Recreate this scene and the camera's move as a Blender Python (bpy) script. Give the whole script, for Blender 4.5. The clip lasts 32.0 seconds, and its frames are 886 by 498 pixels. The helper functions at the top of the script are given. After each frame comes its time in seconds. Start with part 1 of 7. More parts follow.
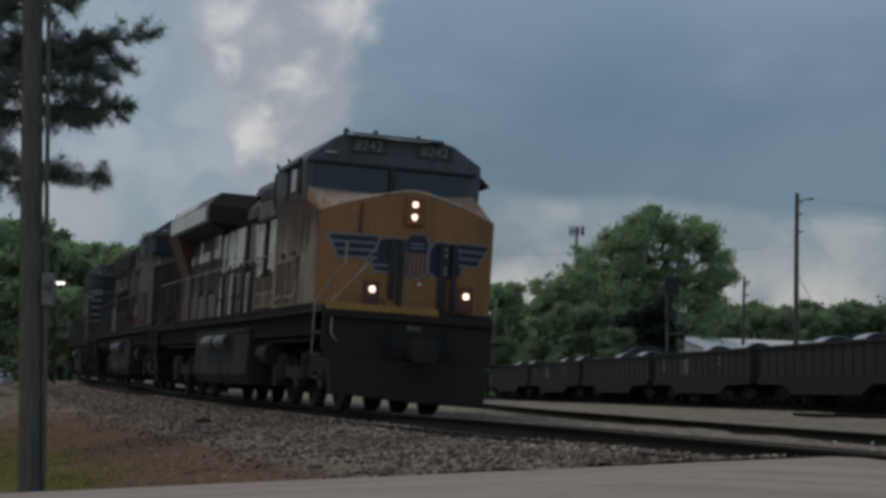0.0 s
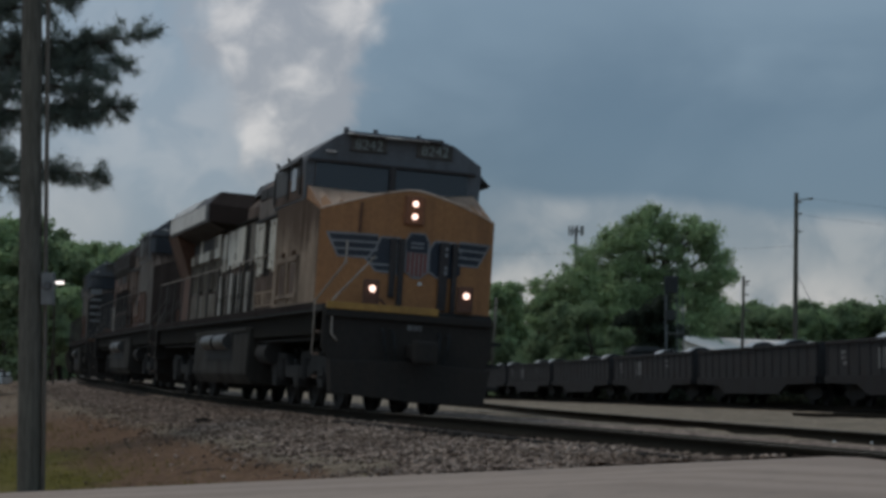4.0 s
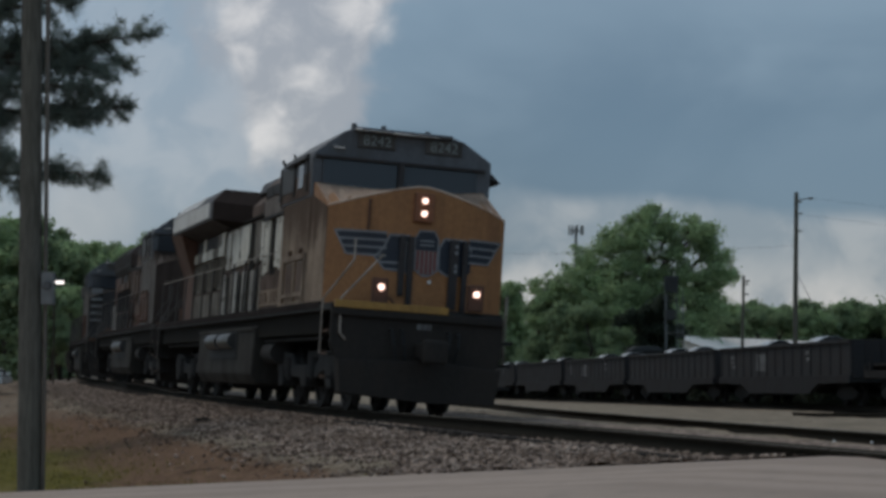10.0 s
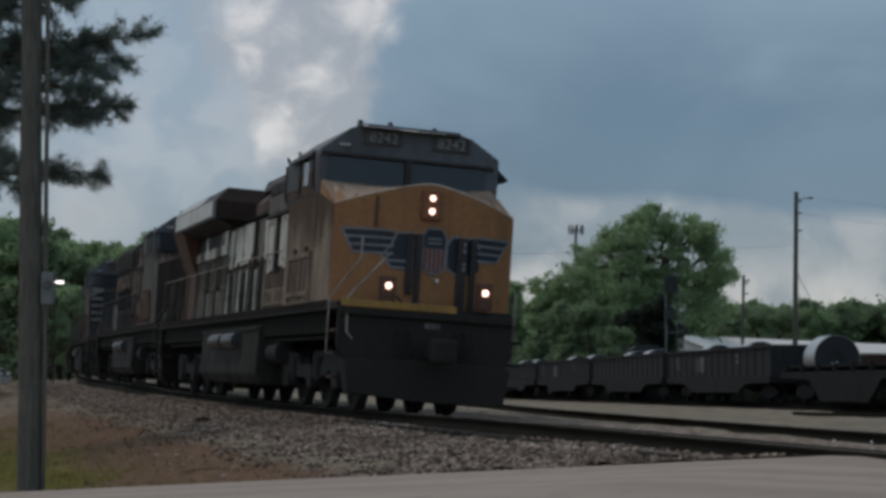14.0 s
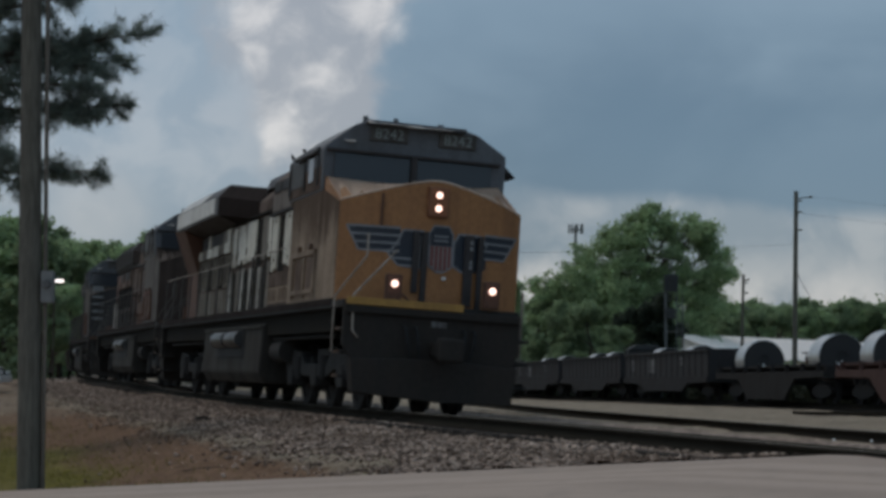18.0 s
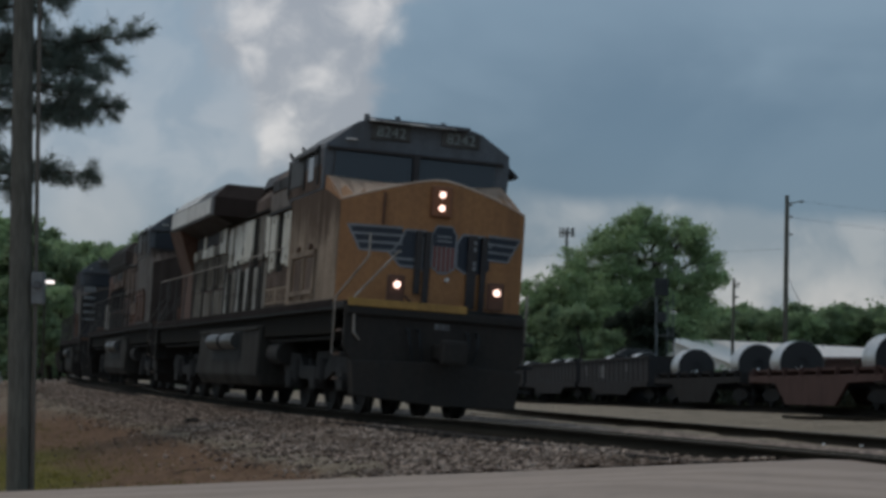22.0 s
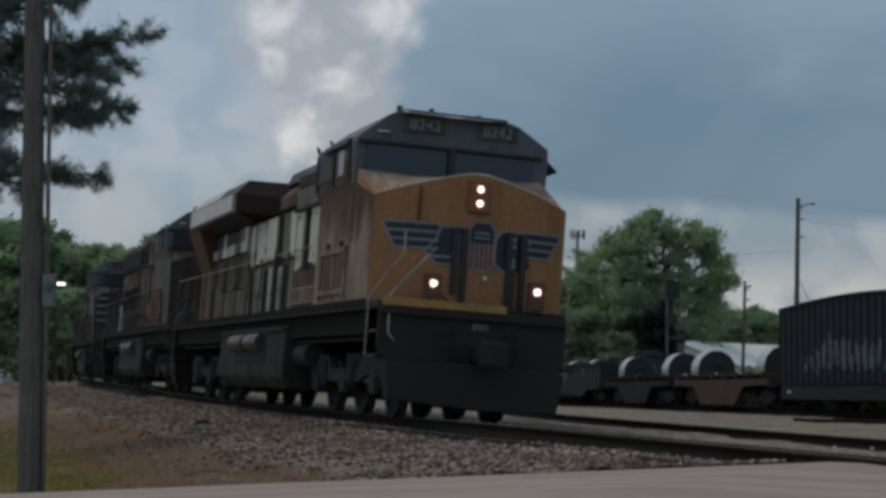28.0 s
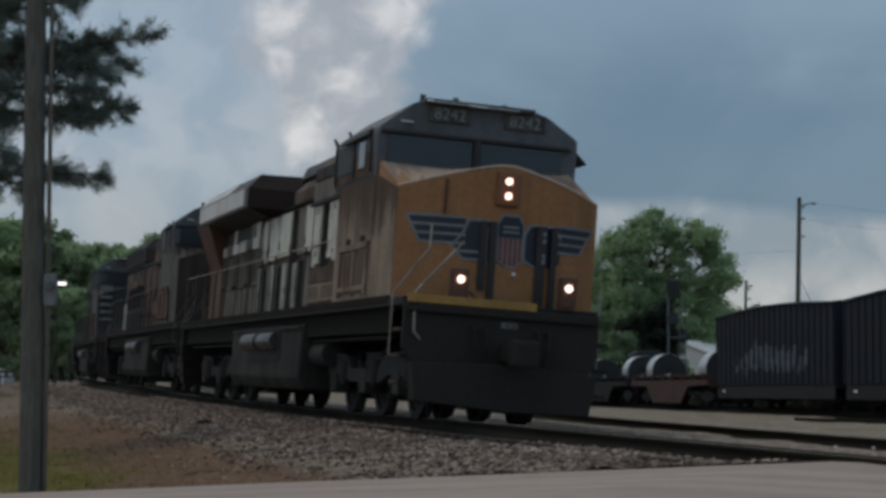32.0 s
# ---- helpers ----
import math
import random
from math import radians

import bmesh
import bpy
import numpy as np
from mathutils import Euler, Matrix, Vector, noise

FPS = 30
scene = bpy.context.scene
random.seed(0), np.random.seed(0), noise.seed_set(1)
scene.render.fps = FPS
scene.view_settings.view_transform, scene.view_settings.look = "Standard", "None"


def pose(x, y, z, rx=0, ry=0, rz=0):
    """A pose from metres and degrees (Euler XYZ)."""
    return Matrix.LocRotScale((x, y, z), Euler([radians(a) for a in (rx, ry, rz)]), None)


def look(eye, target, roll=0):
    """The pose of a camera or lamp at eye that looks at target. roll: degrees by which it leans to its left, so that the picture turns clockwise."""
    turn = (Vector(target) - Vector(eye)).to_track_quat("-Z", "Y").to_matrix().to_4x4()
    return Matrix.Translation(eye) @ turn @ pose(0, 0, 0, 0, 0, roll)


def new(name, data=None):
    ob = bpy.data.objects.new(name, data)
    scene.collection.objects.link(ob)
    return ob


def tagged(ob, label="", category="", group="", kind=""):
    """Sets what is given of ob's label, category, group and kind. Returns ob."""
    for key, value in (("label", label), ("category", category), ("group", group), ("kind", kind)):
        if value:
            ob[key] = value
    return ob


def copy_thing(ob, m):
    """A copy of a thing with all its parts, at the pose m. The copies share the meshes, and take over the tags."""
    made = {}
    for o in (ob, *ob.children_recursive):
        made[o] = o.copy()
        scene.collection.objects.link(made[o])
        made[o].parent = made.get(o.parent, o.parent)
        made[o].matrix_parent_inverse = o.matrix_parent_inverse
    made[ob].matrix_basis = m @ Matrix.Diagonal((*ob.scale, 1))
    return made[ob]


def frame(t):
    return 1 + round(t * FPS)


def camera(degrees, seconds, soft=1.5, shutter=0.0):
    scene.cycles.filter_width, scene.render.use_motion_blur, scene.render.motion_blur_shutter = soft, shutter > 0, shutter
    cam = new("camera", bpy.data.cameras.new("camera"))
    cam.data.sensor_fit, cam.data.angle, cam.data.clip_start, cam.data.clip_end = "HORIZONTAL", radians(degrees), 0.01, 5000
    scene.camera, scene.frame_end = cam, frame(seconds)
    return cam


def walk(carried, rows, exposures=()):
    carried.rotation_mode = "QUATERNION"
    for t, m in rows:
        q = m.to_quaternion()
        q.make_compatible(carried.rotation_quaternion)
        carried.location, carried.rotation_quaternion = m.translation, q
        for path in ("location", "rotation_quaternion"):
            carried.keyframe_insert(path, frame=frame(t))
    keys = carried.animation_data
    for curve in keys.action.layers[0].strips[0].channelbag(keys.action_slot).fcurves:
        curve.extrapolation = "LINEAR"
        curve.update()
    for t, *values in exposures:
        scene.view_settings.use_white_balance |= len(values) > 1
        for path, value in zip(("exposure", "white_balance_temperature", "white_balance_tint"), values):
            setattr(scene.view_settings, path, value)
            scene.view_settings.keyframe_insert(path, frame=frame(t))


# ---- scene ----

# ---------- plan: the main line, the yard line and the ground ----------
EYE = 0.51
CURVE, HEADING, CANT, GRADE = 1 / 868.4, 0.28203, 0.070, 0.00545
START = (-0.659, 32.848)


def main_line(s):
    """A point of the main line's centre at rail height, s metres back from where the first locomotive's nose stands at first."""
    r = 1 / CURVE
    return Vector((START[0] - r * (math.cos(HEADING - s * CURVE) - math.cos(HEADING)), START[1] + r * (math.sin(HEADING) - math.sin(HEADING - s * CURVE)), GRADE * s))


def on_main(s, front=3.6, back=17.0, lean=0.0):
    """The pose of a vehicle whose nose is at s: x forward, y to its left, z up; lean in radians towards its left."""
    a, b = main_line(s + front), main_line(s + back)
    d = (a - b).normalized()
    n = Vector((-d.y, d.x, 0)).normalized()
    up = d.cross(n)
    n2, up2 = n * math.cos(lean) - up * math.sin(lean), up * math.cos(lean) + n * math.sin(lean)
    o = a + d * front
    m = Matrix((d, n2, up2)).transposed().to_4x4()
    m.translation = o
    return m


def yard_line(b):
    return Vector((16 - 0.121 * b, 72 + 0.9927 * b, -0.62 - 0.0068 * b))


def on_yard(b):
    """The pose of a yard car whose leading end is b metres along the yard line; x points ahead, away from the road."""
    d = (yard_line(b) - yard_line(b - 1)).normalized()
    n = Vector((-d.y, d.x, 0)).normalized()
    m = Matrix((d, n, d.cross(n))).transposed().to_4x4()
    m.translation = yard_line(b)
    return m


def cant_at(s):
    """The curve's banking: the rail on the grass side stands higher, the more so near the crossing."""
    return CANT - 0.03 * smooth(20.0, 60.0, s)


def dip_at(s):
    """How far the track's centre lies under the even grade; it sags a little beyond the crossing."""
    return -0.036 - 0.05 * smooth(-8.0, 2.0, s) + 0.086 * smooth(21.0, 32.0, s) - 0.753 * cant_at(s)


TABLE_S = np.linspace(-60, 260, 641)
TABLE = np.array([main_line(s)[:] for s in TABLE_S])


def smooth(a, b, x):
    k = np.clip((x - a) / (b - a), 0, 1)
    return k * k * (3 - 2 * k)


def track_place(x, y):
    """s, and the distance q from the centre line, positive on the side of the grass."""
    s = np.interp(y, TABLE[:, 1], TABLE_S)
    xt = np.interp(y, TABLE[:, 1], TABLE[:, 0])
    return s, (xt - x) * np.cos(HEADING - s * CURVE)


def road_w(x, y):
    return (20.6 - x - y) / 1.414


def road_z(x, y):
    along = np.clip((x - y + 20.6) / 2, -9, 3.6)
    return -0.49 + 0.094 * along - np.clip(0.05 * road_w(x, y), 0, 0.6)


def ground_z(x, y):
    x, y = np.asarray(x, float), np.asarray(y, float)
    s, q = track_place(x, y)
    zt = GRADE * np.clip(s, -30, 120) - 0.27
    left = zt - 0.66 * smooth(48, 2, s) * smooth(1.5, 6.5, q) - 0.06 * smooth(1.1, 1.7, q)
    b = np.clip((y - 72) / 0.9927, -60, 140)
    zb = -0.84 - 0.0068 * b
    right = zt + (zb - zt) * smooth(1.8, 9, -q)
    z = np.where(q > 0, left, right)
    w = road_w(x, y)
    k = smooth(-1.6, 0.0, w)
    return z + (road_z(x, y) - 0.03 - z) * k


# ---------- camera ----------
cam = camera(25.09, 32.0, soft=3.6)
TILT = 3.622
SHAKE = (
    (0, 0.015, -0.001, 0.043), (0.5, -0, -0.006, 0.035), (1, 0.001, 0.008, 0.062), (1.5, 0.014, -0.011, 0.06), (2, 0, -0.009, 0.04),
    (2.5, 0, -0.009, 0.04), (3, -0.003, -0.009, 0.04), (3.5, -0.003, -0.011, 0.057), (5.5, -0.004, -0.011, 0.056), (6, -0.004, -0.009, 0.04),
    (6.5, -0.003, -0.021, 0.058), (7, -0.002, -0.023, 0.074), (7.5, -0.002, -0.021, 0.061), (8, -0.002, -0.021, 0.061), (8.5, -0.002, -0.023, 0.075),
    (9, -0.003, -0.021, 0.058), (9.5, -0.003, -0.021, 0.058), (10, -0.003, -0.021, 0.058), (10.5, -0.003, -0.021, 0.058), (11, -0.004, -0.033, 0.044),
    (11.5, -0.004, -0.031, 0.032), (12, -0.004, -0.036, 0.054), (12.5, -0.005, -0.034, 0.038), (13, -0.004, -0.036, 0.053),
    (13.5, -0.005, -0.039, 0.033), (14, -0.005, -0.031, 0.03), (14.5, -0.005, -0.027, 0.027), (16.5, -0.029, -0.059, 0.035),
    (17, -0.005, -0.086, 0.054), (17.5, -0.005, -0.058, 0.043), (18, -0.011, -0.061, 0.065), (18.5, 0.154, -0.035, 0.01), (19, -0.081, -0.052, 0.084),
    (19.5, -0.025, 0.022, 0.143), (20, -0.151, 0.069, 0.197), (20.5, -0.305, -0.045, 0.376), (21, -0.128, 0.058, 0.295),
    (21.5, -0.321, -0.009, 0.323), (22, -0.269, 0.021, 0.331), (22.5, -0.218, -0.004, 0.29), (23, -0.172, 0.017, 0.309), (23.5, -0.175, 0.011, 0.289),
    (24, -0.141, 0.022, 0.337), (24.5, -0.028, 0.01, 0.264), (25, 0.019, 0.045, 0.295), (25.5, -0.012, 0.065, 0.387), (27.5, 0.024, 0.082, 0.378),
    (28, 0.038, 0.084, 0.37), (28.5, 0.073, 0.082, 0.378), (29, 0.045, 0.076, 0.376), (29.5, 0.036, 0.082, 0.388), (30, 0.071, 0.089, 0.39),
    (30.5, 0.04, 0.082, 0.381), (31, 0.085, 0.092, 0.388), (31.5, 0.067, 0.089, 0.385), (32, 0.071, 0.073, 0.357),
)
walk(cam, [(t, pose(0, 0, EYE, 90 + TILT, 0, 0) @ pose(0, 0, 0, dp, dy, dr)) for t, dy, dp, dr in SHAKE], exposures=((0, -0.06), (3.5, -0.05), (6, 0.0), (9, 0.03), (12, 0.10), (17, 0.11), (20, 0.05), (25, 0.04), (28, 0.10), (32, 0.13)))

# ---------- sky and light ----------
world = bpy.data.worlds.new("world")
scene.world = world
world.use_nodes = True
wn = world.node_tree.nodes
sky = wn.new("ShaderNodeTexSky")
sky.sky_type, sky.sun_disc, sky.sun_elevation, sky.sun_rotation = "NISHITA", False, radians(52), radians(-40)
wn["Background"].inputs["Strength"].default_value = 0.08
world.node_tree.links.new(sky.outputs[0], wn["Background"].inputs["Color"])

sun = new("sun", bpy.data.lights.new("sun", "SUN"))
sun.data.energy, sun.data.angle, sun.data.color = 4.0, radians(14), (1, 0.90, 0.78)
sun.matrix_world = look((-64 * 0.62, 77 * 0.62, 128 * 0.62), (0, 0, 0))
scene.view_settings.exposure = 0.0


# ---------- materials ----------
class Nodes:
    """A small builder of node trees."""

    def __init__(self, name):
        self.mat = bpy.data.materials.new(name)
        self.mat.use_nodes = True
        self.tree = self.mat.node_tree
        self.bsdf = self.tree.nodes["Principled BSDF"]
        self.out = self.tree.nodes["Material Output"]

    def link(self, a, b):
        self.tree.links.new(a, b)

    def put(self, socket, value):
        if isinstance(value, bpy.types.NodeSocket):
            self.link(value, socket)
        else:
            socket.default_value = value

    def math(self, op, a, b=0.0, c=0.0, clamp=False):
        n = self.tree.nodes.new("ShaderNodeMath")
        n.operation, n.use_clamp = op, clamp
        for i, v in enumerate((a, b, c)):
            self.put(n.inputs[i], v)
        return n.outputs[0]

    def coords(self, kind="Object"):
        return self.tree.nodes.new("ShaderNodeTexCoord").outputs[kind]

    def noise(self, vector, scale, detail=4.0, rough=0.55, distort=0.0):
        n = self.tree.nodes.new("ShaderNodeTexNoise")
        n.inputs["Scale"].default_value, n.inputs["Detail"].default_value = scale, detail
        n.inputs["Roughness"].default_value, n.inputs["Distortion"].default_value = rough, distort
        self.link(vector, n.inputs["Vector"])
        return n.outputs["Fac"]

    def scaled(self, vector, x, y, z):
        n = self.tree.nodes.new("ShaderNodeMapping")
        n.inputs["Scale"].default_value = (x, y, z)
        self.link(vector, n.inputs["Vector"])
        return n.outputs[0]

    def cells(self, vector, scale, feature="F1"):
        n = self.tree.nodes.new("ShaderNodeTexVoronoi")
        n.inputs["Scale"].default_value = scale
        n.feature = feature
        self.link(vector, n.inputs["Vector"])
        return n.outputs

    def step(self, a, b, x):
        n = self.tree.nodes.new("ShaderNodeMapRange")
        n.interpolation_type = "SMOOTHSTEP"
        self.put(n.inputs["Value"], x)
        lo, hi, t0, t1 = (a, b, 0.0, 1.0) if a < b else (b, a, 1.0, 0.0)
        for name, v in (("From Min", lo), ("From Max", hi), ("To Min", t0), ("To Max", t1)):
            n.inputs[name].default_value = v
        return n.outputs["Result"]

    def mix(self, f, a, b, kind="MIX"):
        n = self.tree.nodes.new("ShaderNodeMix")
        n.data_type, n.blend_type = "RGBA", kind
        self.put(n.inputs[0], f)
        self.put(n.inputs[6], a if not isinstance(a, tuple) else (*a, 1))
        self.put(n.inputs[7], b if not isinstance(b, tuple) else (*b, 1))
        return n.outputs[2]

    def bump(self, height, strength, distance):
        n = self.tree.nodes.new("ShaderNodeBump")
        n.inputs["Strength"].default_value, n.inputs["Distance"].default_value = strength, distance
        self.link(height, n.inputs["Height"])
        self.link(n.outputs[0], self.bsdf.inputs["Normal"])

    def random(self, kind):
        if kind == "object":
            return self.tree.nodes.new("ShaderNodeObjectInfo").outputs["Random"]
        return self.tree.nodes.new("ShaderNodeNewGeometry").outputs["Random Per Island"]

    def finish(self, color, rough=0.7, metal=0.0, spec=0.5):
        self.put(self.bsdf.inputs["Base Color"], color if not isinstance(color, tuple) else (*color, 1))
        self.put(self.bsdf.inputs["Roughness"], rough)
        self.bsdf.inputs["Metallic"].default_value = metal
        self.bsdf.inputs["Specular IOR Level"].default_value = spec
        return self.mat


def weathered(name, color, dirt=(0.05, 0.04, 0.032), amount=0.5, rough=0.5, metal=0.0, streak=True, scale=1.0, spec=0.4, soot=None):
    """Painted or bare metal with grime in patches, streaks that run down, and a faint unevenness."""
    n = Nodes(name)
    v = n.coords()
    big = n.noise(v, 0.7 * scale, 5, 0.6)
    fine = n.noise(v, 14 * scale, 4, 0.65)
    run = n.noise(n.scaled(v, 5.0 * scale, 5.0 * scale, 0.35 * scale), 1.0, 4, 0.6) if streak else big
    k = n.math("ADD", n.math("MULTIPLY", big, 0.55), n.math("MULTIPLY", run, 0.45))
    k = n.math("MULTIPLY", n.step(0.42, 0.66, k), amount)
    shade = n.mix(n.step(0.3, 0.75, fine), tuple(c * 0.82 for c in color), tuple(min(1, c * 1.1) for c in color))
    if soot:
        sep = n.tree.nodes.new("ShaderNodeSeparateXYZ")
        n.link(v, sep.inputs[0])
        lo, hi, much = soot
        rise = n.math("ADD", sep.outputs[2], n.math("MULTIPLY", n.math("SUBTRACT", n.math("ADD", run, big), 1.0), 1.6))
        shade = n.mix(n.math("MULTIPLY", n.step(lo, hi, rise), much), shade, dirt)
    n.bump(fine, 0.12, 0.004)
    return n.finish(n.mix(k, shade, dirt), n.math("ADD", n.math("MULTIPLY", k, 0.35), rough, 0.0, True), metal, spec)


def glow(name, color, strength):
    n = Nodes(name)
    n.bsdf.inputs["Emission Color"].default_value = (*color, 1)
    n.bsdf.inputs["Emission Strength"].default_value = strength
    return n.finish((0.8, 0.8, 0.75), 0.3)


def cloud_material():
    """A storm sky: slate cloud, a tall bright cumulus, a pale strip under the cloud's edge. Angles are in degrees, along and above the horizon."""
    n = Nodes("storm_clouds")
    v = n.coords()
    sep = n.tree.nodes.new("ShaderNodeSeparateXYZ")
    nrm = n.tree.nodes.new("ShaderNodeVectorMath")
    nrm.operation = "NORMALIZE"
    n.link(v, nrm.inputs[0])
    n.link(nrm.outputs[0], sep.inputs[0])
    x, y, z = sep.outputs
    u = n.math("MULTIPLY", n.math("ARCTAN2", x, y), 57.2958)
    e = n.math("MULTIPLY", n.math("ARCSINE", z), 57.2958)
    wide = n.noise(n.scaled(nrm.outputs[0], 1, 1, 1.6), 8.0, 4, 0.5, 0.2)
    mid = n.noise(nrm.outputs[0], 17.0, 4, 0.5, 0.25)
    fluff = n.noise(nrm.outputs[0], 34.0, 4, 0.5, 0.35)
    tiny = n.noise(nrm.outputs[0], 80.0, 3, 0.5, 0.2)
    # slate body, lighter towards the wood's side and overhead
    col = n.mix(n.step(0.35, 0.68, wide), (0.084, 0.145, 0.212), (0.146, 0.217, 0.289))
    col = n.mix(n.math("MULTIPLY", n.step(-2.0, -6.5, n.math("ADD", u, n.math("MULTIPLY", n.math("SUBTRACT", mid, 0.5), 3.0))), n.math("ADD", n.math("MULTIPLY", n.step(3.5, 7.0, e), 0.24), 0.56)), col, n.mix(n.step(0.36, 0.64, fluff), (0.292, 0.352, 0.418), (0.410, 0.445, 0.490)))
    col = n.mix(n.math("MULTIPLY", n.step(8.0, 12.5, n.math("ADD", e, n.math("MULTIPLY", wide, 3.0))), 0.55), col, (0.232, 0.325, 0.412))
    # the heaviest, bluest part of the storm, low over the yard
    heavy = n.math("MULTIPLY", n.step(9.5, 6.0, n.math("ADD", e, n.math("MULTIPLY", n.math("SUBTRACT", wide, 0.5), 3.0))), n.step(-1.0, 5.0, u))
    col = n.mix(n.math("MULTIPLY", heavy, 0.6), col, (0.104, 0.178, 0.258))
    # the pale strip low down, under a ragged edge
    edge = n.math("ADD", n.math("MULTIPLY", u, 0.085), e)
    edge = n.math("ADD", edge, n.math("MULTIPLY", n.math("SUBTRACT", mid, 0.5), 0.9))
    low = n.math("MULTIPLY", n.step(5.75, 5.15, edge), n.step(-0.6, 4.4, u))
    pale = n.mix(n.step(0.40, 0.66, fluff), (0.222, 0.270, 0.320), (0.385, 0.405, 0.428))
    col = n.mix(n.math("MULTIPLY", low, 0.8), col, pale)
    puff = n.math("MULTIPLY", n.step(3.6, 2.2, n.math("ADD", e, n.math("MULTIPLY", n.math("SUBTRACT", fluff, 0.5), 3.0))), n.step(0.36, 0.60, mid))
    col = n.mix(n.math("MULTIPLY", puff, 0.65), col, (0.62, 0.60, 0.59))
    # the cumulus: a soft grey tower with bright heads
    centre = n.math("ADD", n.math("MULTIPLY", e, 0.115), -5.6)
    half = n.math("MAXIMUM", n.math("ADD", n.math("MULTIPLY", n.math("SUBTRACT", e, 5.2), 0.36), 0.95), 0.4)
    d = n.math("ABSOLUTE", n.math("DIVIDE", n.math("SUBTRACT", u, centre), half))
    d = n.math("ADD", d, n.math("MULTIPLY", n.math("SUBTRACT", fluff, 0.5), 1.6))
    m = n.math("MULTIPLY", n.step(1.30, 0.70, d), n.step(4.8, 6.6, n.math("ADD", e, n.math("MULTIPLY", n.math("SUBTRACT", fluff, 0.5), 3.0))))
    m = n.math("MULTIPLY", m, n.step(26.0, 16.0, e))
    lump = n.math("ADD", n.math("MULTIPLY", tiny, 0.35), n.math("MULTIPLY", fluff, 0.65))
    lump = n.math("ADD", lump, n.math("MULTIPLY", n.math("SUBTRACT", e, 8.0), 0.010))
    fleece = n.noise(n.scaled(nrm.outputs[0], 1, 1, 1.2), 46.0, 8, 0.62, 0.5)
    heads = None
    for hu, he, hr in ((-6.45, 10.45, 0.60), (-2.7, 10.6, 0.80), (-2.05, 9.9, 0.50), (-5.75, 6.75, 0.85), (-5.1, 7.5, 0.30), (-6.2, 8.9, 0.40), (-4.2, 8.6, 0.5)):
        du, de = n.math("SUBTRACT", u, hu), n.math("SUBTRACT", e, he)
        far = n.math("SQRT", n.math("ADD", n.math("MULTIPLY", du, du), n.math("MULTIPLY", de, de)))
        g = n.step(2.0 * hr, 0.0, n.math("ADD", far, n.math("MULTIPLY", n.math("SUBTRACT", fluff, 0.5), 1.6)))
        heads = g if heads is None else n.math("MAXIMUM", heads, g)
    lump = n.math("ADD", n.math("MULTIPLY", lump, 0.45), n.math("MULTIPLY", fleece, 0.55))
    lump = n.math("ADD", lump, n.math("MULTIPLY", heads, 0.24))
    bright = n.mix(n.step(0.47, 0.86, lump), (0.325, 0.336, 0.366), (0.73, 0.70, 0.68))
    col = n.mix(n.math("MULTIPLY", m, 0.85), col, bright)
    du, de = n.math("ADD", u, 10.7), n.math("SUBTRACT", e, 4.6)
    far = n.math("SQRT", n.math("ADD", n.math("MULTIPLY", du, du), n.math("MULTIPLY", de, de)))
    g = n.step(1.9, 0.3, n.math("ADD", far, n.math("MULTIPLY", n.math("SUBTRACT", fluff, 0.5), 2.2)))
    col = n.mix(n.math("MULTIPLY", g, 0.34), col, (0.50, 0.485, 0.485))
    # overhead and behind the viewer the cloud is thinner and lets more light through
    lift = n.math("ADD", n.math("MULTIPLY", n.step(18.0, 60.0, e), 0.22), 1.0)
    away = n.math("ADD", n.math("MULTIPLY", n.step(0.35, -0.5, y), 0.40), 1.0)
    scale = n.tree.nodes.new("ShaderNodeVectorMath")
    scale.operation = "SCALE"
    n.link(col, scale.inputs[0])
    n.link(n.math("MULTIPLY", lift, away), scale.inputs["Scale"])
    col = scale.outputs[0]
    em = n.tree.nodes.new("ShaderNodeEmission")
    n.link(col, em.inputs["Color"])
    em.inputs["Strength"].default_value = 1.0
    clear = n.tree.nodes.new("ShaderNodeBsdfTransparent")
    both = n.tree.nodes.new("ShaderNodeMixShader")
    both.inputs[0].default_value = 0.84
    n.link(clear.outputs[0], both.inputs[1])
    n.link(em.outputs[0], both.inputs[2])
    n.link(both.outputs[0], n.out.inputs["Surface"])
    n.mat.cycles.emission_sampling = "NONE"
    return n.mat


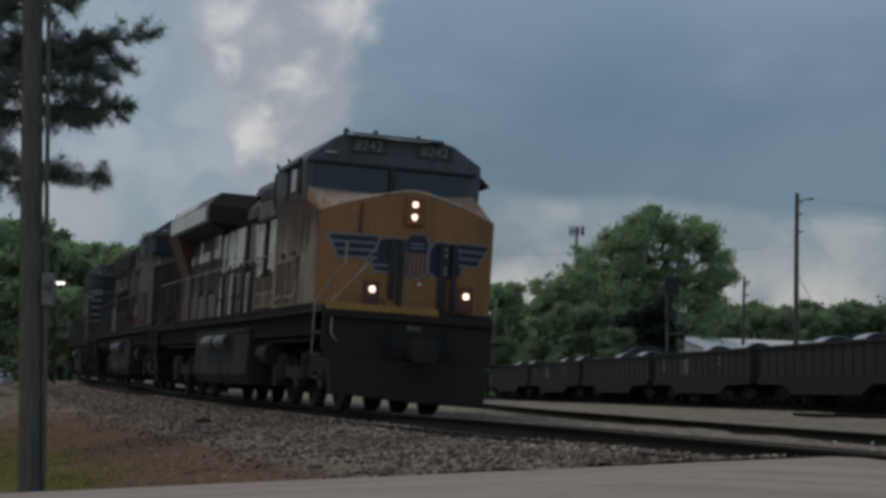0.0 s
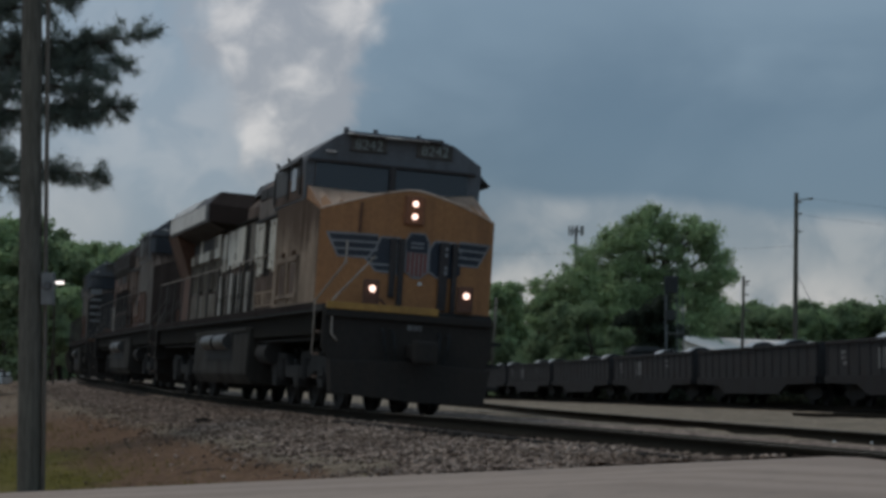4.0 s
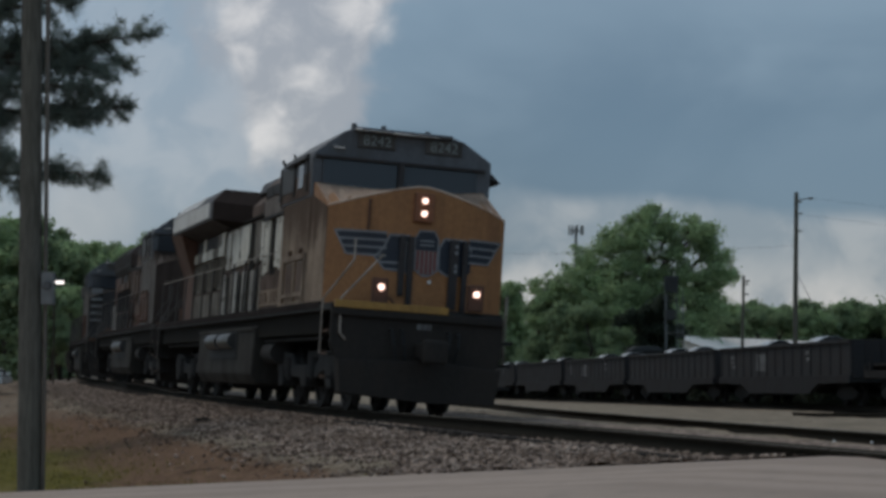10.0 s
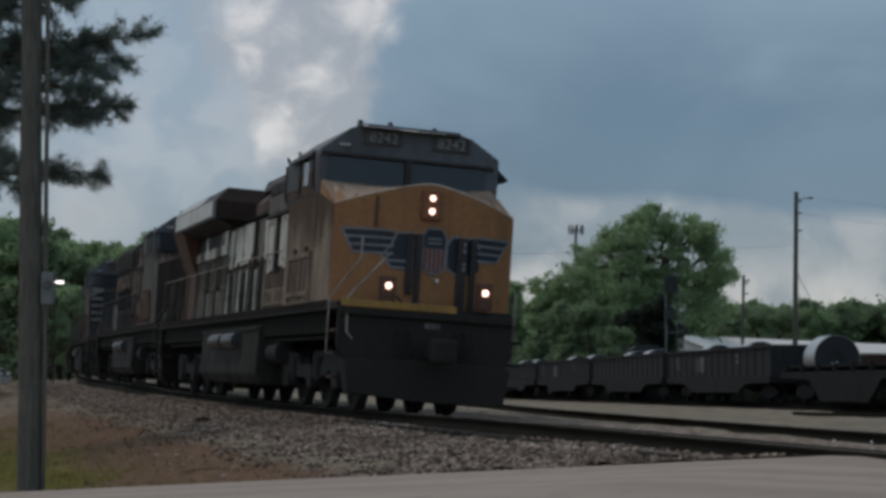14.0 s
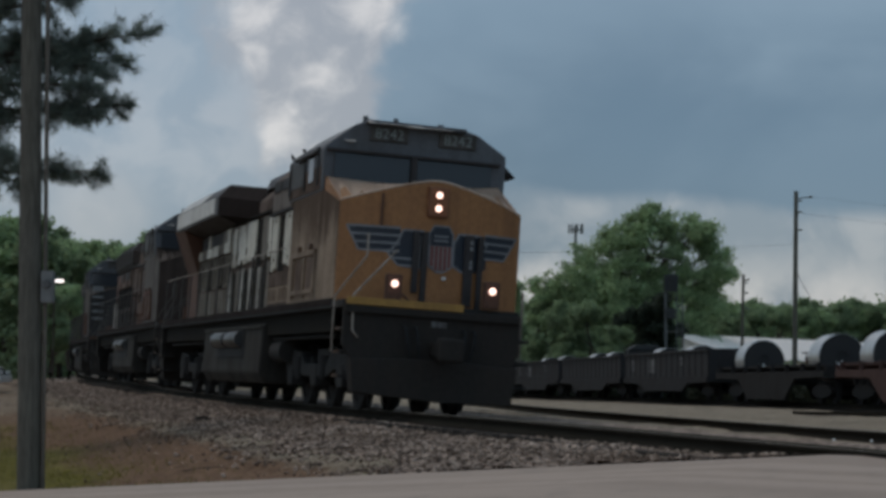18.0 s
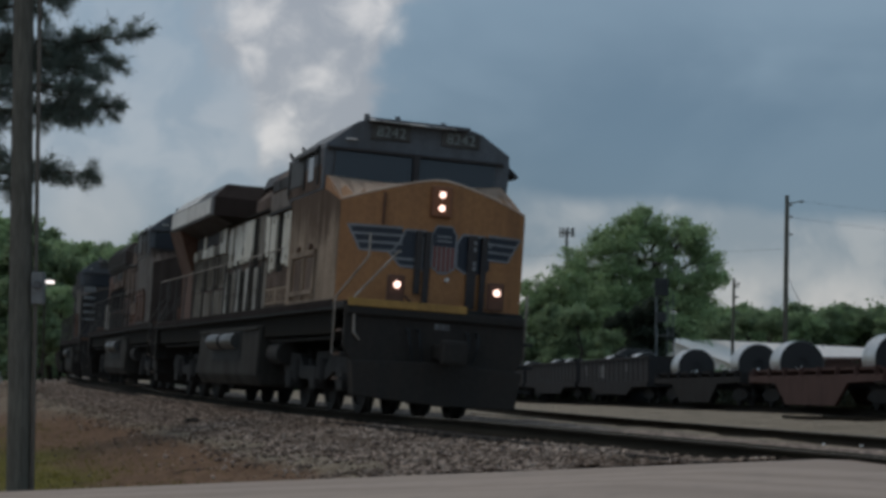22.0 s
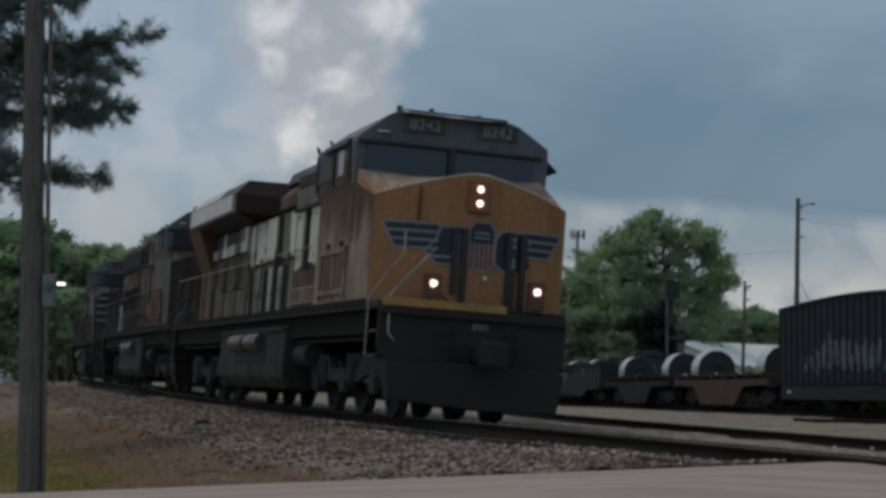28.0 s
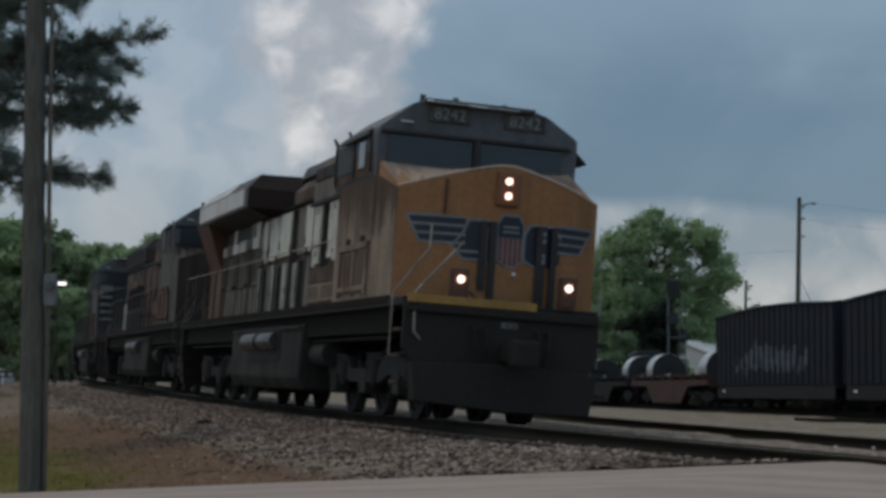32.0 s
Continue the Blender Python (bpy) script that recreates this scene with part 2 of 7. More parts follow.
def ground_material():
    """Grass, brown dirt and grey yard gravel, laid out by the mesh's cover attribute (red: gravel, green: grass, blue:
    shade painted under the yard train).
    """
    n = Nodes("ground_cover")
    v = n.coords()
    at = n.tree.nodes.new("ShaderNodeAttribute")
    at.attribute_name = "cover"
    sep = n.tree.nodes.new("ShaderNodeSeparateColor")
    n.link(at.outputs["Color"], sep.inputs[0])
    a, b, c = n.noise(v, 0.5, 6, 0.6), n.noise(v, 6.0, 5, 0.65), n.noise(v, 40.0, 3, 0.6)
    dirt = n.mix(n.step(0.3, 0.7, b), (0.088, 0.050, 0.031), (0.230, 0.134, 0.082))
    dirt = n.mix(n.math("MULTIPLY", n.step(0.55, 0.75, c), 0.5), dirt, (0.25, 0.185, 0.135))
    grass = n.mix(n.step(0.3, 0.7, b), (0.070, 0.060, 0.016), (0.180, 0.147, 0.034))
    grass = n.mix(n.step(0.5, 0.75, a), grass, (0.20, 0.155, 0.06))
    stones = n.cells(v, 16.0)
    gravel = n.mix(n.step(0.1, 0.9, n.math("MULTIPLY", stones["Color"], 1.0)), (0.162, 0.124, 0.089), (0.400, 0.318, 0.232))
    gravel = n.mix(n.math("MULTIPLY", n.step(0.5, 0.7, a), 0.5), gravel, (0.20, 0.16, 0.12))
    drift = n.noise(n.scaled(v, 0.5, 0.35, 1.0), 2.2, 5, 0.7)
    gravel = n.mix(n.math("MULTIPLY", n.step(0.42, 0.66, drift), 0.6), gravel, (0.15, 0.120, 0.088))
    kg = n.step(0.25, 0.75, n.math("ADD", sep.outputs[1], n.math("ADD", n.math("MULTIPLY", n.math("SUBTRACT", b, 0.5), 0.9), n.math("MULTIPLY", n.math("SUBTRACT", a, 0.5), 0.6))))
    kr = n.step(0.25, 0.75, n.math("ADD", sep.outputs[0], n.math("ADD", n.math("MULTIPLY", n.math("SUBTRACT", b, 0.5), 1.1), n.math("MULTIPLY", n.math("SUBTRACT", a, 0.5), 0.9))))
    n.bump(n.math("ADD", b, n.math("MULTIPLY", c, 0.5)), 0.5, 0.05)
    # the yard train's shadow, painted as a near-black ground colour
    train_shade = n.mix(b, (0.018, 0.016, 0.014), (0.05, 0.045, 0.04))
    return n.finish(n.mix(sep.outputs[2], n.mix(kr, n.mix(kg, dirt, grass), gravel), train_shade), 0.95, 0, 0.06)


def ballast_material(name, island):
    n = Nodes(name)
    v = n.coords()
    a, b = n.noise(v, 0.6, 5, 0.6), n.noise(v, 25.0, 4, 0.65)
    if island:
        k = n.random("island")
    else:
        k = n.cells(v, 14.0)["Color"]
        n.bump(n.math("MULTIPLY", n.cells(v, 14.0)["Distance"], -1.0), 0.5, 0.02)
    col = n.mix(n.math("POWER", k, 1.7), (0.090, 0.063, 0.050), (0.56, 0.42, 0.33))
    col = n.mix(n.math("MULTIPLY", n.step(0.45, 0.7, a), 0.55), col, (0.13, 0.085, 0.058))
    return n.finish(n.mix(n.math("MULTIPLY", n.step(0.5, 0.8, b), 0.4), col, (0.105, 0.09, 0.076)), 0.95, 0, 0.06)


def road_material():
    n = Nodes("worn_asphalt")
    v = n.coords()
    a, b, c = n.noise(v, 0.25, 6, 0.6), n.noise(v, 3.0, 5, 0.6), n.noise(v, 120.0, 3, 0.7)
    col = n.mix(a, (0.270, 0.192, 0.147), (0.395, 0.292, 0.229))
    # wheel paths and patched strips that run along the road
    turned = n.tree.nodes.new("ShaderNodeMapping")
    turned.inputs["Rotation"].default_value = (0, 0, math.radians(45))
    n.link(v, turned.inputs[0])
    lane = n.noise(n.scaled(turned.outputs[0], 0.02, 0.9, 1.0), 1.6, 3, 0.6)
    col = n.mix(n.math("MULTIPLY", n.step(0.45, 0.62, lane), 0.5), col, (0.48, 0.352, 0.278))
    col = n.mix(n.math("MULTIPLY", n.step(0.5, 0.75, b), 0.35), col, (0.15, 0.125, 0.11))
    col = n.mix(n.math("MULTIPLY", c, 0.3), col, (0.42, 0.38, 0.34))
    n.bump(c, 0.4, 0.006)
    return n.finish(col, 0.92, 0, 0.12)


def leaf_material(name, dark, light, warm=0.25):
    n = Nodes(name)
    k = n.random("island")
    a = n.noise(n.coords(), 0.35, 3, 0.5)
    col = n.mix(k, dark, light)
    col = n.mix(n.math("MULTIPLY", n.step(0.45, 0.7, a), warm), col, tuple(min(1, c * 1.7) for c in light))
    n.bsdf.inputs["Subsurface Weight"].default_value = 0.0
    trans = n.tree.nodes.new("ShaderNodeBsdfTranslucent")
    n.link(col, trans.inputs["Color"])
    mixer = n.tree.nodes.new("ShaderNodeMixShader")
    mixer.inputs[0].default_value = 0.5
    n.link(n.bsdf.outputs[0], mixer.inputs[1])
    n.link(trans.outputs[0], mixer.inputs[2])
    n.finish(col, 0.75, 0, 0.25)
    n.link(mixer.outputs[0], n.out.inputs["Surface"])
    return n.mat


def wood_material(name, dark, light, along=0.12, across=9.0):
    n = Nodes(name)
    v = n.coords()
    g = n.noise(n.scaled(v, across, across, along * across), 2.5, 6, 0.65)
    b = n.noise(v, 1.3, 4, 0.6)
    col = n.mix(n.step(0.3, 0.7, g), dark, light)
    col = n.mix(n.math("MULTIPLY", b, 0.4), col, dark)
    n.bump(g, 0.5, 0.01)
    return n.finish(col, 0.9, 0, 0.2)


M = {
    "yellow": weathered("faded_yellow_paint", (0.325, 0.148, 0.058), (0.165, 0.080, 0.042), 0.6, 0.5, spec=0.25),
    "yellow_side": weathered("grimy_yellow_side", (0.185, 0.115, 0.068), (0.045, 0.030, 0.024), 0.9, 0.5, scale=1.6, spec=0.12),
    "sill": weathered("bright_yellow_sill", (0.37, 0.20, 0.045), (0.17, 0.09, 0.035), 0.5, 0.5),
    "grey_roof": weathered("grey_roof_paint", (0.098, 0.101, 0.110), (0.066, 0.062, 0.060), 0.6, 0.55),
    # pale doors, raised further to hold the skylight on that side
    "silver": weathered("pale_skylit_door_paint", (0.60, 0.55, 0.45), (0.16, 0.115, 0.085), 0.55, 0.42, scale=2.2, spec=0.2, soot=(3.35, 4.1, 0.8)),
    "low_door": weathered("grimy_pale_low_door", (0.36, 0.33, 0.285), (0.07, 0.055, 0.045), 0.75, 0.45, scale=2.2, spec=0.15),
    # black that paints the shade of the door bays; also the sill's colour
    "bay": weathered("bay_shade_and_sill_black", (0.018, 0.017, 0.015), (0.034, 0.028, 0.023), 0.4, 0.85, spec=0.04),
    "upper_grey": weathered("sooty_grey_upper_sheet", (0.150, 0.120, 0.100), (0.06, 0.048, 0.040), 0.7, 0.6, scale=1.8, spec=0.2),
    "cab_grey": weathered("grimy_grey_cab_side", (0.095, 0.080, 0.070), (0.045, 0.036, 0.031), 0.7, 0.6, scale=1.5, spec=0.1),
    "nose_grime": weathered("grime_grey_nose", (0.056, 0.041, 0.034), (0.03, 0.023, 0.020), 0.7, 0.6, scale=1.5, spec=0.1),
    "dim_rail": weathered("grimy_handrail_paint", (0.07, 0.06, 0.052), (0.03, 0.025, 0.022), 0.6, 0.6, streak=False, scale=3),
    "cylinder": weathered("worn_air_cylinder", (0.045, 0.044, 0.043), (0.02, 0.018, 0.017), 0.4, 0.4, spec=0.4),
    "flare": weathered("soot_brown_flare", (0.026, 0.019, 0.017), (0.018, 0.015, 0.014), 0.5, 0.85, spec=0.03),
    "pilot": weathered("grease_black_pilot", (0.033, 0.029, 0.026), (0.046, 0.037, 0.031), 0.5, 0.75, spec=0.10),
    "pale": weathered("pale_grey_sheet", (0.54, 0.49, 0.43), (0.24, 0.20, 0.17), 0.45, 0.35, spec=0.35),
    "brown": weathered("rust_brown_door", (0.120, 0.064, 0.045), (0.06, 0.035, 0.025), 0.5, 0.6, spec=0.12),
    "brown_dark": weathered("dark_brown_steel", (0.028, 0.021, 0.019), (0.016, 0.013, 0.012), 0.6, 0.85, spec=0.05),
    # sooty brown, darkened further to hold the shadow on the hood side
    "hood_brown": weathered("soot_and_shade_brown", (0.098, 0.055, 0.034), (0.03, 0.022, 0.018), 0.9, 0.55, scale=1.6, spec=0.12),
    "roof_dark": weathered("sooty_roof", (0.042, 0.036, 0.035), (0.05, 0.04, 0.034), 0.5, 0.5, spec=0.2),
    "orange": weathered("dull_orange_paint", (0.105, 0.047, 0.031), (0.03, 0.021, 0.018), 0.85, 0.6, spec=0.12),
    "orange_lamp": weathered("red_stained_housing", (0.22, 0.085, 0.035), (0.09, 0.03, 0.022), 0.6, 0.5),
    "black": weathered("sooty_black_paint", (0.037, 0.0355, 0.0355), (0.048, 0.042, 0.038), 0.35, 0.65, spec=0.15),
    "under": weathered("greasy_underframe", (0.032, 0.031, 0.030), (0.036, 0.031, 0.028), 0.4, 0.8, spec=0.15),
    "tank": weathered("grey_tank_paint", (0.044, 0.041, 0.036), (0.022, 0.019, 0.017), 0.6, 0.7, spec=0.08),
    "emblem_white": weathered("dull_emblem_white", (0.205, 0.190, 0.180), (0.13, 0.11, 0.09), 0.5, 0.55, streak=False),
    "rail_paint": weathered("dull_handrail_paint", (0.33, 0.275, 0.225), (0.1, 0.08, 0.06), 0.6, 0.55, streak=False, scale=3),
    # worn paint, lightened to hold the sky's sheen on the nose top
    "nose_top": weathered("worn_nose_top_painted_sheen", (0.63, 0.465, 0.35), (0.27, 0.155, 0.095), 0.55, 0.42, streak=False, scale=2, spec=0.4),
    "white": weathered("white_paint", (0.72, 0.72, 0.70), (0.25, 0.22, 0.2), 0.4, 0.5, streak=False),
    "navy": weathered("navy_emblem_paint", (0.013, 0.017, 0.027), (0.04, 0.034, 0.034), 0.4, 0.5, streak=False),
    "red": weathered("red_emblem_paint", (0.17, 0.045, 0.035), (0.08, 0.04, 0.03), 0.4, 0.5, streak=False),
    "silver_line": weathered("silver_emblem_line", (0.195, 0.192, 0.195), (0.10, 0.08, 0.07), 0.6, 0.5, streak=False),
    "rail": weathered("rusty_rail_steel", (0.024, 0.021, 0.016), (0.018, 0.015, 0.012), 0.5, 0.9, 0.0, False, spec=0.04),
    "rail_top": weathered("worn_rail_head", (0.30, 0.265, 0.225), (0.14, 0.115, 0.09), 0.5, 0.7, 0.0, False, spec=0.12),
    "coil": weathered("galvanised_coil_steel", (0.62, 0.61, 0.60), (0.30, 0.29, 0.28), 0.3, 0.30, 0.75, False),
    "coil_end": weathered("coil_end_edges", (0.036, 0.034, 0.034), (0.05, 0.045, 0.04), 0.4, 0.7, 0.0, False, spec=0.2),
    "gondola": weathered("dark_brown_black_car_paint", (0.028, 0.027, 0.028), (0.046, 0.037, 0.033), 0.5, 0.75, scale=1.5, spec=0.2),
    "gondola_low": weathered("soot_black_sill", (0.027, 0.026, 0.027), (0.036, 0.030, 0.027), 0.5, 0.8, spec=0.15),
    # tan that holds the glare on the cab side; soot darkens its top
    "cab_tan": weathered("glare_tan_cab_side", (0.30, 0.228, 0.170), (0.080, 0.054, 0.040), 0.55, 0.8, scale=1.3, soot=(2.3, 3.1, 0.92), spec=0.04),
    "car_red": weathered("dull_red_car_paint", (0.080, 0.043, 0.036), (0.050, 0.034, 0.029), 0.55, 0.7, spec=0.15),
    "car_grey": weathered("dusty_grey_car_paint", (0.030, 0.028, 0.027), (0.024, 0.020, 0.018), 0.5, 0.85, spec=0.1),
    "car_navy": weathered("dark_navy_car_paint", (0.011, 0.013, 0.020), (0.024, 0.022, 0.023), 0.45, 0.7, scale=1.4, spec=0.2),
    "scrawl": weathered("faded_spray_paint", (0.10, 0.11, 0.13), (0.015, 0.018, 0.026), 0.95, 0.6, scale=3.5),
    "stencil": weathered("faded_white_stencil", (0.17, 0.17, 0.165), (0.06, 0.05, 0.05), 0.8, 0.6, scale=3.0),
    "pole": wood_material("grey_weathered_pole", (0.076, 0.068, 0.055), (0.150, 0.135, 0.110)),
    "tie": wood_material("creosoted_tie", (0.02, 0.016, 0.013), (0.07, 0.055, 0.045), 1.0),
    "bark": wood_material("bark", (0.03, 0.024, 0.019), (0.10, 0.08, 0.062)),
    "door_tan": weathered("soot_stained_tan", (0.24, 0.175, 0.125), (0.07, 0.05, 0.04), 0.8, 0.6, scale=2.0, spec=0.1),
    "side_glass": weathered("dusty_side_glass", (0.050, 0.045, 0.042), (0.03, 0.028, 0.026), 0.5, 0.5, spec=0.15),
    "box_grey": weathered("grey_meter_box", (0.165, 0.162, 0.155), (0.12, 0.12, 0.115), 0.3, 0.6),
    "wall_white": weathered("white_sheet_wall", (0.86, 0.76, 0.69), (0.55, 0.50, 0.47), 0.2, 0.6, scale=0.4),
    "roof_sheet": weathered("galvanised_roof", (0.42, 0.40, 0.38), (0.2, 0.18, 0.16), 0.4, 0.5, scale=0.5),
    "conduit": weathered("dark_conduit", (0.125, 0.102, 0.080), (0.05, 0.045, 0.04), 0.3, 0.6),
    "dark_metal": weathered("dark_signal_paint", (0.036, 0.037, 0.037), (0.03, 0.03, 0.03), 0.3, 0.7),
    "signal_grey": weathered("galvanised_signal_steel", (0.135, 0.142, 0.142), (0.08, 0.08, 0.076), 0.4, 0.7),
    "olive_door": weathered("grey_olive_door", (0.15, 0.125, 0.095), (0.06, 0.05, 0.042), 0.75, 0.5, scale=2.0, spec=0.12),
    # white sheet roof; the same white paints the glints on the cab roof
    "roof_bright": weathered("white_roof_and_glint", (0.96, 0.83, 0.75), (0.86, 0.73, 0.66), 0.3, 0.6, 0.0, scale=0.4, spec=0.2),
    "leaf": leaf_material("broad_leaves", (0.192, 0.265, 0.140), (0.40, 0.50, 0.262)),
    "leaf_dark": leaf_material("deep_green_leaves", (0.140, 0.192, 0.108), (0.30, 0.375, 0.202)),
    "needle": leaf_material("pine_needles", (0.104, 0.126, 0.114), (0.20, 0.232, 0.186), 0.1),
    # near-black leaf colour that stands for the shade under the yard cars
    "weed": leaf_material("gap_shade_weeds", (0.030, 0.036, 0.026), (0.062, 0.072, 0.048), 0.1),
    # dark leaf colour that holds the deep shade beside the signal
    "evergreen": leaf_material("shade_mass_leaves", (0.030, 0.038, 0.028), (0.066, 0.080, 0.052), 0.1),
    "grass": leaf_material("grass_blades", (0.075, 0.070, 0.016), (0.185, 0.163, 0.036)),
    "lamp": glow("lit_headlight", (1.0, 0.66, 0.54), 2.0),
    "lamp_cool": glow("lit_yard_lamp", (1.0, 0.90, 0.85), 1.6),
    "number": weathered("dim_number_paint", (0.22, 0.24, 0.225), (0.1, 0.1, 0.1), 0.5, 0.6, streak=False, scale=3),
    "rubber": weathered("black_hose_rubber", (0.012, 0.012, 0.012), (0.03, 0.03, 0.03), 0.3, 0.8, streak=False),
}


def glass_material():
    n = Nodes("dark_cab_glass")
    return n.finish((0.036, 0.038, 0.043), 0.10, 0, 0.5)


M["glass"] = glass_material()
M["ground"], M["road"] = ground_material(), road_material()
M["ballast"], M["stone"] = ballast_material("ballast_bed", False), ballast_material("ballast_stones", True)


# ---------- mesh helpers ----------
def bx(bm, x0, x1, y0, y1, z0, z1, bevel=0.0, turn=None):
    m = Matrix.LocRotScale(((x0 + x1) / 2, (y0 + y1) / 2, (z0 + z1) / 2), None, (abs(x1 - x0), abs(y1 - y0), abs(z1 - z0)))
    vs = bmesh.ops.create_cube(bm, size=1, matrix=turn @ m if turn else m)["verts"]
    if bevel:
        es = {e for v in vs for e in v.link_edges}
        bmesh.ops.bevel(bm, geom=list(es), offset=bevel, segments=2, affect="EDGES", profile=0.6)
    return bm


def prism(bm, pts, a, b, axis="y", bevel=0.0):
    """A polygon drawn in the two other axes (xz, yz or xy), drawn out from a to b along axis."""
    put = {"y": lambda p, k: (p[0], k, p[1]), "x": lambda p, k: (k, p[0], p[1]), "z": lambda p, k: (p[0], p[1], k)}[axis]
    va, vb = [bm.verts.new(put(p, a)) for p in pts], [bm.verts.new(put(p, b)) for p in pts]
    fs = [bm.faces.new(va), bm.faces.new(vb[::-1])]
    n = len(pts)
    for i in range(n):
        fs.append(bm.faces.new((va[i], vb[i], vb[(i + 1) % n], va[(i + 1) % n])))
    bmesh.ops.recalc_face_normals(bm, faces=fs)
    if bevel:
        bmesh.ops.bevel(bm, geom=list({e for f in fs for e in f.edges}), offset=bevel, segments=2, affect="EDGES", profile=0.6)
    return bm


def rod(bm, p, q, r, r2=None, seg=10):
    p, q = Vector(p), Vector(q)
    m = Matrix.Translation((p + q) / 2) @ (q - p).to_track_quat("Z", "Y").to_matrix().to_4x4()
    bmesh.ops.create_cone(bm, cap_ends=True, segments=seg, radius1=r, radius2=r if r2 is None else r2, depth=(q - p).length, matrix=m)
    return bm


def pipe(bm, pts, r, seg=8):
    for p, q in zip(pts, pts[1:]):
        rod(bm, p, q, r, seg=seg)
    return bm


def ring(bm, centre, axis, outer, inner, length, seg=32):
    """A hollow drum: outer and inner radius, along axis 'x' or 'y'."""
    loops = []
    for r, k in ((outer, -0.5), (outer, 0.5), (inner, 0.5), (inner, -0.5)):
        loop = []
        for i in range(seg):
            a = 2 * math.pi * i / seg
            c, s = r * math.cos(a), r * math.sin(a)
            v = (k * length, c, s) if axis == "x" else (c, k * length, s)
            loop.append(bm.verts.new(Vector(centre) + Vector(v)))
        loops.append(loop)
    fs = []
    for a, b in zip(loops, loops[1:] + loops[:1]):
        for i in range(seg):
            fs.append(bm.faces.new((a[i], a[(i + 1) % seg], b[(i + 1) % seg], b[i])))
    bmesh.ops.recalc_face_normals(bm, faces=fs)
    return bm


def tube_path(bm, pts, radii, seg=8):
    rings = []
    for i, p in enumerate(pts):
        p = Vector(p)
        d = (Vector(pts[min(i + 1, len(pts) - 1)]) - Vector(pts[max(i - 1, 0)])).normalized()
        q = d.to_track_quat("Z", "Y")
        rings.append([bm.verts.new(p + q @ Vector((radii[i] * math.cos(2 * math.pi * k / seg), radii[i] * math.sin(2 * math.pi * k / seg), 0))) for k in range(seg)])
    for a, b in zip(rings, rings[1:]):
        for k in range(seg):
            bm.faces.new((a[k], a[(k + 1) % seg], b[(k + 1) % seg], b[k]))
    bm.faces.new(rings[-1])
    bm.faces.new(rings[0][::-1])


def mesh_of(name, bm, material):
    me = bpy.data.meshes.new(name)
    bm.to_mesh(me)
    bm.free()
    me.materials.append(material)
    return me


def part(name, bm, material, parent, label=""):
    """Links a bmesh as one mesh object under a thing or under a part."""
    ob = new(name, mesh_of(name, bm, material))
    ob.parent = parent
    return tagged(ob, label)


def pieces(name, bm, material, parent, label=""):
    """Like part(), but every loose piece of the bmesh becomes a part of its own."""
    bm.verts.index_update()
    left, made = set(bm.verts), []
    while left:
        stack, group = [left.pop()], []
        while stack:
            v = stack.pop()
            group.append(v)
            for e in v.link_edges:
                w = e.other_vert(v)
                if w in left:
                    left.remove(w)
                    stack.append(w)
        one, new_of = bmesh.new(), {}
        for v in sorted(group, key=lambda k: k.index):
            new_of[v] = one.verts.new(v.co)
        for f in {f for v in group for f in v.link_faces}:
            one.faces.new([new_of[v] for v in f.verts])
        one.normal_update()
        made.append(part(name, one, material, parent, label))
    bm.free()
    return made


def fast_mesh(name, verts, faces, material):
    me = bpy.data.meshes.new(name)
    verts, faces = np.asarray(verts, np.float32), np.asarray(faces, np.int32)
    n, k = faces.shape
    me.vertices.add(len(verts))
    me.vertices.foreach_set("co", verts.ravel())
    me.loops.add(n * k)
    me.loops.foreach_set("vertex_index", faces.ravel())
    me.polygons.add(n)
    me.polygons.foreach_set("loop_start", np.arange(0, n * k, k, dtype=np.int32))
    me.update(calc_edges=True)
    me.materials.append(material)
    return me


def B():
    return bmesh.new()


def smooth_shade(ob, angle=40):
    me = ob.data
    me.polygons.foreach_set("use_smooth", [True] * len(me.polygons))
    bm = bmesh.new()
    bm.from_mesh(me)
    for e in bm.edges:
        if len(e.link_faces) == 2 and e.calc_face_angle(0) > radians(angle):
            e.smooth = False
    bm.to_mesh(me)
    bm.free()
    return ob


# ---------- sky dome, ground, road, tracks ----------
def build_sky():
    bm = B()
    rows, cols, r = 24, 64, 3600
    grid = []
    for i in range(rows + 1):
        e = radians(-4 + 94 * i / rows)
        grid.append([bm.verts.new((r * math.cos(e) * math.sin(2 * math.pi * j / cols), r * math.cos(e) * math.cos(2 * math.pi * j / cols), r * math.sin(e))) for j in range(cols)])
    for i in range(rows):
        for j in range(cols):
            k = (j + 1) % cols
            bm.faces.new((grid[i][j], grid[i][k], grid[i + 1][k], grid[i + 1][j]))
    ob = new("backdrop", mesh_of("backdrop", bm, cloud_material()))
    smooth_shade(ob, 180)
    ob.location = (0, 0, EYE)
    return tagged(ob, "storm clouds in slate blue with bright white cumulus", "sky", kind="structure")


def grid_mesh(name, xs, ys, zfun, material, keep=None):
    gx, gy = np.meshgrid(xs, ys)
    gz = zfun(gx, gy)
    verts = np.stack([gx.ravel(), gy.ravel(), gz.ravel()], 1)
    nx, ny = len(xs), len(ys)
    i = np.arange(nx * ny).reshape(ny, nx)
    faces = np.stack([i[:-1, :-1].ravel(), i[:-1, 1:].ravel(), i[1:, 1:].ravel(), i[1:, :-1].ravel()], 1)
    if keep is not None:
        mid = verts[faces].mean(1)
        faces = faces[keep(mid[:, 0], mid[:, 1])]
    me = fast_mesh(name, verts, faces, material)
    me.polygons.foreach_set("use_smooth", [True] * len(me.polygons))
    return me


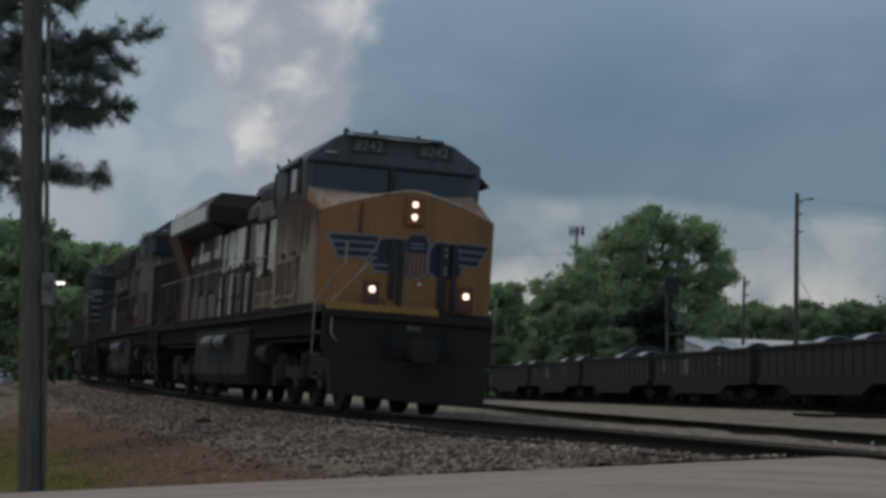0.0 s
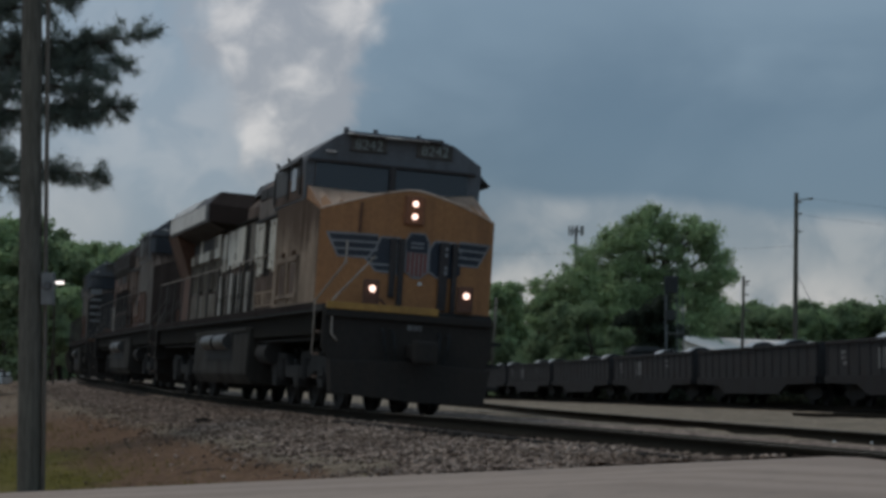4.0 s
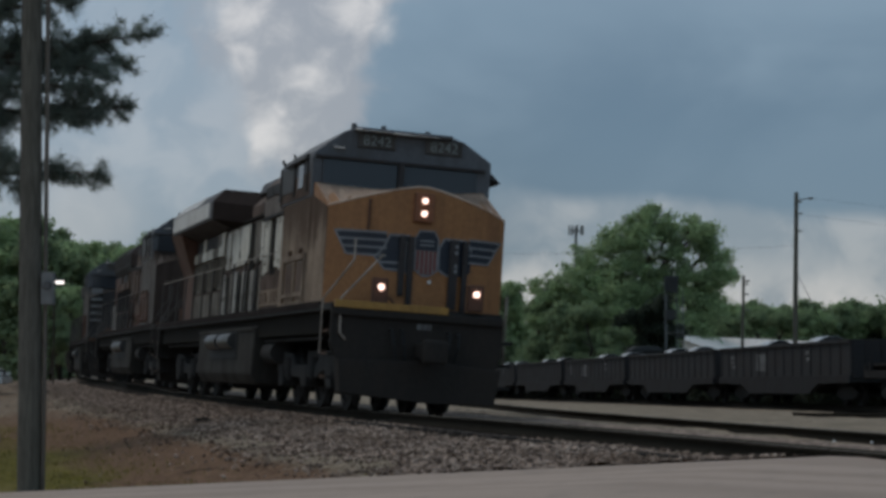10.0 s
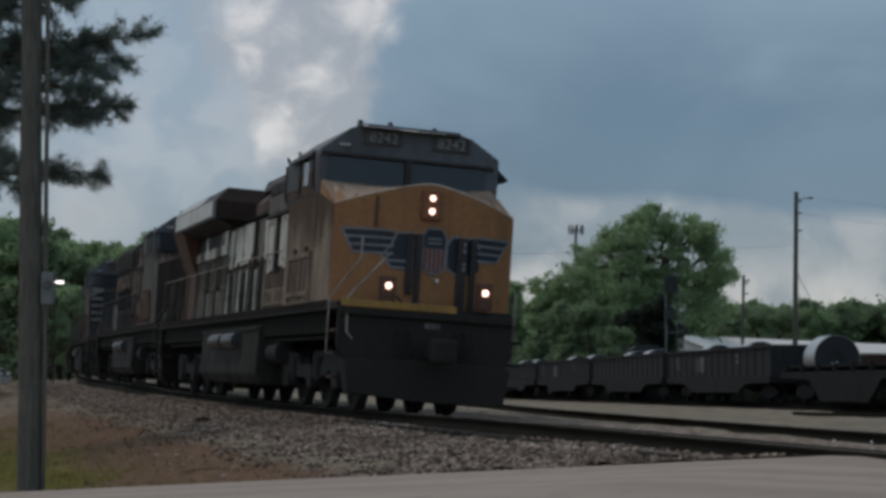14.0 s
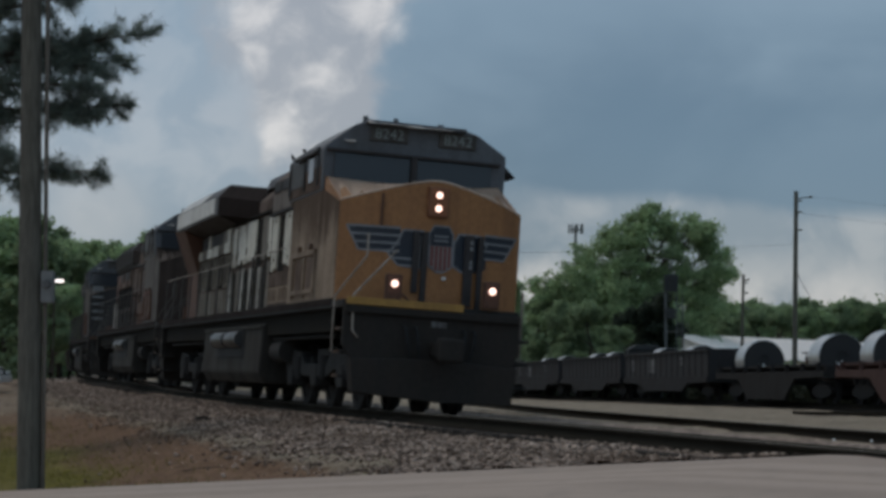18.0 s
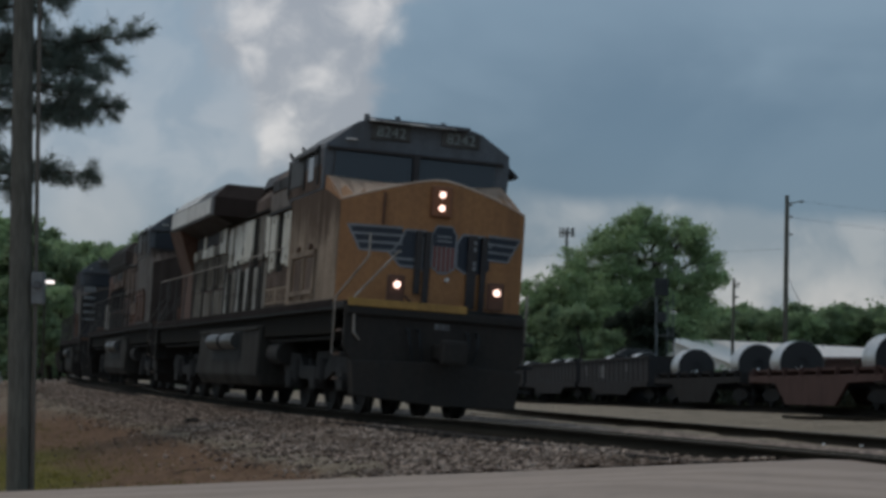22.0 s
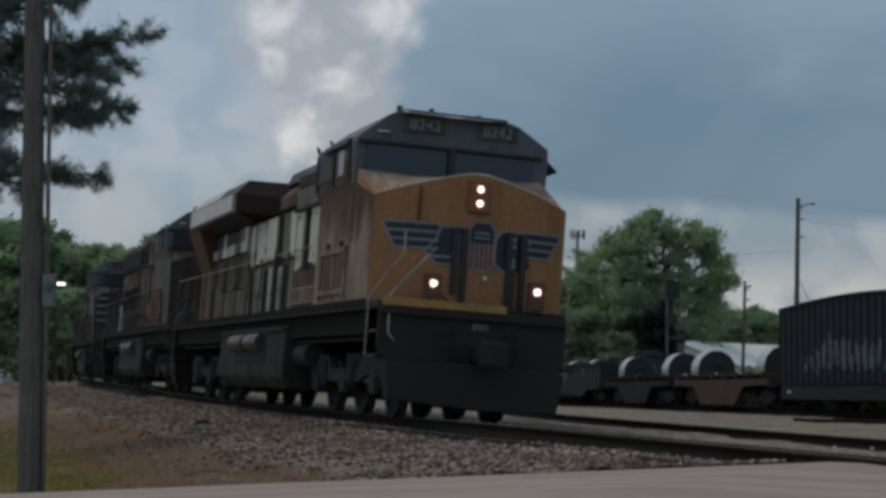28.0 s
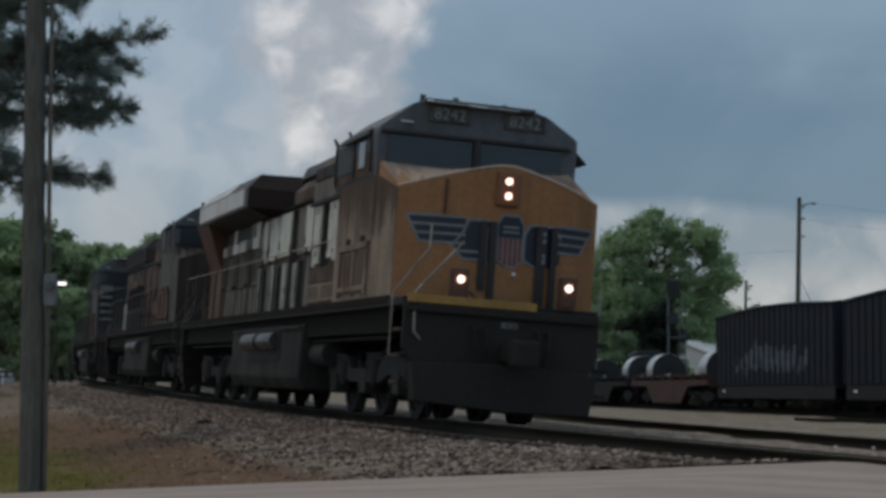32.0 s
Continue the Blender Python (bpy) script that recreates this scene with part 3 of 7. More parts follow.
def spaced(inner0, inner1, step, outer0, outer1):
    mid = list(np.arange(inner0, inner1 + 1e-6, step))
    lo, hi, d = [], [], step
    x = inner0
    while x > outer0:
        d *= 1.35
        x -= d
        lo.append(max(x, outer0))
    x, d = inner1, step
    while x < outer1:
        d *= 1.35
        x += d
        hi.append(min(x, outer1))
    return np.array(lo[::-1] + mid + hi)


def lumps(x, y, scale, size, seed=0.0):
    """A cheap unevenness from a few crossing waves."""
    x, y = x / scale + seed, y / scale - seed
    return size * (np.sin(x * 1.7 + 1.3 * np.sin(y * 0.9)) + np.sin(y * 2.1 + 1.1 * np.sin(x * 1.3)) + 0.6 * np.sin(3.3 * x + 2.7 * y) + 0.5 * np.sin(5.1 * x - 4.3 * y)) / 3.1


def build_ground():
    def z(x, y):
        s, q = track_place(x, y)
        far = smooth(140, 400, np.hypot(x, y))
        rough = lumps(x, y, 1.1, 0.035) * smooth(2.0, 4.0, np.abs(q)) * smooth(0.2, -0.8, road_w(x, y))
        return (ground_z(x, y) + rough) * (1 - far) - 1.2 * far

    me = grid_mesh("ground", spaced(-26, 26, 0.4, -3300, 3300), spaced(6, 110, 0.5, -3300, 3300), z, M["ground"])
    co = np.empty(len(me.vertices) * 3, np.float32)
    me.vertices.foreach_get("co", co)
    co = co.reshape(-1, 3)
    s, q = track_place(co[:, 0], co[:, 1])
    b = (co[:, 1] - 72) / 0.9927
    yard = (co[:, 0] - (16 - 0.121 * b)) < 5.0
    gravel = np.where(q > 0, smooth(3.9, 2.9, q) + 0.5 * smooth(8, 24, s) * smooth(13, 8, q), np.where(yard, 1.0, 0.0))
    grass = smooth(4.0, 6.4, q + 0.25 * np.sin(s)) * (0.55 + 0.3 * smooth(9, 2, s)) + (q < 0) * (~yard)
    cover = np.zeros((len(co), 4), np.float32)
    # strip along the yard line where the cars' shadow is painted
    train_shade_mask = smooth(2.6, 1.7, np.abs(co[:, 0] - (16 - 0.121 * b)))
    cover[:, 2] = train_shade_mask
    cover[:, 0], cover[:, 1], cover[:, 3] = np.clip(gravel, 0, 1), np.clip(grass, 0, 1), 1
    me.color_attributes.new("cover", "FLOAT_COLOR", "POINT").data.foreach_set("color", cover.ravel())
    return tagged(new("ground", me), "grass, brown dirt and grey gravel beside railway tracks", "ground", kind="structure")


def build_road():
    verts, faces = [], []
    es, ws = np.arange(-60, 61, 0.5), np.concatenate([np.arange(0, 6, 0.5), np.arange(6, 46, 2.0)])
    for w in ws:
        for e in es:
            wob = 0.10 * math.sin(e * 1.9) + 0.07 * math.sin(e * 4.3 + 1) if w == 0 else 0
            ww = w + wob
            x, y = (20.6 - 1.414 * ww) / 2 + e / 1.414, (20.6 - 1.414 * ww) / 2 - e / 1.414
            verts.append((x, y, float(road_z(x, y)) + (0.012 if w else -0.06)))
    n = len(es)
    for i in range(len(ws) - 1):
        for j in range(n - 1):
            faces.append((i * n + j, (i + 1) * n + j, (i + 1) * n + j + 1, i * n + j + 1))
    me = fast_mesh("road", verts, np.array(faces)[:, ::-1], M["road"])
    return tagged(new("road", me), "worn grey-brown asphalt road with a ragged edge", "road", kind="structure")


def ballast_edge(s):
    return 3.1 + 0.2 * np.sin(s * 0.9) + 0.12 * np.sin(s * 2.3 + 1)


def crib(s, q):
    """Height of the stones between the rails, and where they lie."""
    return GRADE * s + dip_at(s) - 0.085 + q * cant_at(s), smooth(0.72, 0.66, np.abs(q))


def shoulder(s, q):
    """Height of the stones packed against the near rail's foot, and where they lie."""
    return crib(s, 0.763)[0] - 0.070 - 0.03 * smooth(1.0, 2.2, q), smooth(2.3, 1.3, q) * smooth(-7.0, -13.0, s) * (q > 0.76)


def build_ballast():
    ss, qs = np.arange(-27, 96, 0.3), np.concatenate([np.arange(-3.2, -0.8, 0.2), [-0.72, -0.66, -0.4, -0.15, 0.15, 0.4, 0.66, 0.72], np.arange(0.8, 5.4, 0.2)])
    verts = []
    for s in ss:
        c, d = main_line(s), (main_line(s - 0.5) - main_line(s + 0.5)).normalized()
        n = Vector((-d.y, d.x, 0))
        for q in qs:
            p = c - n * q
            verts.append((p.x, p.y, 0))
    v = np.array(verts)
    q = np.tile(qs, len(ss))
    s = np.repeat(ss, len(qs))
    v[:, 2] = ground_z(v[:, 0], v[:, 1]) + 0.035 + lumps(v[:, 0], v[:, 1], 0.35, 0.03, 3.0) * (np.abs(q) > 1.4) - 0.2 * smooth(ballast_edge(s) - 0.3, ballast_edge(s) + 0.25, q) - 0.2 * smooth(2.5, 3.1, -q)
    fill, k = crib(s, q)
    v[:, 2] += (fill - v[:, 2]) * k
    fill, k = shoulder(s, q)
    v[:, 2] += (fill - v[:, 2]) * k * smooth(-0.1, -0.9, road_w(v[:, 0], v[:, 1]))
    i = np.arange(len(v)).reshape(len(ss), len(qs))
    faces = np.stack([i[:-1, :-1].ravel(), i[:-1, 1:].ravel(), i[1:, 1:].ravel(), i[1:, :-1].ravel()], 1)
    mid = v[faces].mean(1)
    inside = np.abs(track_place(mid[:, 0], mid[:, 1])[1]) < 0.70
    faces = faces[(road_w(mid[:, 0], mid[:, 1]) < 0.05) | inside]
    me = fast_mesh("ballast", v, faces, M["ballast"])
    me.polygons.foreach_set("use_smooth", [True] * len(me.polygons))
    tagged(new("ballast", me), "bed of broken grey and brown ballast stone under the main line", "ballast", kind="stuff")


def build_stones():
    """Loose stones as real geometry, thickest where the bank faces the road."""
    rng = np.random.default_rng(4)
    n = 185000
    s = -22 + 82 * rng.random(n) ** 1.6
    q = rng.uniform(-0.8, 6.2, n)
    ok = (q > -0.66) & (q < ballast_edge(s) + rng.normal(0, 0.55, n) + (rng.random(n) < 0.035) * rng.exponential(1.0, n)) & ((q > 0.85) | (q < 0.64))
    s, q = s[ok], q[ok]
    c = np.stack([np.interp(s, TABLE_S, TABLE[:, 0]), np.interp(s, TABLE_S, TABLE[:, 1])], 1)
    h = HEADING - s * CURVE
    x, y = c[:, 0] - q * np.cos(h), c[:, 1] - q * np.sin(h)
    ok = (road_w(x, y) < rng.normal(-0.05, 0.14, len(x))) | (np.abs(q) < 0.62)
    x, y, q, s = x[ok], y[ok], q[ok], s[ok]
    n = len(x)
    z = ground_z(x, y) + 0.045 + lumps(x, y, 0.35, 0.03, 3.0) * (np.abs(q) > 1.4)
    fill, k = crib(s, q)
    z += (fill + 0.008 - z) * k
    fill, k = shoulder(s, q)
    z += (fill + 0.006 - z) * k * smooth(-0.1, -0.9, road_w(x, y))
    base = np.array([(1, 0, 0), (-1, 0, 0), (0, 1, 0), (0, -1, 0), (0, 0, 1), (0, 0, -1)], float)
    tri = np.array([(0, 2, 4), (2, 1, 4), (1, 3, 4), (3, 0, 4), (2, 0, 5), (1, 2, 5), (3, 1, 5), (0, 3, 5)])
    size = (0.009 + 0.036 * rng.random((n, 1, 1)) ** 2.4) * rng.uniform(0.5, 1.5, (n, 6, 1)) * np.where(np.abs(q) < 0.75, 0.62, 1.0)[:, None, None]
    p = base[None] * size * np.stack([rng.uniform(0.8, 1.5, n), np.ones(n), rng.uniform(0.35, 0.8, n)], 1)[:, None]
    a, t = rng.uniform(0, 6.28, n), rng.uniform(-0.7, 0.7, n)
    ca, sa, ct, st = np.cos(a), np.sin(a), np.cos(t), np.sin(t)
    rot = np.stack([np.stack([ca, -sa * ct, sa * st], 1), np.stack([sa, ca * ct, -ca * st], 1), np.stack([0 * a, st, ct], 1)], 1)
    p = np.einsum("nij,nkj->nki", rot, p) + np.stack([x, y, z], 1)[:, None]
    faces = (tri[None] + 6 * np.arange(n)[:, None, None]).reshape(-1, 3)
    me = fast_mesh("ballast_stones", p.reshape(-1, 3), faces, M["stone"])
    tagged(new("ballast_stones", me), "loose broken stones, grey, brown and pale, on the railway bank", "ballast", kind="stuff")


RAIL = ((-0.075, -0.17), (0.075, -0.17), (0.075, -0.155), (0.012, -0.125), (0.012, -0.045), (0.037, -0.035), (0.037, -0.004), (0.03, 0.0), (-0.03, 0.0), (-0.037, -0.004), (-0.037, -0.035), (-0.012, -0.045), (-0.012, -0.125), (-0.075, -0.155))


def sweep(name, place, stations, lateral, material, profile=RAIL):
    verts, faces = [], []
    k = len(profile)
    for s in stations:
        m = place(s)
        for y, z in profile:
            verts.append((m @ Vector((0, lateral + y, z)))[:])
    for i in range(len(stations) - 1):
        for j in range(k):
            faces.append((i * k + j, i * k + (j + 1) % k, (i + 1) * k + (j + 1) % k, (i + 1) * k + j))
    me = fast_mesh(name, verts, faces, material)
    return me


HEAD = ((0.031, -0.006), (0.031, 0.003), (-0.031, 0.003), (-0.031, -0.006))


def build_tracks():
    stations = list(np.arange(-34, 130, 1.0))
    root = tagged(new("railway_track"), "main line track with rusty rails on dark wooden ties", "track", kind="structure")
    at = lambda s: pose(0, 0, float(dip_at(s))) @ on_main(s, 0.1, 0.3, float(cant_at(s)))
    for y in (-0.753, 0.753):
        ob = new("rail", sweep("rail", at, stations, y, M["rail"]))
        ob.parent = root
        top = new("rail_head", sweep("rail_head", at, stations, y, M["rail_top"], HEAD))
        top.parent = ob
    bm = B()
    bx(bm, -0.115, 0.115, -1.3, 1.3, -0.09, 0.09, 0.015)
    me = mesh_of("tie", bm, M["tie"])
    for k, s in enumerate(np.arange(-15.5, 60, 0.52)):
        if road_w(*main_line(s)[:2]) > -0.2:
            continue
        ob = new("tie", me)
        ob.parent = root
        ob.matrix_local = at(s) @ pose(0, random.uniform(-0.05, 0.05), -0.265, 0, 0, random.uniform(-1.5, 1.5))
    yard = tagged(new("railway_track"), "yard track of rusty rails sunk in gravel", "track", kind="structure")
    for y in (-0.753, 0.753):
        ob = new("rail", sweep("rail", lambda b: on_yard(b), list(np.arange(-70, 190, 5.0)), y, M["rail"]))
        ob.parent = yard
    # the yard lead that leaves the crossing beside the main line; its far rail is sunk in the gravel
    lead = tagged(new("railway_track"), "yard lead with one dark standing rail and one sunk in gravel", "track", kind="structure")

    def on_lead(y, off):
        x = lambda v: 3.736 - 0.1238 * (v - 35) + 0.0011 * (min(v, 60) - 35) ** 2
        d = Vector((x(y - 0.5) - x(y + 0.5), -1.0, 0)).normalized()
        n = Vector((-d.y, d.x, 0))
        o = Vector((x(y), y, 0)) + n * off
        o.z = -0.2 - 0.0045 * (y - 27) if off == 0 else float(ground_z(o.x, o.y)) + 0.03
        m = Matrix((d, n, Vector((0, 0, 1)))).transposed().to_4x4()
        m.translation = o
        return m

    for off in (0.0, 1.51):
        at2 = lambda y: on_lead(y, off)
        ob = new("rail", sweep("rail", at2, list(np.arange(19, 80, 1.0)), 0.0, M["rail"]))
        ob.parent = lead
        top = new("rail_head", sweep("rail_head", at2, list(np.arange(19, 80, 1.0)), 0.0, M["rail_top"], HEAD))
        top.parent = ob
    # a short siding that ends between the two lines
    side = tagged(new("railway_track"), "end of a low rusty siding rail in the yard gravel", "track", kind="structure")
    a, b = Vector((11.05, 63.0, 0)), Vector((14.6, 52.0, 0))
    for off in (0.0, 1.45):
        n = Vector((0.95, 0.31, 0)) * off
        p, q = a + n, b + n
        p.z, q.z = float(ground_z(p.x, p.y)) + 0.10, float(ground_z(q.x, q.y)) + 0.10
        bm = B()
        d = q - p
        m = Matrix.Translation(p) @ d.to_track_quat("X", "Z").to_matrix().to_4x4()
        prism(bm, RAIL, 0, d.length, "x")
        bm.transform(m)
        part("rail", bm, M["rail"], side)


clouds = build_sky()
build_ground()
build_road()
build_ballast()
build_tracks()


# ---------- locomotives ----------
LEAN = 0.0673


def nose_x(y):
    """Plan of the nose front: a shallow bow, fullest in the middle."""
    return -0.36 * (abs(y) / 1.5) ** 2.2


def nose_top(y):
    k = abs(y) / 1.5
    return 3.56 - 0.40 * k ** 1.3


def nose_back(y):
    """Height of the nose where it meets the cab; it stands higher on the far side."""
    return 3.62 + (0.04 if y < 0 else 0.12) * (abs(y) / 1.5) ** 1.5


def text_mesh(body, size):
    cu = bpy.data.curves.new("digits", "FONT")
    cu.body, cu.size, cu.extrude, cu.align_x, cu.align_y = body, size, 0.006, "CENTER", "CENTER"
    ob = new("digits", cu)
    dg = bpy.context.evaluated_depsgraph_get()
    me = bpy.data.meshes.new_from_object(ob.evaluated_get(dg))
    bpy.data.objects.remove(ob)
    return me


def build_nose(root, paint):
    bm = B()
    n = 16
    ys = [-1.5 + 3.0 * i / n for i in range(n + 1)]
    front_lo = [bm.verts.new((nose_x(y), y, 1.56)) for y in ys]
    front_hi = [bm.verts.new((nose_x(y) - 0.05, y, nose_top(y))) for y in ys]
    back_hi = [bm.verts.new((-1.74, y * 0.99, nose_back(y))) for y in ys]
    back_lo = [bm.verts.new((-1.75, y, 1.56)) for y in ys]
    for a, b in ((front_lo, front_hi), (front_hi, back_hi), (back_hi, back_lo), (back_lo, front_lo)):  # shell
        for i in range(n):
            bm.faces.new((a[i], a[i + 1], b[i + 1], b[i]))
    for k in (0, n):
        bm.faces.new((front_lo[k], front_hi[k], back_hi[k], back_lo[k]))
    bmesh.ops.recalc_face_normals(bm, faces=bm.faces[:])
    nose = smooth_shade(part("nose", bm, paint, root, "faded armour-yellow bowed nose"), 30)
    bm = B()
    rows = []
    for f, lift in ((0.03, 0.006), (0.97, 0.006)):
        rows.append([bm.verts.new(((nose_x(y) - 0.05) * (1 - f) - 1.74 * f, y * 0.985, nose_top(y) * (1 - f) + nose_back(y) * f + lift)) for y in ys])
    for i in range(n):
        bm.faces.new((rows[0][i], rows[0][i + 1], rows[1][i + 1], rows[1][i]))
    bmesh.ops.solidify(bm, geom=bm.faces[:], thickness=0.012)
    bmesh.ops.recalc_face_normals(bm, faces=bm.faces[:])
    # on the yellow nose this sheet carries the painted sky sheen
    part("nose_top", bm, M["nose_top"] if paint == M["yellow"] else paint, nose, "top sheet of the nose")
    for k in (-1, 1):
        bm = B()
        # thin panel; on the yellow nose its tan paints the side's glare
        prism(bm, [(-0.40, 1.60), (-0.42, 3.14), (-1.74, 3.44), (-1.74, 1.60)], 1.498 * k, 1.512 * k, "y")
        part("nose_side", bm, M["cab_tan"] if paint == M["yellow"] else M["cab_grey"], nose, "nose side panel")
    return nose


def build_front(root, nose, full):
    # worn lip along the nose's upper front edge, its highlight put into the pale colour
    bm = B()
    ys = [-1.5 + 0.2 * i for i in range(16)]
    pts = [(nose_x(y) - 0.05, y, nose_top(y) + 0.008) for y in ys]
    tube_path(bm, pts, [0.018] * len(pts), 6)
    part("lip", bm, M["nose_top"] if full else M["nose_grime"], nose, "worn edge along the nose top")
    # headlight housing with two stacked lamps
    bm = B()
    bx(bm, -0.06, 0.035, -0.17, 0.17, 2.98, 3.46, 0.02)
    case = part("headlight_housing", bm, M["orange_lamp"], root, "red-stained headlight housing")
    for z in (3.33, 3.12):
        bm = B()
        rod(bm, (0.02, 0, z), (0.06, 0, z), 0.053, 0.048, 20)
        part("headlight", bm, M["lamp"] if full else M["glass"], case, "lit round headlight" if full else "unlit headlight")
    if not full:
        return
    # winged shield emblem in plain shapes; each patch is four corners (across, up) and how far it stands out
    def dec(name, mat, patches, label=""):
        bm = B()
        for (bl, br, tr, tl), off in patches:
            k = 5
            top, bot = [], []
            for i in range(k + 1):
                f = i / k
                for lst, a, b in ((bot, bl, br), (top, tl, tr)):
                    y, z = a[0] + (b[0] - a[0]) * f, a[1] + (b[1] - a[1]) * f
                    x = nose_x(y) - 0.05 * (z - 1.56) / 1.6
                    lst.append((bm.verts.new((x + off, y, z)), bm.verts.new((x - 0.02, y, z))))
            for i in range(k):
                bm.faces.new((bot[i][0], bot[i + 1][0], top[i + 1][0], top[i][0]))
                bm.faces.new((bot[i][0], bot[i][1], bot[i + 1][1], bot[i + 1][0]))
                bm.faces.new((top[i][0], top[i + 1][0], top[i + 1][1], top[i][1]))
            for i in (0, k):
                bm.faces.new((bot[i][0], top[i][0], top[i][1], bot[i][1]))
        bmesh.ops.recalc_face_normals(bm, faces=bm.faces[:])
        return pieces(name, bm, mat, nose, label)

    def line(a, b, off=0.017, w=0.036):
        (ay, az), (by, bz) = a, b
        if abs(by - ay) < abs(bz - az):
            return ((ay - w / 2, az), (ay + w / 2, az), (by + w / 2, bz), (by - w / 2, bz)), off
        return ((ay, az - w / 2), (by, bz - w / 2), (by, bz + w / 2), (ay, az + w / 2)), off

    navy, lines = [], []
    # one wing each side: outer slant, three long feathers and two short inner ones
    for tip, low, inner, notch, root_y in ((-1.385, -1.19, -0.57, -0.76, -0.36), (1.44, 1.20, 0.84, 0.98, 0.80)):
        navy.append((((low, 2.39), (inner, 2.39), (inner, 2.77), (tip, 2.77)), 0.009))
        for z in (2.77, 2.645, 2.52, 2.395):
            f = (2.77 - z) / 0.38
            lines.append(line((tip + (low - tip) * f, z), (inner, z)))
        lines.append(line((tip, 2.78), (low, 2.385)))
        if tip < 0:
            navy.append((((-0.57, 2.17), (root_y, 2.17), (root_y, 2.39), (notch, 2.39)), 0.009))
            lines += [line((notch + 0.07, 2.29), (root_y, 2.29)), line((-0.58, 2.18), (root_y, 2.18)), line((notch, 2.38), (-0.58, 2.17))]
    # dark rounded fields between the wings and the shield
    for a, b, za in ((-0.60, -0.12, 2.56), (0.30, 0.88, 2.58)):
        cut = (b - a) * 0.16
        navy.append((((a, 2.24), (b, 2.24), (b, za), (a, za)), 0.012))
        navy.append((((a, za), (b, za), (b - cut, 2.74), (a + cut, 2.74)), 0.012))
        navy.append((((a + cut * 1.5, 2.15), (b - cut, 2.15), (b, 2.24), (a, 2.24)), 0.012))
        lines += [line((a + cut, 2.745), (b - cut, 2.745), 0.02), line((a + cut, 2.75), (a, za), 0.02), line((b - cut, 2.75), (b, za), 0.02)]
        if a < 0:
            lines += [line((a, za), (a - 0.10, 2.42), 0.02), line((a - 0.10, 2.42), (a - 0.16, 2.385), 0.02)]
        else:
            lines += [line((a, za), (a, 2.24), 0.02), line((a, 2.24), (a + 0.15, 2.15), 0.02), line((a + 0.14, 2.15), (b - 0.3, 2.15), 0.02)]
    dec("wing_field", M["navy"], navy, "dark blue wing emblem")
    dec("wing_line", M["silver_line"], lines, "dull silver feather stripe")
    c = 0.09
    dec("shield_border", M["silver_line"], [(((c - 0.20, 2.20), (c + 0.20, 2.20), (c + 0.21, 2.72), (c - 0.21, 2.72)), 0.022), (((c - 0.21, 2.72), (c + 0.21, 2.72), (c + 0.13, 2.86), (c - 0.13, 2.86)), 0.022),
                                            (((c - 0.06, 2.10), (c + 0.06, 2.10), (c + 0.20, 2.20), (c - 0.20, 2.20)), 0.022)])
    dec("shield_field", M["navy"], [(((c - 0.175, 2.53), (c + 0.175, 2.53), (c + 0.185, 2.71), (c - 0.185, 2.71)), 0.027), (((c - 0.185, 2.71), (c + 0.185, 2.71), (c + 0.115, 2.835), (c - 0.115, 2.835)), 0.027)], "navy upper part of a shield")
    dec("shield_base", M["emblem_white"], [(((c - 0.175, 2.21), (c + 0.175, 2.21), (c + 0.175, 2.525), (c - 0.175, 2.525)), 0.027), (((c - 0.05, 2.125), (c + 0.05, 2.125), (c + 0.175, 2.21), (c - 0.175, 2.21)), 0.027)])
    dec("shield_stripe", M["red"], [(((c + y, 2.20 - 0.06 * (abs(y + 0.02) < 0.1)), (c + y + 0.045, 2.20 - 0.06 * (abs(y + 0.02) < 0.1)), (c + y + 0.045, 2.523), (c + y, 2.523)), 0.032) for y in (-0.168, -0.095, -0.022, 0.050, 0.122)], "dull red vertical stripe")
    dec("shield_lettering", M["silver_line"], [(((c - 0.12, z), (c + 0.12, z), (c + 0.12, z + 0.03), (c - 0.12, z + 0.03)), 0.031) for z in (2.60, 2.67)], "faint unreadable lettering")
    # dark vertical channels over the emblem, with rubbed patches on them
    for y, z0, half, x1 in ((-0.315, 1.76, 0.05, 0.045), (-0.175, 1.60, 0.048, 0.045), (0.56, 1.60, 0.075, 0.05), (0.76, 1.58, 0.045, 0.06)):
        bm = B()
        bx(bm, nose_x(y) - 0.10, nose_x(y) + x1, y - half, y + half, z0, 2.74, 0.015)
        ch = part("channel", bm, M["roof_dark"], nose, "dark brown vertical channel")
        if y > 0.5 and y < 0.6:
            bm = B()
            for z in (2.60, 2.50, 2.28, 2.20):
                bx(bm, nose_x(y) + x1, nose_x(y) + x1 + 0.004, y + 0.01, y + 0.06, z, z + 0.06)
            pieces("rubbed_patch", bm, M["silver_line"], ch)
    dec("inner_feather", M["silver_line"], [line((-0.255, 2.16), (-0.250, 2.66), 0.024, 0.03), line((-0.24, 2.14), (-0.14, 2.08), 0.024, 0.03)])
    bm = B()
    rod(bm, (nose_x(-0.9) - 0.02, -0.88, 2.8), (nose_x(-0.9) + 0.02, -0.88, 3.3), 0.02)
    part("seam", bm, M["brown"], nose)
    # small lamp on the nose
    bm = B()
    rod(bm, (-0.02, 0.16, 2.02), (0.04, 0.16, 2.02), 0.03, seg=10)
    part("marker_lamp", bm, M["white"], nose)


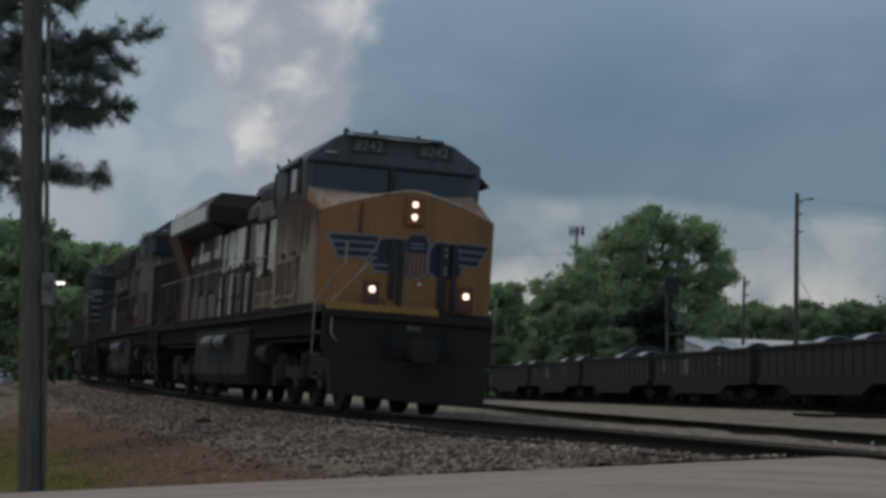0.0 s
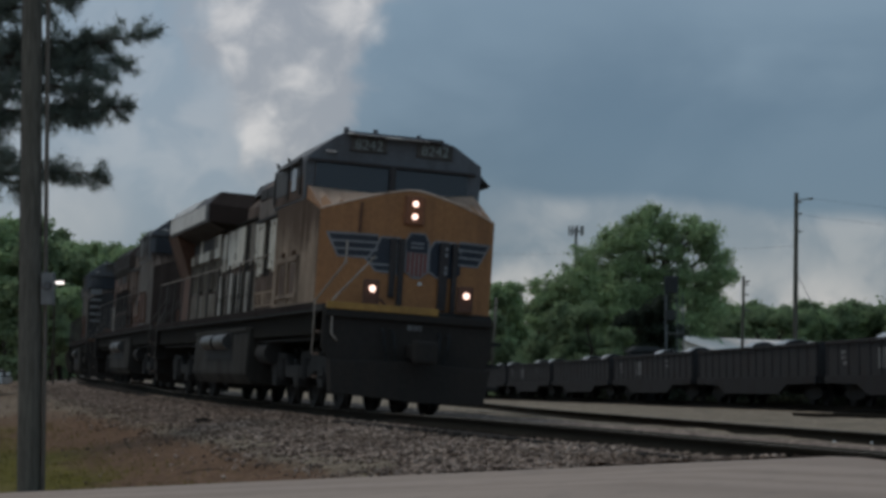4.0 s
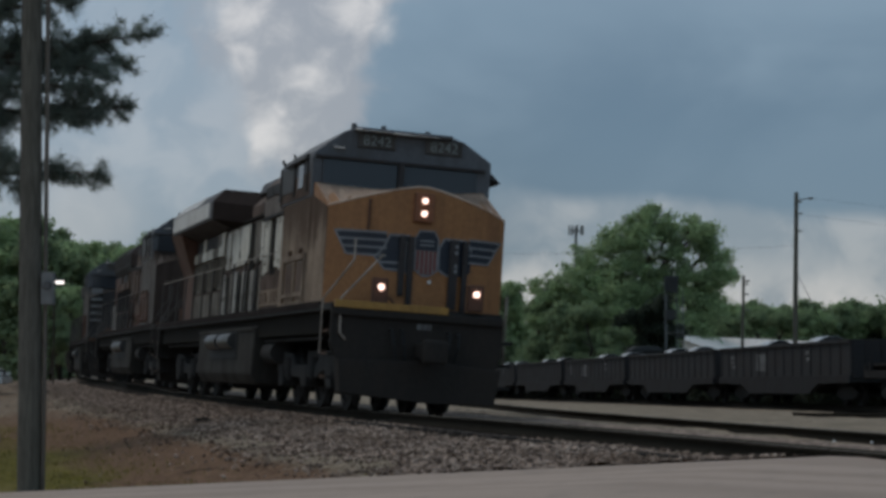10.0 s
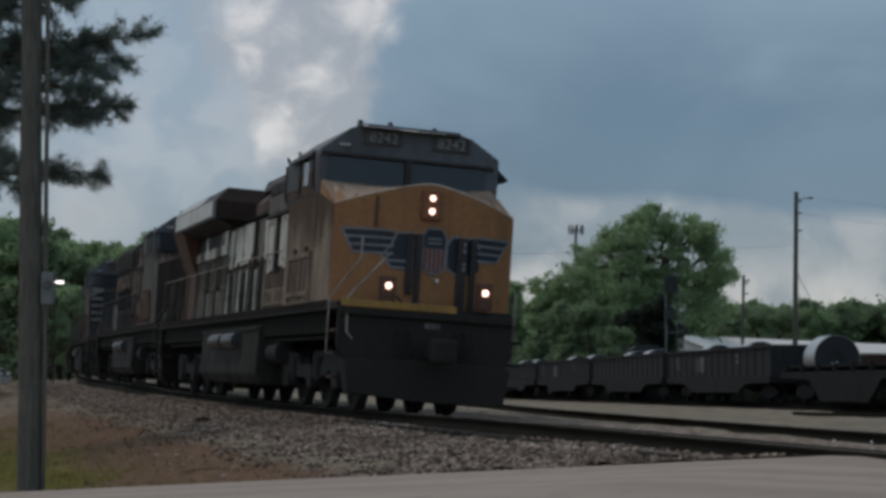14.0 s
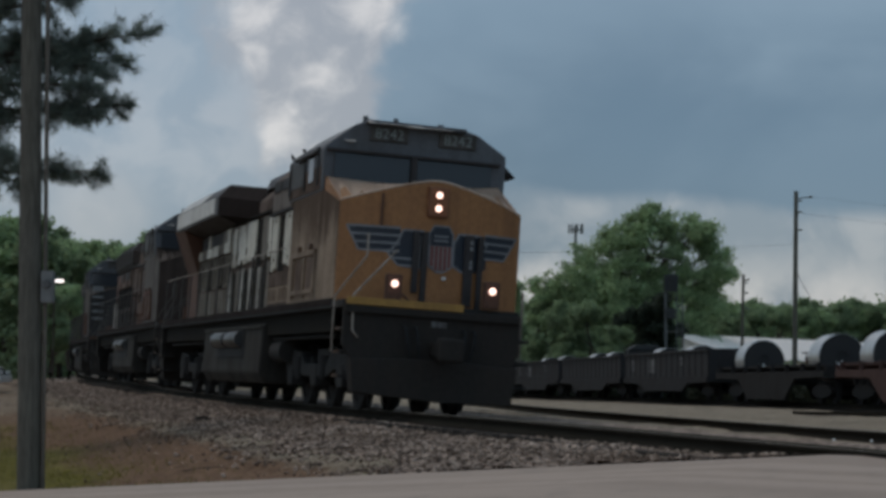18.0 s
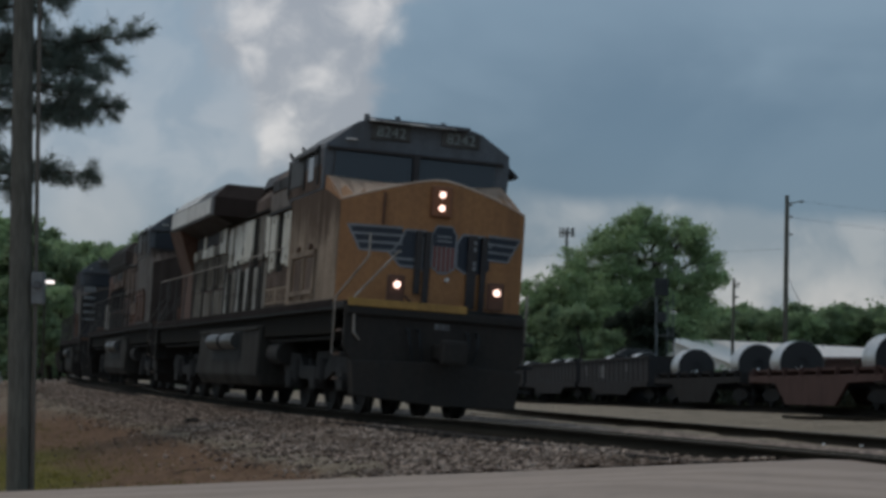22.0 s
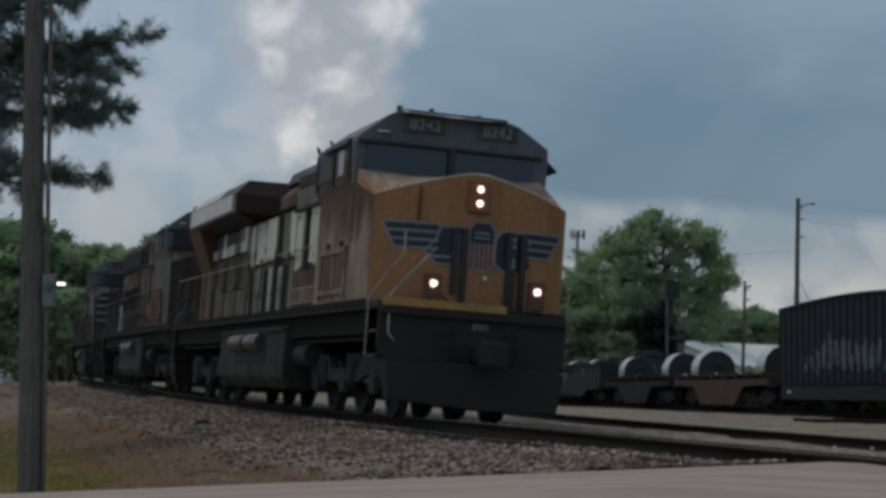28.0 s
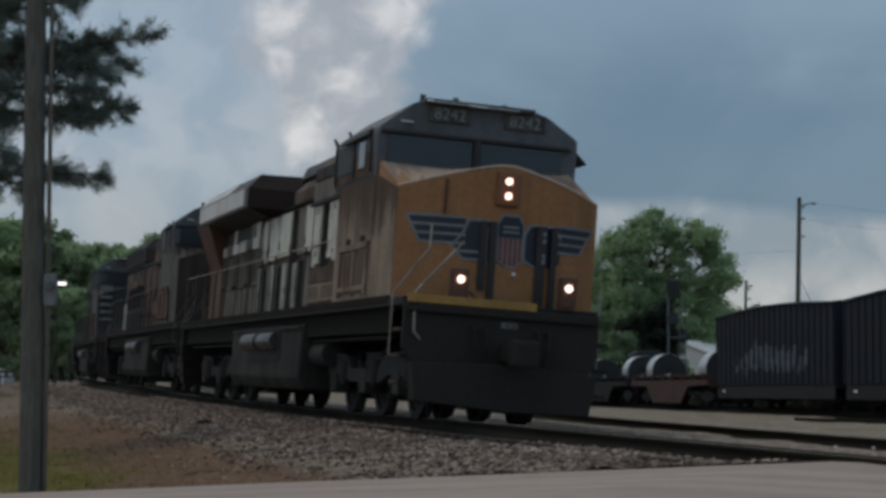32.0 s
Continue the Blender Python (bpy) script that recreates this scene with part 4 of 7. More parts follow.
def build_cab(root, full):
    # cab body: chamfered roof drawn along the cab
    prof = [(-1.52, 1.56), (-1.54, 4.08), (-1.50, 4.20), (-1.02, 4.58), (-0.88, 4.64), (0.94, 4.64), (1.11, 4.59), (1.61, 4.28), (1.62, 4.08), (1.52, 1.56)]
    bm = B()
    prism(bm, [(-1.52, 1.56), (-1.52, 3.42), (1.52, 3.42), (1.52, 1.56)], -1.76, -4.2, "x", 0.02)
    part("cab_side", bm, M["cab_tan"] if full else M["cab_grey"], root, "grimy cab side")
    bm = B()
    prism(bm, [(-1.52, 3.42), *prof[1:-1], (1.60, 3.42)], -1.78, -4.6, "x", 0.03)
    cab = part("cab_top", bm, M["grey_roof"], root, "dark grey upper cab and roof")
    # windscreen: leaning front with two panes
    for y0, y1 in ((-1.36, -0.06), (0.06, 1.36)):
        bm = B()
        pts = [(y0, 3.52), (y1, 3.52), (y1, 4.08), (y0, 4.08)]
        prism(bm, pts, -1.795, -1.74, "x", 0.012)
        part("windscreen", bm, M["glass"], cab, "dark windscreen")
    bm = B()
    bx(bm, -1.81, -1.69, -0.05, 0.05, 3.45, 4.12, 0.01)
    bx(bm, -1.81, -1.70, -1.5, 1.5, 4.09, 4.14, 0.01)
    part("windscreen_frame", bm, M["roof_dark"], cab)
    # number boards with lit digits
    for y in (-0.45, 0.74):
        bm = B()
        bx(bm, -1.81, -1.745, y - 0.33, y + 0.33, 4.33, 4.58, 0.015)
        board = part("number_board", bm, M["dim_rail"], cab, "dark number board with pale digits")
        if not full:
            continue
        me = text_mesh("8242", 0.25)
        me.materials.append(M["number"])
        d = new("road_number", me)
        d.parent = board
        d.matrix_local = Matrix.Translation((-1.742, y, 4.45)) @ Matrix(((0, 0, 1, 0), (1, 0, 0, 0), (0, 1, 0, 0), (0, 0, 0, 1))) @ Matrix.Diagonal((1.0, 1, 1, 1))
    # roof edge highlights, antennas, horn
    bm = B()
    bx(bm, -4.6, -1.62, -0.86, 0.86, 4.60, 4.66, 0.02)
    for x, y, h in ((-2.3, -0.75, 0.14), (-2.4, -0.2, 0.16), (-2.5, 0.62, 0.15), (-3.2, 0.1, 0.12)):
        rod(bm, (x, y, 4.62), (x, y, 4.66 + h), 0.06, 0.045, 10)
    part("roof_plate", bm, M["grey_roof"], cab)
    # glints along the roof edge, painted as thin bright strips
    bm = B()
    for y0, y1, z, h in ((-0.86, -0.76, 4.605, 0.028), (-0.18, 0.09, 4.595, 0.022), (-0.76, -0.18, 4.606, 0.008), (0.09, 0.60, 4.600, 0.008)):
        bx(bm, -1.62, -1.60, y0, y1, z, z + h)
    bx(bm, -1.77, -1.72, -1.2, -1.02, 4.28, 4.295)
    pieces("reflective_strip", bm, M["roof_bright"], cab, "painted glint along the cab roof edge")
    # sun shades above the side windows, mirrors
    for s in (-1, 1):
        bm = B()
        prism(bm, [(1.54 * s, 4.12), (1.86 * s, 3.95), (1.89 * s, 3.98), (1.60 * s, 4.24)] if s > 0 else [(-1.53, 4.14), (-1.60, 4.06), (-1.62, 4.08), (-1.55, 4.19)], -2.1, -3.9, "x")
        part("awning", bm, M["black"], cab, "folded window awning")
        for x0, x1, name in ((-2.90, -2.50, "side_window"), (-4.4, -3.3, "side_window")):
            bm = B()
            bx(bm, x0, x1, 1.50 * s, 1.545 * s, 3.62, 4.08, 0.01)
            part(name, bm, M["side_glass"] if x0 < -4 or not full else M["glass"], cab, "dusty dark cab side window" if x0 < -4 or not full else "side window reflecting grey sky")
        bm = B()
        # sooty brown sheet round the side windows
        sheet = B()
        bx(sheet, -4.58, -1.95, 1.50 * s, 1.533 * s, 3.46, 4.10, 0.008)
        part("window_surround", sheet, M["hood_brown"] if full else M["cab_grey"], cab, "sooty sheet round the side windows")
        for x in (-3.22, -2.12, -4.5):
            bx(bm, x - 0.04, x + 0.04, 1.5 * s, 1.56 * s, 3.52, 4.12)
        pieces("window_frame", bm, M["black"], cab)
    # door frame with two slots low on the cab side
    for k in (-1, 1):
        bm = B()
        bx(bm, -3.85, -1.85, 1.515 * k, 1.53 * k, 1.68, 2.42, 0.008)
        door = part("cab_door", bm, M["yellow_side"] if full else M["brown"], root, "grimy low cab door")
        for x in (-2.28, -3.22):
            bm = B()
            bx(bm, x - 0.24, x + 0.24, 1.52 * k, 1.542 * k, 1.78, 2.32, 0.01)
            part("slot", bm, M["hood_brown"], door, "dark upright slot")
            bm = B()
            bx(bm, x - 0.09, x + 0.09, 1.5 * k, 1.58 * k, 2.46, 2.56, 0.03)
            part("knob", bm, M["hood_brown"], door)
        bm = B()
        for x in (-1.92, -2.75, -3.72):
            bx(bm, x - 0.08, x + 0.08, 1.51 * k, 1.56 * k, 1.66, 2.44, 0.01)
        bx(bm, -3.80, -1.84, 1.51 * k, 1.57 * k, 2.36, 2.46, 0.01)
        bx(bm, -3.80, -1.84, 1.51 * k, 1.57 * k, 1.72, 1.80, 0.01)
        pieces("door_frame", bm, M["door_tan"] if full else M["orange"], door)


def build_hood(root, rear, top, doors, wing, full):
    # equipment cab behind the driver's cab
    bm = B()
    prism(bm, [(-1.45, 1.6), (-1.45, 3.95), (-1.1, 4.3), (1.1, 4.3), (1.45, 3.95), (1.45, 1.6)], -4.2, -6.45, "x", 0.03)
    eq = part("equipment_cab", bm, rear, root)
    for s in (-1, 1):
        bm = B()
        bx(bm, -6.42, -4.24, 1.44 * s, 1.472 * s, 3.38, 3.70, 0.01)
        part("upper_panel", bm, doors[6], eq, "bleached sooty upper panel")
        for x in (-6.40, -5.66, -4.92):
            bm = B()
            bx(bm, x, x + 0.66, 1.44 * s, 1.468 * s, 3.74, 3.94, 0.01)
            part("vent", bm, M["black"], eq, "black vent panel")
        bm = B()
        bx(bm, -6.44, -4.22, 1.46 * s, 1.52 * s, 3.30, 3.35, 0.008)
        part("drip_rail", bm, M["black"], eq)
        # tall doors: pale sheets parted by shallow bays, their deep shade painted black
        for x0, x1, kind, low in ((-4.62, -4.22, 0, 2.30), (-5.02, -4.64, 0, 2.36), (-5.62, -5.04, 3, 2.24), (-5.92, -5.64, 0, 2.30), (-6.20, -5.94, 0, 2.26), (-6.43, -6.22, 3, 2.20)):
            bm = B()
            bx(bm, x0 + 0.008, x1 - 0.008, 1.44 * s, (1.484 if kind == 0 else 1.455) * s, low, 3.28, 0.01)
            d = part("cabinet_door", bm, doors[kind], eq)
            if kind == 0:
                bm = B()
                for z in (low + 0.12, 3.14):
                    rod(bm, (x0 + 0.05, 1.488 * s, z), (x0 + 0.05, 1.488 * s, z + 0.09), 0.014, seg=6)
                pieces("hinge", bm, doors[4], d)
        bm = B()
        bx(bm, -6.40, -4.24, 1.44 * s, 1.462 * s, 1.98, 2.24, 0.008)
        part("kick_band", bm, M["hood_brown"], eq, "sooty brown band")
        for x, w in ((-4.28, 0.98), (-5.32, 1.05)):
            bm = B()
            bx(bm, x - w, x, 1.44 * s, 1.468 * s, 1.66, 1.96, 0.01)
            d = part("cabinet_door", bm, doors[1], eq)
            bm = B()
            for k in range(6):
                bx(bm, x - w + 0.1 + k * 0.14, x - w + 0.14 + k * 0.14, 1.466 * s, 1.476 * s, 1.70, 1.92, 0.003)
            pieces("louvre", bm, M["hood_brown"], d)
    bm = B()
    for x in (-6.3, -5.2):
        pipe(bm, [(x, -1.1, 4.3), (x, -1.18, 4.42), (x - 0.12, -1.18, 4.5), (x - 0.2, -1.1, 4.42), (x - 0.2, -1.0, 4.3)], 0.025, 6)
    pieces("lifting_lug", bm, M["black"], eq)
    # engine hood
    bm = B()
    prism(bm, [(-0.98, 1.6), (-0.98, 3.95), (-0.7, 4.25), (0.7, 4.25), (0.98, 3.95), (0.98, 1.6)], -6.45, -13.6, "x", 0.03)
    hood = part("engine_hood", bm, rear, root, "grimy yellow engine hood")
    bm = B()
    prism(bm, [(-0.90, 4.22), (-0.75, 4.44), (0.75, 4.44), (0.90, 4.22)], -6.6, -8.6, "x", 0.04)
    prism(bm, [(-0.85, 4.22), (-0.75, 4.47), (0.75, 4.47), (0.85, 4.22)], -8.6, -10.8, "x", 0.03)
    bx(bm, -11.3, -10.5, -0.45, 0.45, 4.24, 4.62, 0.04)
    part("roof_box", bm, top, hood, "dark exhaust and fan housing on the roof")
    # upper doors, then below the handrail pale doors alternating with bays painted in shade black
    UPPER = ((-8.00, -6.50, 2, 3.58, 2.70), (-9.10, -8.02, 0, 3.58, 2.72), (-9.85, -9.12, 2, 3.58, 2.70), (-10.52, -9.87, 3, 3.58, 2.62), (-11.62, -10.54, 0, 3.58, 2.74), (-12.60, -11.64, 0, 3.56, 2.72),
             (-12.86, -12.62, 4, 3.50, 2.66), (-13.30, -12.90, 0, 3.54, 2.70), (-13.58, -13.32, 4, 3.46, 2.68))
    LOWER = ((-7.20, -6.50, 3), (-7.80, -7.22, 0), (-8.45, -7.82, 3), (-9.05, -8.47, 4), (-9.70, -9.07, 3), (-10.08, -9.72, 0), (-10.70, -10.10, 3), (-11.10, -10.72, 0), (-11.80, -11.12, 3), (-12.28, -11.82, 0),
             (-12.70, -12.30, 4), (-13.28, -12.72, 3), (-13.58, -13.30, 0))
    for s in (-1, 1):
        for i, (x0, x1, kind, hi, low) in enumerate(UPPER):
            bm = B()
            bx(bm, x0, x1, 0.97 * s, (1.0 if kind == 3 else 1.024 + 0.010 * (i % 2)) * s, low, hi, 0.012)
            d = part("hood_panel", bm, doors[kind], hood)
            bm = B()
            rod(bm, (x0 + 0.06, 1.035 * s, low + 0.15), (x0 + 0.06, 1.035 * s, low + 0.3), 0.014, seg=6)
            part("latch", bm, doors[4], d)
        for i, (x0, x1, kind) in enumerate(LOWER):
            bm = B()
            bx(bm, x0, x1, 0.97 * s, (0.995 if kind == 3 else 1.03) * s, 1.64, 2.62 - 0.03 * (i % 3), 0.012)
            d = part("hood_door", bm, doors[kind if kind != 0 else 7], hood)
            bm = B()
            rod(bm, (x0 + 0.06, 1.04 * s, 2.0), (x0 + 0.06, 1.04 * s, 2.12), 0.013, seg=6)
            part("latch", bm, doors[4], d)
        bm = B()
        bx(bm, -13.58, -6.48, 0.97 * s, 1.06 * s, 3.62, 3.68, 0.01)
        part("drip_rail", bm, doors[3], hood)
    # radiator section; its wings overhang far on the first locomotive
    over = 1.5 if full else 1.12
    bm = B()
    prism(bm, [(-1.0, 1.6), (-1.0, 3.6), (1.0, 3.6), (1.0, 1.6)], -13.6, -19.7, "x", 0.02)
    rad = part("radiator_cab", bm, rear, root)
    bm = B()
    prism(bm, [(-1.0, 3.62), (-over, 3.80), (-over, 4.22), (0.25 - over, 4.50), (over - 0.25, 4.50), (over, 4.22), (over, 3.80), (1.0, 3.62)], -12.9, -19.2, "x", 0.03)
    w = part("radiator_wing", bm, top, root, "dark overhanging radiator wings")
    bm = B()
    slim, wide = [(-0.97, 3.60), (-0.985, 3.80), (-0.985, 3.97), (-0.72, 4.27), (0.72, 4.27), (0.985, 3.97), (0.985, 3.80), (0.97, 3.60)], [(-1.0, 3.62), (0.01 - over, 3.80), (0.01 - over, 4.21), (0.26 - over, 4.49), (over - 0.26, 4.49), (over - 0.01, 4.21), (over - 0.01, 3.80), (1.0, 3.62)]
    va, vb = [bm.verts.new((-10.6, y, z)) for y, z in slim], [bm.verts.new((-12.91, y, z)) for y, z in wide]
    for i in range(8):
        bm.faces.new((va[i], vb[i], vb[(i + 1) % 8], va[(i + 1) % 8]))
    bm.faces.new(va)
    bm.faces.new(vb[::-1])
    bmesh.ops.recalc_face_normals(bm, faces=bm.faces[:])
    part("wing_flare", bm, M["flare"], w, "sooty flared front of the wings")
    for s in (-1, 1):
        bm = B()
        bx(bm, -19.15, -13.3, (over - 0.005) * s, (over + 0.015) * s, 3.86, 4.21, 0.008)
        part("wing_panel", bm, wing, w, "pale radiator wing side panel")
        bm = B()
        prism(bm, [((over + 0.002) * s, 4.225), ((over - 0.245) * s, 4.502), ((over - 0.235) * s, 4.512), ((over + 0.014) * s, 4.235)], -19.15, -15.2, "x")
        part("wing_slope", bm, wing, w, "pale sloping upper wing sheet")
        # dark intake above, a pale ledge and slatted doors below it
        bm = B()
        bx(bm, -18.05, -13.65, 0.99 * s, 1.012 * s, 3.32, 3.58, 0.01)
        scr = part("intake_screen", bm, M["black"], rad, "black intake screen")
        for x, w2, mat in ((-13.75, 0.42, doors[0]), (-14.30, 0.40, doors[4]), (-16.62, 0.20, doors[0])):
            bm = B()
            bx(bm, x - w2, x, 1.0 * s, 1.045 * s, 3.18, 3.60, 0.01)
            part("screen_post", bm, mat, scr)
        for k in range(6):
            x = -13.66 - k * 0.81
            bm = B()
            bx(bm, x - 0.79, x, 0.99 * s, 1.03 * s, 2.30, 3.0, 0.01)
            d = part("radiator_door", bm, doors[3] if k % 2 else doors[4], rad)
            bm = B()
            bx(bm, x - 0.76, x - 0.02, 1.0 * s, 1.06 * s, 3.06, 3.30 - 0.03 * (k % 2), 0.01)
            part("ledge", bm, doors[0] if k not in (1, 4) else doors[2], rad)
            bm = B()
            for j in range(3):
                bx(bm, x - 0.70 + j * 0.24, x - 0.62 + j * 0.24, 1.025 * s, 1.05 * s, 2.36, 3.02 + 0.08 * (j % 2), 0.005)
            pieces("slat", bm, doors[4], d)
        bm = B()
        for k in range(11):
            x = -13.8 - k * 0.44
            bx(bm, x - 0.26 - 0.06 * (k % 3), x, 0.99 * s, 1.02 * s, 1.7, 2.25, 0.01)
        pieces("lower_door", bm, doors[4], rad)
        bm = B()
        if full:
            # the end panel flares outwards to carry the wing
            prism(bm, [(0.99 * s, 1.7), (1.05 * s, 1.7), (1.06 * s, 2.75), ((over - 0.02) * s, 3.84), (0.99 * s, 3.84)], -19.66, -18.1, "x", 0.01)
        else:
            bx(bm, -19.68, -18.6, 0.99 * s, 1.05 * s, 1.7, 2.6, 0.01)
        part("end_panel", bm, doors[5], rad, "faded rust-brown flared end panel")
    bm = B()
    bx(bm, -19.74, -19.69, -0.8, 0.8, 1.7, 3.5, 0.01)
    part("end_door", bm, M["black"], rad)


def build_frame(root, full):
    # walkway, sill, tank and end plates
    bm = B()
    bx(bm, -20.7, -0.5, -1.53, 1.53, 1.44, 1.56, 0.012)
    bx(bm, -0.5, 0.42, -1.53, 1.32, 1.44, 1.56, 0.012)
    part("walkway", bm, M["under"], root)
    for s in (-1, 1):
        bm = B()
        bx(bm, -20.7, -0.45, 1.5 * s, 1.54 * s, 1.49, 1.60, 0.005)
        part("side_sill", bm, M["brown_dark"], root, "grime-black sill strip")
    bm = B()
    prism(bm, [(-19.9, 1.44), (-0.3, 1.44), (-0.9, 1.12), (-19.3, 1.12)], -0.9, 0.9, "y", 0.02)
    part("underframe", bm, M["under"], root)
    # sill, reservoir and pipes added outboard to catch skylight in the dark gaps
    for s in (-1, 1):
        bm = B()
        bx(bm, -20.2, -0.7, 1.36 * s, 1.42 * s, 1.08, 1.45, 0.01)
        sill = part("deep_sill", bm, M["bay"], root, "greasy black sill added to fill the frame gap")
        bm = B()
        rod(bm, (-6.2, 1.2 * s, 0.80), (-5.2, 1.2 * s, 0.80), 0.20, seg=14)
        smooth_shade(part("air_reservoir", bm, M["under"], sill))
        bm = B()
        pipe(bm, [(-0.9, 1.30 * s, 1.02), (-6.3, 1.30 * s, 1.02)], 0.03, 7)
        pipe(bm, [(-13.4, 1.30 * s, 1.02), (-19.8, 1.30 * s, 1.02)], 0.03, 7)
        pieces("brake_pipe", bm, M["under"], sill)
    bm = B()
    prism(bm, [(-1.5, 1.3), (1.5, 1.3), (1.52, 0.38), (1.40, 0.19), (-1.40, 0.19), (-1.52, 0.38)], -6.4, -13.3, "x", 0.05)
    tank = part("fuel_tank", bm, M["tank"], root, "grey fuel tank under the frame")
    for s in (-1, 1):
        # the hollow is a raised sheet; its shade is painted in black
        bm = B()
        bx(bm, -11.6, -8.2, 1.49 * s, 1.525 * s, 0.66, 1.24, 0.02)
        rec = part("recess", bm, M["rubber"], tank, "black sheet painting the shaded hollow of the tank side")
        for x in (-9.05, -10.7):
            bm = B()
            rod(bm, (x - 0.68, 1.54 * s, 1.03), (x + 0.68, 1.54 * s, 1.03), 0.16, seg=16)
            smooth_shade(part("air_cylinder", bm, M["cylinder"], rec, "grey air cylinder"))
        bm = B()
        bx(bm, -13.2, -6.5, 1.50 * s, 1.54 * s, 1.22, 1.28, 0.006)
        part("tank_rim", bm, M["tank"], tank)
    for end, x0 in ((1, 0.42), (-1, -20.7)):
        def at(d):
            return x0 + end * d
        bm = B()
        prism(bm, [(-1.52, 1.5), (1.32, 1.5), (1.32, 0.86), (1.2, 0.62), (-1.35, 0.62), (-1.52, 0.86)], at(0.0), at(0.09), "x", 0.015)
        plate = part("pilot_plate", bm, M["pilot"], root, "black pilot plate")
        bm = B()
        prism(bm, [(-1.42, 0.66), (0, 0.72), (1.26, 0.66), (1.18, 0.08), (0, 0.06), (-1.36, 0.14)], at(0.0), at(0.30), "x", 0.02)
        part("snow_plough", bm, M["pilot"], plate, "black snow plough")
        bm = B()
        bx(bm, min(at(0), at(0.75)), max(at(0), at(0.75)), -0.13, 0.13, 0.75, 1.0, 0.04)
        bx(bm, min(at(0.7), at(0.95)), max(at(0.7), at(0.95)), -0.2, 0.2, 0.68, 1.05, 0.06)
        part("coupler", bm, M["pilot"], plate, "knuckle coupler")
        for y in (-0.55, -0.38, 0.4, 0.56):
            bm = B()
            pipe(bm, [(at(0.08), y, 1.2), (at(0.22), y, 1.15), (at(0.27), y * 0.95, 0.95), (at(0.22), y * 0.85, 0.72)], 0.025, 7)
            part("air_hose", bm, M["rubber"], plate)
        bm = B()
        bx(bm, min(at(0.0), at(0.16)), max(at(0.0), at(0.16)), -1.5, 1.3, 1.36, 1.48, 0.02)
        part("anticlimber", bm, M["pilot"], plate)
        if end == 1:
            bm = B()
            bx(bm, 0.55, 0.59, -1.50, 0.36, 1.485, 1.60, 0.006)
            part("yellow_strip", bm, M["sill"] if full else M["hood_brown"], plate, "bright yellow strip above the pilot")
            bm = B()
            bx(bm, 0.51, 0.525, -0.12, 0.12, 1.22, 1.31, 0.004)
            part("plate", bm, M["stencil"], plate, "small pale plate with unreadable marks")
            for y in (-0.76, 0.82):
                bm = B()
                bx(bm, 0.40, 0.55, y - 0.13, y + 0.13, 1.57, 2.0, 0.03)
                case = part("ditch_light_housing", bm, M["brown"], plate)
                bm = B()
                rod(bm, (0.55, y, 1.85), (0.59, y, 1.85), 0.054, 0.048, 20)
                part("ditch_light", bm, M["lamp"] if full else M["glass"], case, "lit ditch light" if full else "unlit ditch light")
        # corner steps and rails
        for s in (-1, 1):
            for z in (0.35, 0.72, 1.08):
                bm = B()
                bx(bm, min(at(-0.5), at(-0.02)), max(at(-0.5), at(-0.02)), 1.2 * s, 1.52 * s, z, z + 0.05, 0.01)
                st = part("step", bm, M["under"], plate)
                bm = B()
                bx(bm, min(at(-0.48), at(-0.1)), max(at(-0.48), at(-0.1)), 1.515 * s, 1.53 * s, z + 0.01, z + 0.05)
                part("step_edge", bm, M["hood_brown"], st, "worn step edge")
            if end == 1 and s == 1:
                bm = B()
                rod(bm, (at(-0.55), 1.54, 0.75), (at(-0.55), 1.54, 1.9), 0.022, seg=8)
                part("handrail", bm, M["rail_paint"] if full and end == 1 else M["dim_rail"], root, "short pale handrail")
                continue
            bm = B()
            pipe(bm, [(at(-0.55), 1.54 * s, 0.75), (at(-0.55), 1.54 * s, 1.62), (at(0.02), 1.2 * s, 2.25), (at(0.02), 1.2 * s, 2.60)], 0.0165, 8)
            part("handrail", bm, M["rail_paint"] if full and end == 1 else M["dim_rail"], root, "pale bent handrail")
            bm = B()
            pipe(bm, [(at(0.10), 1.28 * s, 0.98), (at(0.13), 1.38 * s, 1.08), (at(0.13), 1.40 * s, 1.62), (at(0.10), 0.74 * s, 2.38)], 0.0165, 8)
            part("handrail", bm, M["rail_paint"] if full and end == 1 else M["dim_rail"], root, "pale bent handrail")
    bm = B()
    pipe(bm, [(0.5, -0.9, 1.60), (0.52, -0.82, 1.68), (0.52, -0.6, 1.68), (0.5, -0.5, 1.58)], 0.02, 6)
    part("uncoupling_lever", bm, M["brown"], root)
    # walkway handrails with stanchions
    for s in (-1, 1):
        bm = B()
        pipe(bm, [(-4.75, 1.5 * s, 2.62), (-20.3, 1.5 * s, 2.62)], 0.012, 7)
        rail = part("walkway_rail", bm, M["rail_paint"] if full else M["dim_rail"], root)
        for k in range(11):
            x = -6.6 - k * 1.36
            bm = B()
            rod(bm, (x, 1.52 * s, 1.5), (x, 1.5 * s, 2.62), 0.02, seg=6)
            part("stanchion", bm, M["dim_rail"], rail)


